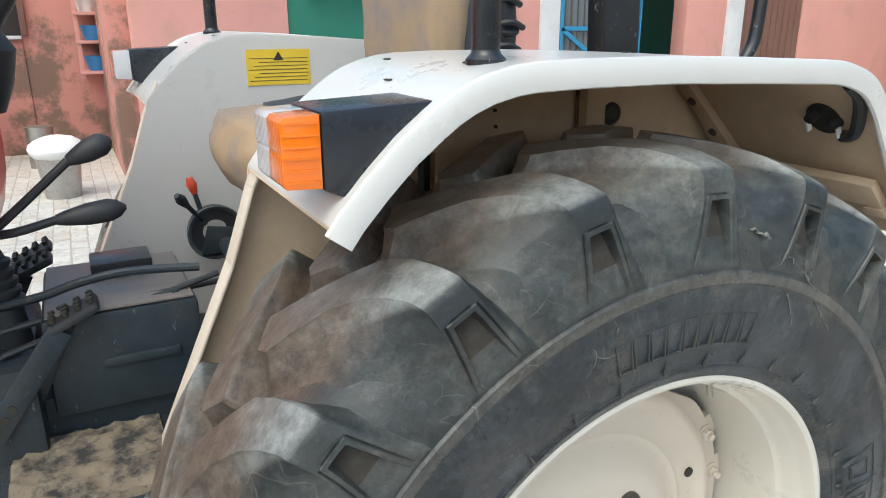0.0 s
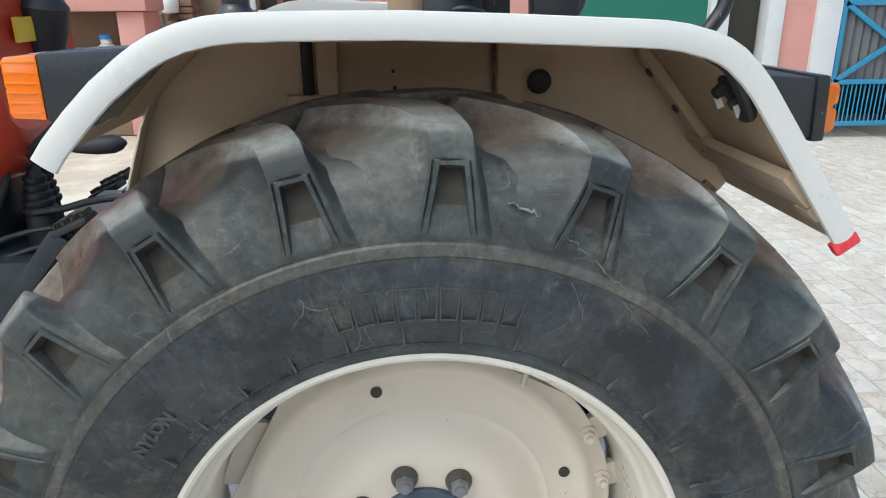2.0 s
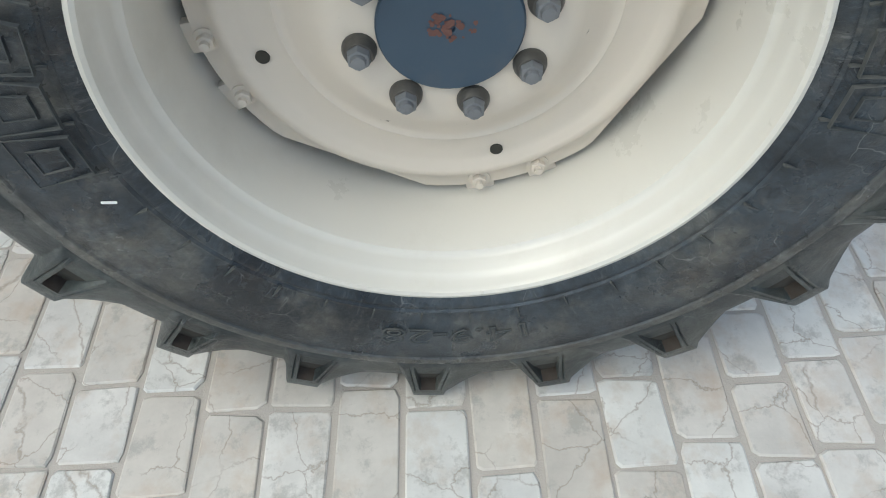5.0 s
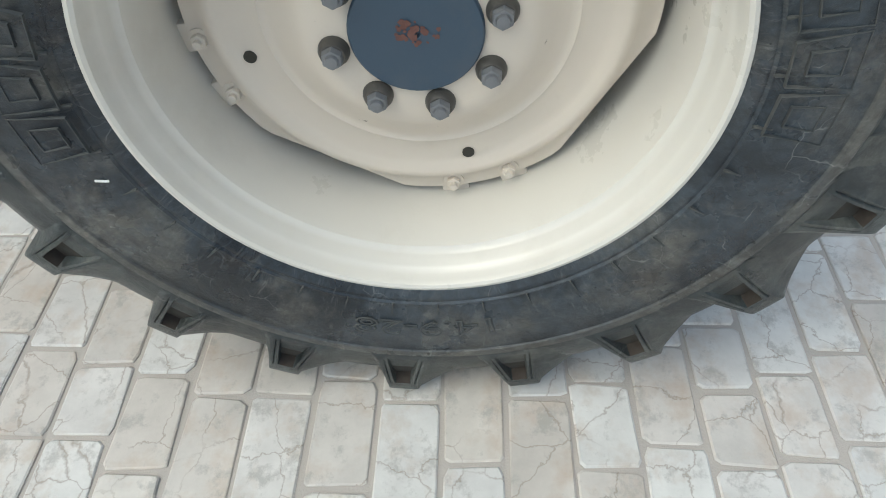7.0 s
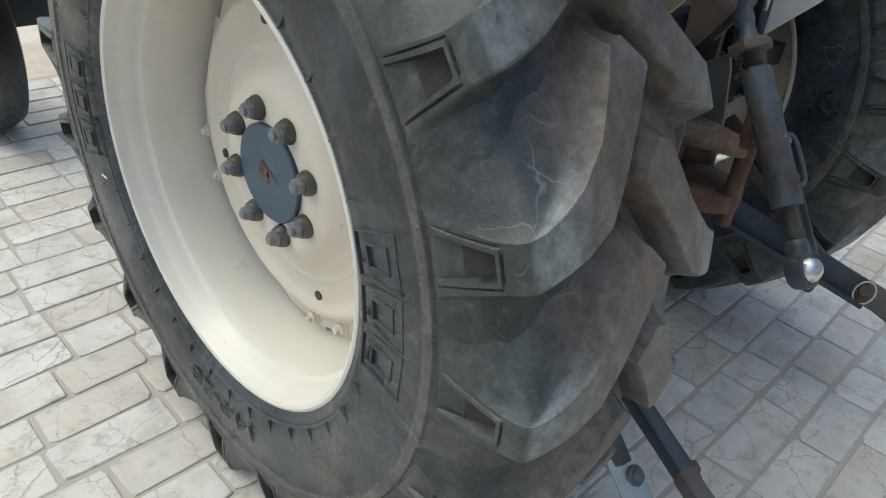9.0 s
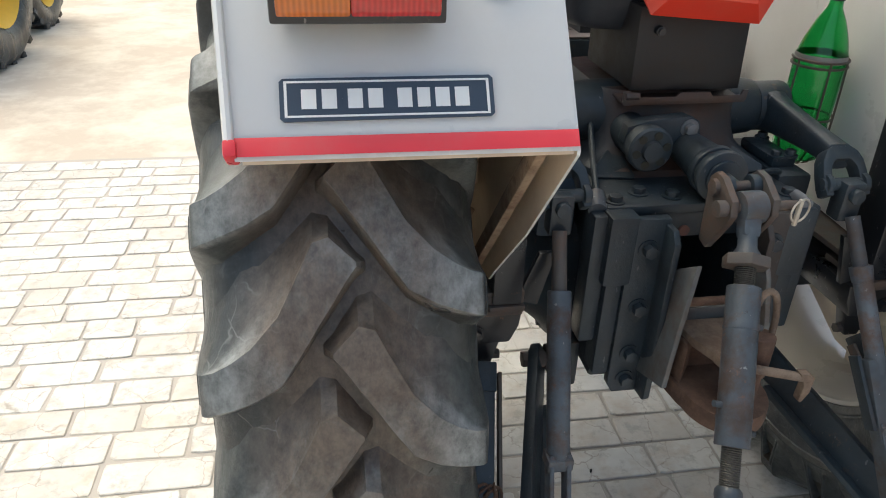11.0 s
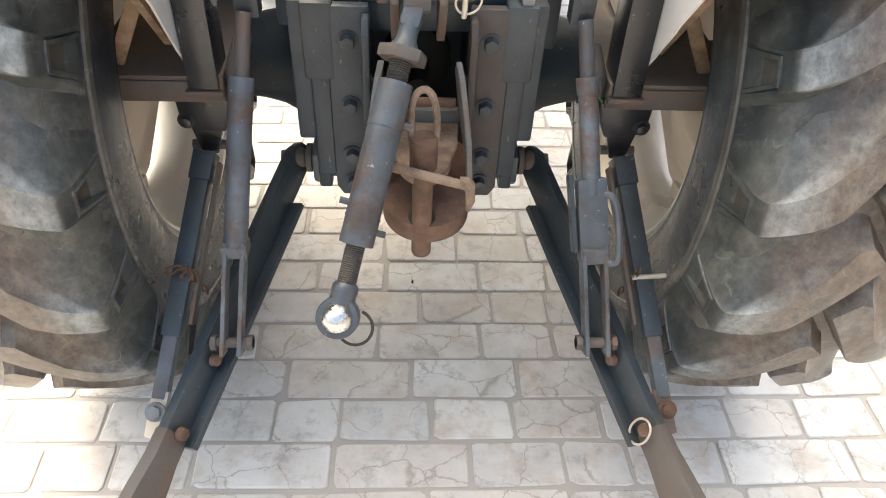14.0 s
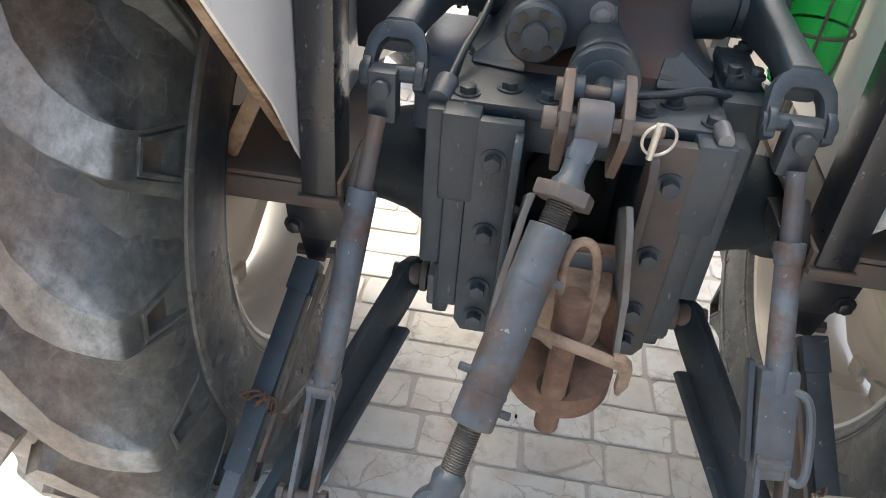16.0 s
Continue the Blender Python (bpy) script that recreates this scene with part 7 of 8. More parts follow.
for (x, y, z, r, h) in ((-0.20, 1.05, 0.95, 0.035, 0.15), (-0.19, 1.25, 0.85, 0.045, 0.18), (-0.21, 1.5, 0.9, 0.04, 0.2)):
    part("engine_canister", cyl(bmesh.new(), (x, y, z), (x, y, z + h), r, seg=20, bevel=0.006), M["iron"], eng)
for a, b, c in (((-0.16, 0.88, 1.20), (-0.20, 0.95, 1.10), (-0.2, 1.05, 1.02)), ((-0.13, 0.86, 1.20), (-0.17, 0.90, 1.10), (-0.16, 0.94, 1.00)), ((-0.10, 0.84, 1.22), (-0.13, 0.83, 1.14), (-0.14, 0.87, 1.06))):
    part("hose", tube(bmesh.new(), bend([a, b, c], 6), 0.010, 10), M["plastic"], eng)
part("steering_box", box(bmesh.new(), (-0.17, 0.87, 0.98), (0.05, 1.0, 1.20), 0.02), M["iron"], tractor)
bm = bmesh.new()
lathe(bm, [(0.775, 0.0), (0.775, 0.112), (0.79, 0.128), (0.85, 0.130), (0.854, 0.134), (0.864, 0.134), (0.868, 0.130), (0.95, 0.130), (0.954, 0.134), (0.964, 0.134), (0.97, 0.130), (1.18, 0.130), (1.20, 0.09), (1.24, 0.035), (1.24, 0.0)], (-0.455, 1.69, 0), 32, 'z')
flt = part("air_filter", bm, M["black"], tractor, "black cylindrical air filter beside the engine")
part("filter_clip", tube(bmesh.new(), bend([(-0.350, 1.600, 0.84), (-0.340, 1.595, 0.89), (-0.347, 1.597, 0.95), (-0.343, 1.595, 0.82)], 4), 0.004, 6), M["steel"], flt)
part("filter_pipe", tube(bmesh.new(), bend([(-0.38, 1.69, 0.98), (-0.28, 1.69, 0.98), (-0.18, 1.70, 1.02)], 5), 0.032, 14), M["plastic"], flt)
# front axle and wheels, low and far under the tractor
for sx in (-1, 1):
    fw = new("front_wheel")
    fw.parent = tractor
    pr = [(-0.07, 0.19), (-0.085, 0.22), (-0.085, 0.30), (-0.07, 0.345), (-0.03, 0.365), (0.03, 0.365), (0.07, 0.345), (0.085, 0.30), (0.085, 0.22), (0.07, 0.19)]
    part("tyre", lathe(bmesh.new(), pr, (sx * 0.66, 2.05, 0.365), 40), M["rubber"], fw)
    part("rim", lathe(bmesh.new(), [(-0.08, 0.20), (-0.06, 0.19), (-0.02, 0.17), (-0.02, 0.0)], (sx * 0.66, 2.05, 0.365), 32), M["cream"], fw)
part("front_axle", box(bmesh.new(), (-0.62, 1.99, 0.36), (0.62, 2.11, 0.47), 0.02), M["iron"], tractor)

# stickers on the inner face of the far mudguard
def on_side(y, z, off=0.0):
    return Vector((-xi(y) - 0.0045 - off, y, z))


for (y0, y1, z0, z1, mm, nm, lab) in ((0.095, 0.255, 1.364, 1.450, "yellow", "warning_sticker", "yellow warning sticker with small black print"), (0.035, 0.098, 1.235, 1.34, "yellow", "notice_sticker", "yellow notice sticker with fine print"),
                                      (-0.20, -0.10, 1.195, 1.36, "silver_label", "data_plate", "grey data plate")):
    bm = bmesh.new()
    slab(bm, [on_side(y0, z0), on_side(y1, z0), on_side(y1, z1), on_side(y0, z1)], (-0.0012, 0, 0))
    stk = part(nm, bm, M[mm], tractor, lab)
    n = 7
    for i in range(n):
        z = z0 + (z1 - z0) * (0.12 + 0.62 * i / (n - 1))
        bm = bmesh.new()
        slab(bm, [on_side(y0 + 0.006, z, 0.0014), on_side(y1 - 0.006 - 0.012 * (i % 3), z, 0.0014), on_side(y1 - 0.006 - 0.012 * (i % 3), z + 0.0015, 0.0014), on_side(y0 + 0.006, z + 0.0015, 0.0014)], (-0.0004, 0, 0))
        part("print_bar", bm, M["ink_and_shade"], stk)
    if nm == "warning_sticker":
        ym = (y0 + y1) / 2
        bm = bmesh.new()
        slab(bm, [on_side(ym - 0.013, z1 - 0.026, 0.0016), on_side(ym + 0.013, z1 - 0.026, 0.0016), on_side(ym, z1 - 0.005, 0.0016)], (-0.0004, 0, 0))
        part("warning_triangle", bm, M["ink_and_shade"], stk)
# wire cage for the bottle
BX, BY = 0.326, -0.018
cage = new("bottle_cage")
cage.parent = tractor
cage["label"] = "thin rusty wire bottle holder on the mudguard"
for z in (1.110, 1.005):
    bm = bmesh.new()
    tube(bm, [(BX + 0.052 * math.cos(a), BY + 0.052 * math.sin(a), z) for a in np.linspace(0, 2 * math.pi, 29)[:-1]], 0.0026, 8, True)
    part("wire_ring", bm, M["rust_dull"], cage)
bm = bmesh.new()
tube(bm, [(BX + 0.052 * math.cos(a), BY + 0.052 * math.sin(a), 1.122) for a in np.linspace(2.6, 6.0, 18)], 0.0026, 8)
part("wire_ring", bm, M["rust_dull"], cage)
for a in (3.3, 4.5, 5.3):
    bm = bmesh.new()
    tube(bm, bend([(BX + 0.052 * math.cos(a), BY + 0.052 * math.sin(a), 1.122), (BX + 0.054 * math.cos(a), BY + 0.054 * math.sin(a), 1.05), (BX + 0.052 * math.cos(a), BY + 0.052 * math.sin(a), 0.96), (BX + 0.03 * math.cos(a), BY + 0.03 * math.sin(a), 0.909), (BX, BY, 0.907)], 4), 0.0024, 6)
    part("wire_upright", bm, M["rust_dull"], cage)
bm = bmesh.new()
tube(bm, [(BX + 0.04, BY + 0.01, 1.11), (0.3955, BY + 0.02, 1.11)], 0.004, 8)
part("wire_stay", bm, M["rust_dull"], cage)
# the bottle
bottle = tagged(new("bottle"), "green plastic soft-drink bottle standing in a wire holder", "bottle")
bp = [(0.912, 0.0), (0.912, 0.0336), (0.918, 0.0448), (0.935, 0.0487), (0.97, 0.0487), (0.995, 0.0465), (1.02, 0.0487), (1.1, 0.0493), (1.128, 0.0487), (1.16, 0.0403), (1.195, 0.0269), (1.218, 0.0145), (1.228, 0.0128), (1.236, 0.0128)]
inner = [(z, max(0, r - 0.0012)) for z, r in reversed(bp[1:])] + [(0.9135, 0.0)]
part("bottle_body", lathe(bmesh.new(), bp + inner, (BX, BY, 0), 32, 'z'), M["pet"], bottle)
part("cap", lathe(bmesh.new(), [(1.232, 0.0148), (1.252, 0.0145), (1.254, 0.012), (1.254, 0.0)], (BX, BY, 0), 28, 'z'), M["plastic"], bottle, "dark screw cap")
part("label_band", lathe(bmesh.new(), [(1.118, 0.0494), (1.132, 0.0488)], (BX, BY, 0), 32, 'z'), M["grey_box"], bottle, "pale torn label band")

# ---- the yard: buildings and things beyond ----
FX = 6.1   # face of the pink building


def block(name, lo, hi, mat, label="", category="", kind="structure", bevel=0.01):
    o = part(name, box(bmesh.new(), lo, hi, bevel), mat)
    return tagged(o, label, category, kind=kind)


# wall bays along y (south to north), each with its own finish
block("wall_1", (FX, -12.0, -0.02), (FX + 0.25, -9.3, 3.4), M["pink"], "pink plastered yard wall", "wall")
block("wall_2", (FX, -7.7, -0.02), (FX + 0.25, -6.95, 3.4), M["pink"], "pink plastered wall between gates", "wall")
block("pilaster_1", (FX - 0.05, -8.0, -0.02), (FX + 0.25, -7.7, 3.4), M["limewash"], "white limewashed pilaster", "pilaster")
block("pilaster_2", (FX - 0.05, -4.82, -0.02), (FX + 0.25, -4.55, 3.4), M["limewash"], "white limewashed pilaster", "pilaster")
block("wall_3", (FX, -4.55, -0.02), (FX + 0.25, -4.18, 3.4), M["pink"], "pink plastered wall strip", "wall")
block("pilaster_3", (FX - 0.05, -4.18, -0.02), (FX + 0.25, -4.0, 3.4), M["limewash"], "white limewashed pilaster", "pilaster")
block("pilaster_4", (FX - 0.05, -3.58, -0.02), (FX + 0.25, -3.36, 3.4), M["limewash"], "white limewashed door surround", "pilaster")
block("wall_4", (FX + 0.02, -3.36, -0.02), (FX + 0.25, -1.45, 3.4), M["green_wall"], "green painted wall", "wall")
block("wall_5", (FX, -1.45, -0.02), (FX + 0.25, 0.05, 3.4), M["pink"], "pink plastered wall", "wall")
block("lintel_1", (FX, -9.3, 2.4), (FX + 0.25, -8.0, 3.4), M["pink"], "pink wall over the shutter", "wall")
block("lintel_2", (FX, -6.95, 2.5), (FX + 0.25, -4.82, 3.4), M["pink"], "pink wall over the gate", "wall")
block("lintel_3", (FX, -4.0, 2.2), (FX + 0.25, -3.58, 3.4), M["pink"], "pink wall over the doorway", "wall")
# rooms behind the openings; the doorway's inner shade is in its wall colour
block("room_wall_1", (FX + 1.6, -9.2, 0.0), (FX + 1.7, -3.0, 3.0), M["green_wall"], "green interior wall seen through the gate", "wall")
block("room_wall_2", (FX + 0.9, -4.1, 0.0), (FX + 1.0, -3.4, 2.4), M["room_shade"], "doorway interior wall with the room's shade put into its colour", "wall")
block("roof", (FX - 0.1, -12.0, 3.4), (FX + 1.8, 0.1, 3.55), M["limewash"], "flat concrete roof slab", "roof")

shelf = tagged(new("wall_shelf"), "dark shelf with small tins on the green wall", "shelf")
part("board", box(bmesh.new(), (FX - 0.16, -3.0, 1.93), (FX + 0.02, -1.6, 1.96), 0.004), M["green_box"], shelf)
for k in range(3):
    part("bracket", box(bmesh.new(), (FX - 0.12, -2.9 + 0.6 * k, 1.78), (FX + 0.02, -2.87 + 0.6 * k, 1.93), 0.004), M["green_box"], shelf)
for k in range(7):
    tin = part("tin", cyl(bmesh.new(), (FX - 0.07, -2.75 + 0.15 * k, 1.96), (FX - 0.07, -2.75 + 0.15 * k, 2.04 + 0.02 * (k % 3)), 0.045, seg=14, bevel=0.004), M["plastic"])
    tagged(tin, "small dark tin standing on the wall shelf", "tin", "tins on the shelf")
can = part("red_can", box(bmesh.new(), (FX + 0.5, -6.62, 0.86), (FX + 0.75, -6.40, 1.55), 0.03), M["red"])
tagged(can, "red metal can on a bench behind the gate", "can")
tagged(part("bench", box(bmesh.new(), (FX + 0.4, -6.9, 0.0), (FX + 1.0, -6.2, 0.858), 0.01), M["brown"]), "brown wooden bench in the room", "bench")

# blue sheet-metal gate
gate = tagged(new("metal_gate"), "blue steel framed gate with grey corrugated sheet", "gate")
gy0, gy1 = -6.10, -4.86
for a, b in (((gy0, 0.12), (gy0, 2.45)), ((gy1, 0.12), (gy1, 2.45)), ((gy0, 0.16), (gy1, 0.16)), ((gy0, 0.62), (gy1, 0.62)), ((gy0, 2.42), (gy1, 2.42)), ((gy0, 0.62), (gy1, 1.45)), ((gy0, 1.45), (gy1, 0.62)), ((gy0, 1.45), (gy1, 1.45)), ((gy0, 1.45), (gy1, 2.42))):
    bm = bmesh.new()
    bar(bm, (FX - 0.02, *a), (FX - 0.02, *b), 0.055, 0.035, side=(1, 0, 0), bevel=0.004)
    part("gate_frame", bm, M["blue"], gate)
bm = bmesh.new()
n = 60
ys = np.linspace(gy0, gy1, n)
col = []
for i, yy in enumerate(ys):
    x = FX + 0.02 + 0.016 * math.sin(i * 1.3)
    col.append((bm.verts.new((x, yy, 0.62)), bm.verts.new((x, yy, 2.42))))
for a, b in zip(col, col[1:]):
    bm.faces.new((a[0], b[0], b[1], a[1]))
part("corrugated_sheet", bm, M["corrugated"], gate)
for i in range(24):
    yy = gy0 + 0.03 + (gy1 - gy0 - 0.06) * i / 23
    bm = bmesh.new()
    cyl(bm, (FX - 0.02, yy, 0.16), (FX - 0.02, yy, 0.62), 0.008, seg=8)
    part("gate_bar", bm, M["blue"], gate)
# open leaf of the same gate further along
leaf = tagged(new("gate_leaf"), "blue barred inner leaf standing against the gate", "gate")
for i in range(12):
    yy = -5.62 - 0.042 * i
    bm = bmesh.new()
    cyl(bm, (FX - 0.075, yy, 0.15), (FX - 0.075, yy, 2.3), 0.010, seg=8)
    part("gate_bar", bm, M["blue"], leaf)
bm = bmesh.new()
bar(bm, (FX - 0.075, -5.60, 0.15), (FX - 0.075, -6.10, 0.15), 0.05, 0.03, side=(0, 0, 1), bevel=0.003)
part("gate_rail", bm, M["blue"], leaf)
# brown shutter of vertical slats
sh = tagged(new("shutter"), "brown painted slatted shutter door", "shutter")
for i in range(10):
    bm = bmesh.new()
    box(bm, (FX + 0.02, -9.3 + 0.13 * i + 0.004, 0.02), (FX + 0.06, -9.3 + 0.13 * (i + 1) - 0.004, 2.4), 0.008)
    part("slat", bm, M["brown"], sh)
# added black panel across the doorway; its colour stands for the shade inside
dr = tagged(new("door"), "black panel across the doorway, in place of the shade inside", "door")
bm = bmesh.new()
box(bm, (FX + 0.14, -3.99, 0.0), (FX + 0.19, -3.60, 2.2), 0.006)
part("door_panel", bm, M["ink_and_shade"], dr)

# older wall further back on the far side
BXX = 8.6
block("wall_6", (BXX, 0.05, -0.02), (BXX + 0.3, 1.05, 3.2), M["pink_worn"], "stained pink plaster wall with bare patches", "wall")
block("wall_14", (BXX - 0.02, 1.05, -0.02), (BXX + 0.3, 1.75, 1.35), M["pink_worn"], "stained pink wall under the opening", "wall")
block("window_sill", (BXX - 0.10, 1.05, 1.352), (BXX + 0.3, 1.75, 1.39), M["limewash"], "pale worn sill of the dark opening", "sill")
# back wall coloured dark to give the shade within the opening
block("wall_7", (BXX + 0.15, 1.05, 1.392), (BXX + 0.3, 1.75, 2.8), M["room_shade"], "wall inside the opening, its shade put into the colour", "wall")
block("wall_8", (BXX, 1.75, -0.02), (BXX + 0.3, 2.55, 3.0), M["mud_wall"], "brown mud plastered wall", "wall")
block("wall_9", (BXX, 2.55, -0.02), (BXX + 0.3, 9.0, 3.0), M["peeled"], "peeling limewashed wall", "wall")
block("wall_10", (FX + 0.25, 0.0, -0.02), (BXX, 0.05 + 0.2, 3.2), M["pink_worn"], "return of the pink wall", "wall")
block("wall_11", (BXX - 0.9, 1.6, -0.02), (BXX - 0.7, 5.2, 0.95), M["mud_wall"], "low brown mud wall", "wall")
# brick pillars
for y in (2.55, 3.25):
    p = tagged(new("brick_pillar"), "weathered brick pillar with worn plaster", "pillar", "pillars of the old wall")
    rg = random.Random(int(y * 10))
    for c in range(22):
        for h in (0, 1):
            bm = bmesh.new()
            o = rg.uniform(-0.008, 0.008)
            if c % 2:
                box(bm, (BXX - 0.32 + o, y + h * 0.18, 0.0 + c * 0.085), (BXX - 0.02 + o, y + h * 0.18 + 0.17, c * 0.085 + 0.075), 0.006)
            else:
                box(bm, (BXX - 0.32 + o + h * 0.155, y, c * 0.085), (BXX - 0.32 + o + h * 0.155 + 0.145, y + 0.35, c * 0.085 + 0.075), 0.006)
            part("brick", bm, M["brick"], p)
# green box on the wall, door frame
gbx = tagged(new("meter_box"), "green metal box fixed to the low wall", "box")
part("case", box(bmesh.new(), (BXX - 1.02, 2.02, 0.70), (BXX - 0.905, 2.52, 1.16), 0.012), M["green_box"], gbx)
for i in range(5):
    part("rivet", cyl(bmesh.new(), (BXX - 1.02, 2.06 + 0.105 * i, 1.13), (BXX - 1.028, 2.06 + 0.105 * i, 1.13), 0.010, seg=8), M["white_plastic"], gbx)
part("latch", box(bmesh.new(), (BXX - 1.05, 2.22, 0.66), (BXX - 1.0, 2.34, 0.70), 0.004), M["steel"], gbx)
fr = tagged(new("door_frame"), "timber door frame with a pale edge", "door frame")
for y in (0.98, 1.42, 1.78):
    part("jamb", box(bmesh.new(), (BXX - 0.06, y, 1.393), (BXX + 0.0, y + 0.07, 2.4), 0.006), M["limewash"] if y > 1.5 else M["brown"], fr)
# pink masonry counter with an arched recess
ct = tagged(new("masonry_counter"), "pink plastered masonry counter with an open niche", "counter")
part("top_slab", box(bmesh.new(), (BXX - 1.62, 2.72, 1.40), (BXX - 0.92, 4.87, 1.62), 0.02), M["pink"], ct)
part("pier", box(bmesh.new(), (BXX - 1.55, 2.78, 0.0), (BXX - 0.95, 3.08, 1.398), 0.02), M["pink"], ct)
part("pier", box(bmesh.new(), (BXX - 1.55, 4.52, 0.0), (BXX - 0.95, 4.80, 1.398), 0.02), M["pink"], ct)
part("back", box(bmesh.new(), (BXX - 1.02, 3.082, 0.0), (BXX - 0.96, 4.518, 1.398), 0.01), M["mud_wall"], ct)
part("niche_base", box(bmesh.new(), (BXX - 1.52, 3.082, 0.0), (BXX - 1.022, 4.518, 0.86), 0.01), M["mud_wall"], ct)
# shelf rack and pails
rack = tagged(new("wall_rack"), "pink painted open wall rack", "rack")
for y in (0.10, 0.44):
    part("upright", box(bmesh.new(), (BXX - 0.38, y, 0.9), (BXX - 0.33, y + 0.05, 2.3), 0.006), M["pink"], rack)
for z in (0.95, 1.30, 1.62, 1.95):
    part("shelf", box(bmesh.new(), (BXX - 0.40, 0.10, z), (BXX - 0.02, 0.49, z + 0.035), 0.006), M["pink"], rack)
for y, z, mm, nm, lab in ((0.29, 0.985, "blue_plastic", "basin", "blue plastic basin on the rack"), (0.29, 1.335, "blue_plastic", "jug", "blue plastic jug on the rack"), (0.32, 1.655, "white_plastic", "cloth_bundle", "pale cloth bundle on the rack")):
    o = part(nm, lathe(bmesh.new(), [(z, 0.0), (z, 0.10), (z + 0.16, 0.14), (z + 0.17, 0.145), (z + 0.165, 0.13), (z + 0.02, 0.09), (z + 0.02, 0.0)], (BXX - 0.20, y, 0), 20, 'z'), M[mm])
    tagged(o, lab, nm.replace("_", " "))
pail = tagged(new("pail"), "steel pail covered with a white sheet", "pail")
part("pail_body", lathe(bmesh.new(), [(0.0, 0.0), (0.0, 0.15), (0.38, 0.19), (0.385, 0.20), (0.37, 0.18), (0.03, 0.14), (0.03, 0.0)], (5.9, 0.82, 0.0), 24, 'z'), M["steel"], pail)
bm = bmesh.new()
bmesh.ops.create_uvsphere(bm, u_segments=20, v_segments=10, radius=0.24)
for v in bm.verts:
    v.co.z = v.co.z * 0.5 + 0.02 * noise.noise(v.co * 12)
    v.co += Vector((5.9, 0.82, 0.44))
part("sheet", bm, M["white_plastic"], pail, "crumpled white plastic sheet")
tagged(part("drum", lathe(bmesh.new(), [(0.0, 0.0), (0.0, 0.14), (0.45, 0.14), (0.45, 0.0)], (7.6, 1.0, 0.0), 20, 'z'), M["steel"]), "small grey metal drum by the wall", "drum")
bag = part("hanging_bag", lathe(bmesh.new(), [(1.35, 0.0), (1.37, 0.10), (1.50, 0.12), (1.62, 0.06), (1.72, 0.01)], (BXX - 0.40, 2.80, 0), 14, 'z'), M["white_plastic"])
tagged(bag, "white plastic bag hung on a pillar", "bag")
jug = part("water_jug", lathe(bmesh.new(), [(0.86, 0.0), (0.86, 0.10), (1.0, 0.11), (1.04, 0.06), (1.05, 0.065), (1.09, 0.065), (1.09, 0.0)], (BXX - 1.30, 3.32, 0.0), 16, 'z'), M["white_plastic"])
tagged(jug, "white water jug with blue cap in the niche", "jug")
part("cap", lathe(bmesh.new(), [(1.091, 0.0), (1.091, 0.075), (1.14, 0.070), (1.145, 0.0)], (BXX - 1.30, 3.32, 0.0), 16, 'z'), M["blue_plastic"], jug, "blue plastic cap")
# closing walls round the yard
block("wall_12", (-14.0, -12.2, -0.02), (FX + 0.3, -12.0, 2.6), M["mud_wall"], "plain yard wall", "wall")
block("wall_13", (-14.2, -12.2, -0.02), (-14.0, 40.0, 2.6), M["mud_wall"], "plain yard wall", "wall")

# a second tractor parked across the yard
t2 = tagged(new("parked_tractor"), "green tractor with yellow wheels parked on the sand", "tractor")
for cx, cy, r, w, cr in ((-3.12, 4.55, 0.66, 0.36, 0.40), (-3.20, 5.9, 0.42, 0.22, 0.25), (-4.7, 4.55, 0.66, 0.36, 0.40), (-4.75, 5.9, 0.42, 0.22, 0.25)):
    wv = new("wheel")
    wv.parent = t2
    h = w / 2
    part("tyre", lathe(bmesh.new(), [(-h * 0.8, cr), (-h, cr + 0.06), (-h * 0.95, r * 0.9), (-h * 0.7, r), (h * 0.7, r), (h * 0.95, r * 0.9), (h, cr + 0.06), (h * 0.8, cr)], (cx, cy, r - 0.012), 42), M["rubber"], wv)
    part("rim", lathe(bmesh.new(), [(-h * 0.85, cr), (-h * 0.6, cr * 0.93), (0, cr * 0.8), (0, 0.0)], (cx, cy, r - 0.012), 32), M["yellow_rim"], wv)
    part("rim", lathe(bmesh.new(), [(h * 0.85, cr), (h * 0.6, cr * 0.93), (0.002, cr * 0.8), (0.002, 0.0)], (cx, cy, r - 0.012), 32), M["yellow_rim"], wv)
    for k in range(20):
        a = 2 * math.pi * k / 20
        bm = bmesh.new()
        q = Vector((cx, cy + r * math.sin(a), r - 0.012 + r * math.cos(a)))
        box(bm, (-h * 0.85, -0.025, -0.02), (h * 0.85, 0.025, 0.03), 0.004, Matrix.Translation(q) @ Matrix.Rotation(-a, 4, 'X') @ Matrix.Rotation(radians(18), 4, 'Z'))
        part("tread_lug", bm, M["rubber"], wv)
part("body", box(bmesh.new(), (-4.25, 4.3, 0.55), (-3.65, 6.6, 1.35), 0.08), M["green_paint"], t2)
part("axle", box(bmesh.new(), (-4.6, 4.47, 0.55), (-3.2, 4.63, 0.72), 0.02), M["iron"], t2)
part("front_axle", box(bmesh.new(), (-4.7, 5.84, 0.33), (-3.25, 5.96, 0.45), 0.02), M["iron"], t2)

# ---- paving, last ----
bm = bmesh.new()
bmesh.ops.create_grid(bm, x_segments=8, y_segments=8, size=60)
for v in bm.verts:
    v.co.z = -0.012
ground = tagged(part("ground", bm, M["sand"]), "pale sandy earth yard beyond the paving", "ground", kind="structure")
bm = bmesh.new()
box(bm, (-6.0, -5.6, -0.06), (9.0, 2.46, -0.004))
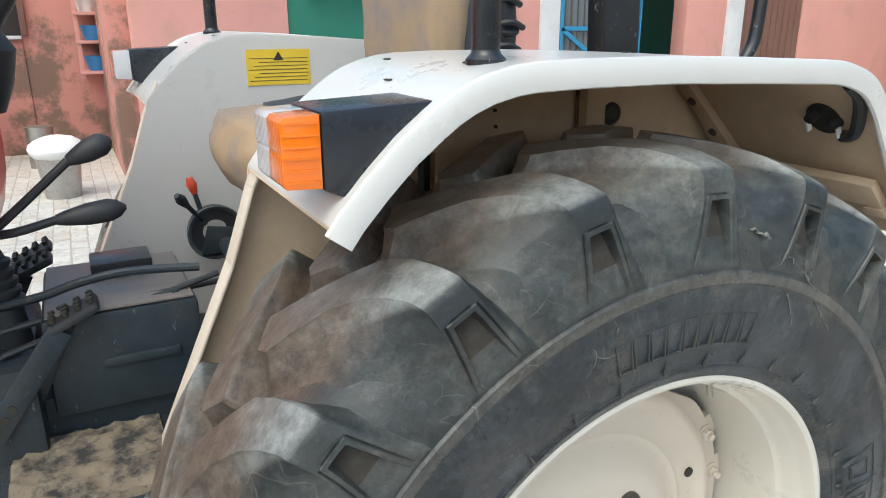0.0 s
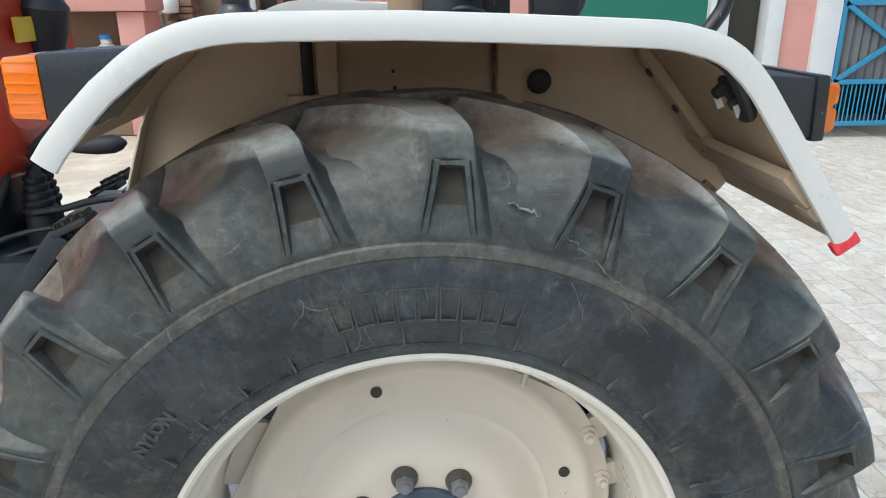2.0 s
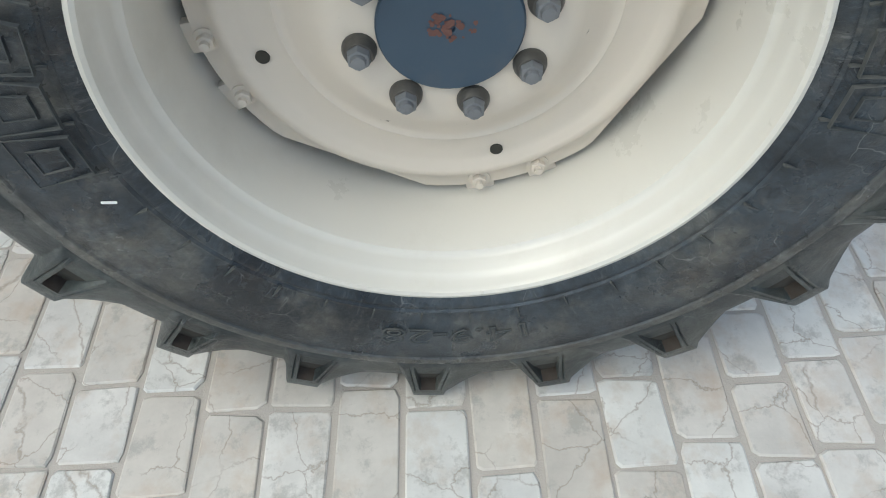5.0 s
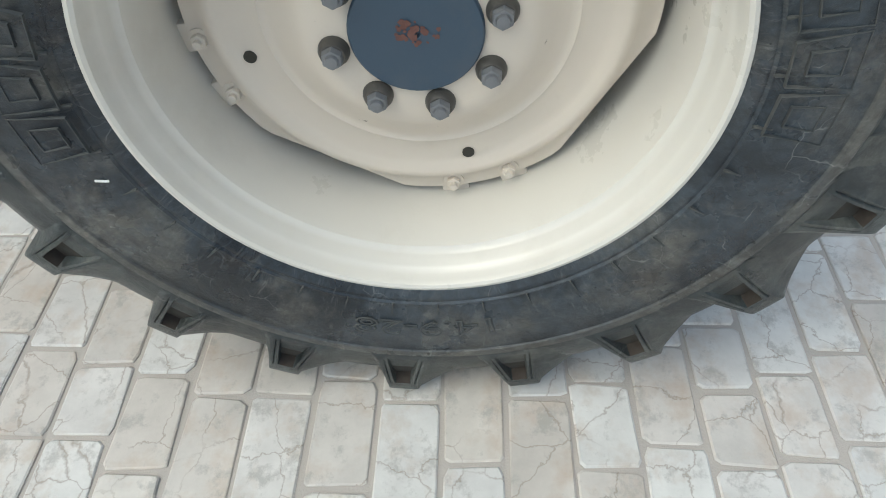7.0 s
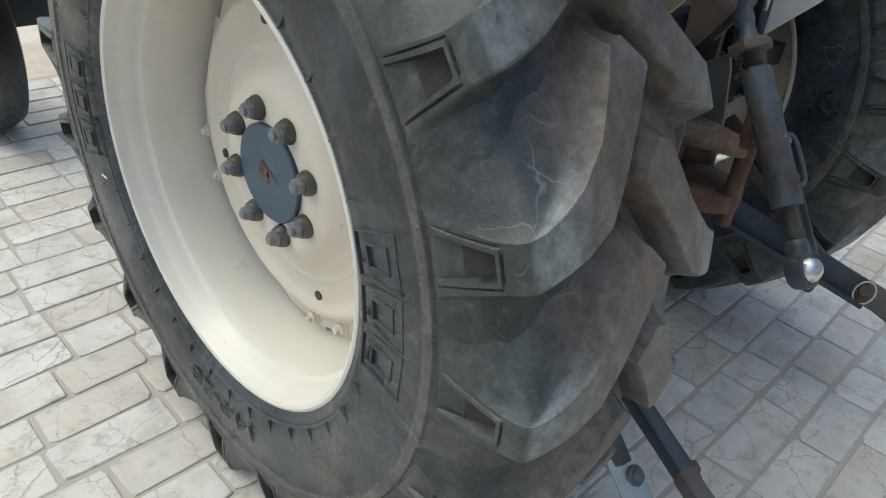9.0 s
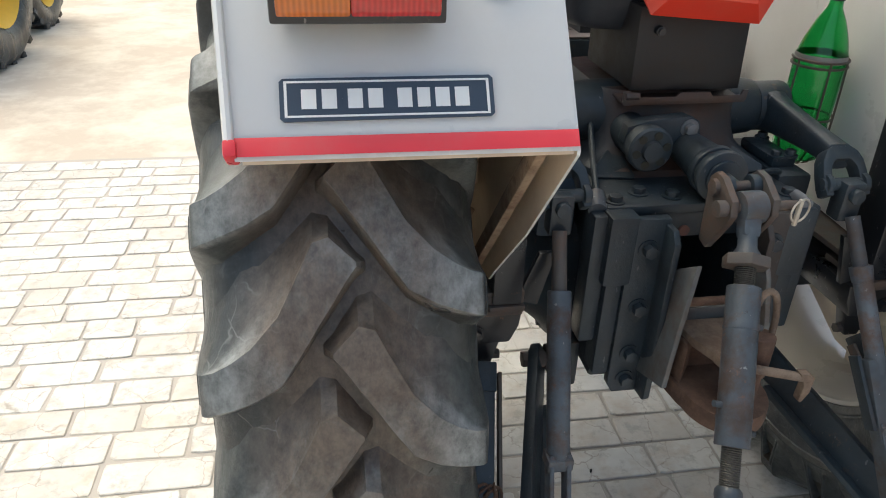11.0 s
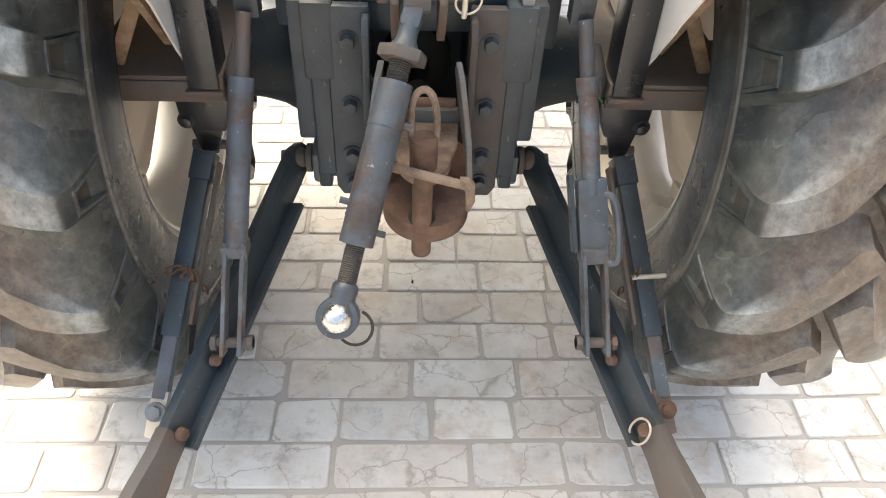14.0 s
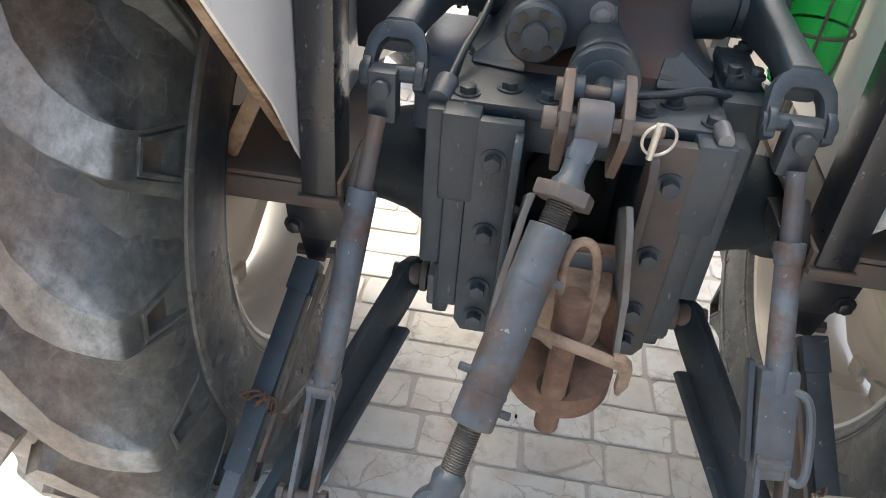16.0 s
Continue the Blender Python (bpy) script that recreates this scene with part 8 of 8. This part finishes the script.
paving = tagged(part("pavement", bm, M["mortar"]), "paving of pale marble offcuts in sandy joints", "pavement", kind="structure")


def tile_verts(x0, x1, y0, y1, rng):
    """A tile with uneven edges and broken corners: foot, shoulder and top ring of eight points."""
    j = lambda: rng.uniform(-0.0038, 0.0038)
    z = rng.uniform(-0.0012, 0.0012)
    t = rng.uniform(-0.0012, 0.0012)
    cx, cy = (x0 + x1) / 2, (y0 + y1) / 2
    corners = [(x0 + j(), y0 + j()), (x1 + j(), y0 + j()), (x1 + j(), y1 + j()), (x0 + j(), y1 + j())]
    base = []
    for k, (x, y) in enumerate(corners):
        a, b = rng.choice((0.004, 0.006, 0.008, 0.011, 0.018)), rng.choice((0.004, 0.006, 0.008, 0.010, 0.014))
        sx, sy = (1 if x < cx else -1), (1 if y < cy else -1)
        pair = [(x, y + sy * b), (x + sx * a, y)]
        base += pair if k in (0, 2) else pair[::-1]
    v = [(x, y, -0.008) for x, y in base] + [(x, y, z - 0.002) for x, y in base]
    v += [(cx + (x - cx) * (1 - 0.006 / (x1 - x0)), cy + (y - cy) * (1 - 0.006 / (y1 - y0)), z + (t if x < cx else -t)) for x, y in base]
    return v


TILE_FACES = [(r * 8 + k, r * 8 + (k + 1) % 8, r * 8 + 8 + (k + 1) % 8, r * 8 + 8 + k) for r in (0, 1) for k in range(8)] + [tuple(range(16, 24))]
rng = random.Random(11)
fv, ff = [], []
PITCH = 0.117
row = 0
y = -0.498 - PITCH * 43
count = 0
while y < 2.42:
    x = -5.9 + rng.uniform(0, 0.3)
    while x < 8.9:
        w = rng.choice((0.30, 0.26, 0.21, 0.15, 0.17, 0.24, 0.19))
        g = 0.0050
        v = tile_verts(x + g, x + w - g, y + g, y + PITCH - g, rng)
        cx, cy = x + w / 2, y + PITCH / 2
        near = (-1.12 < cx < -0.55 and -0.75 < cy < 0.95) or (-0.55 <= cx < 0.62 and -1.0 < cy < 0.35)
        if near and count < 300:
            me = bpy.data.meshes.new("tile")
            me.from_pydata([(a - cx, b - cy, c) for a, b, c in v], [], TILE_FACES)
            me.materials.append(M["tile"])
            o = new("tile", me)
            o.location = (cx, cy, 0)
            o.parent = paving
            count += 1
        else:
            n = len(fv)
            fv += v
            ff += [tuple(i + n for i in f) for f in TILE_FACES]
        x += w
    y += PITCH
me = bpy.data.meshes.new("tile_field")
me.from_pydata(fv, [], ff)
me.materials.append(M["tile_field"])
field = new("tile_field", me)
field.parent = paving
tagged(field, "pale marble offcut tiles laid in courses", kind="stuff")
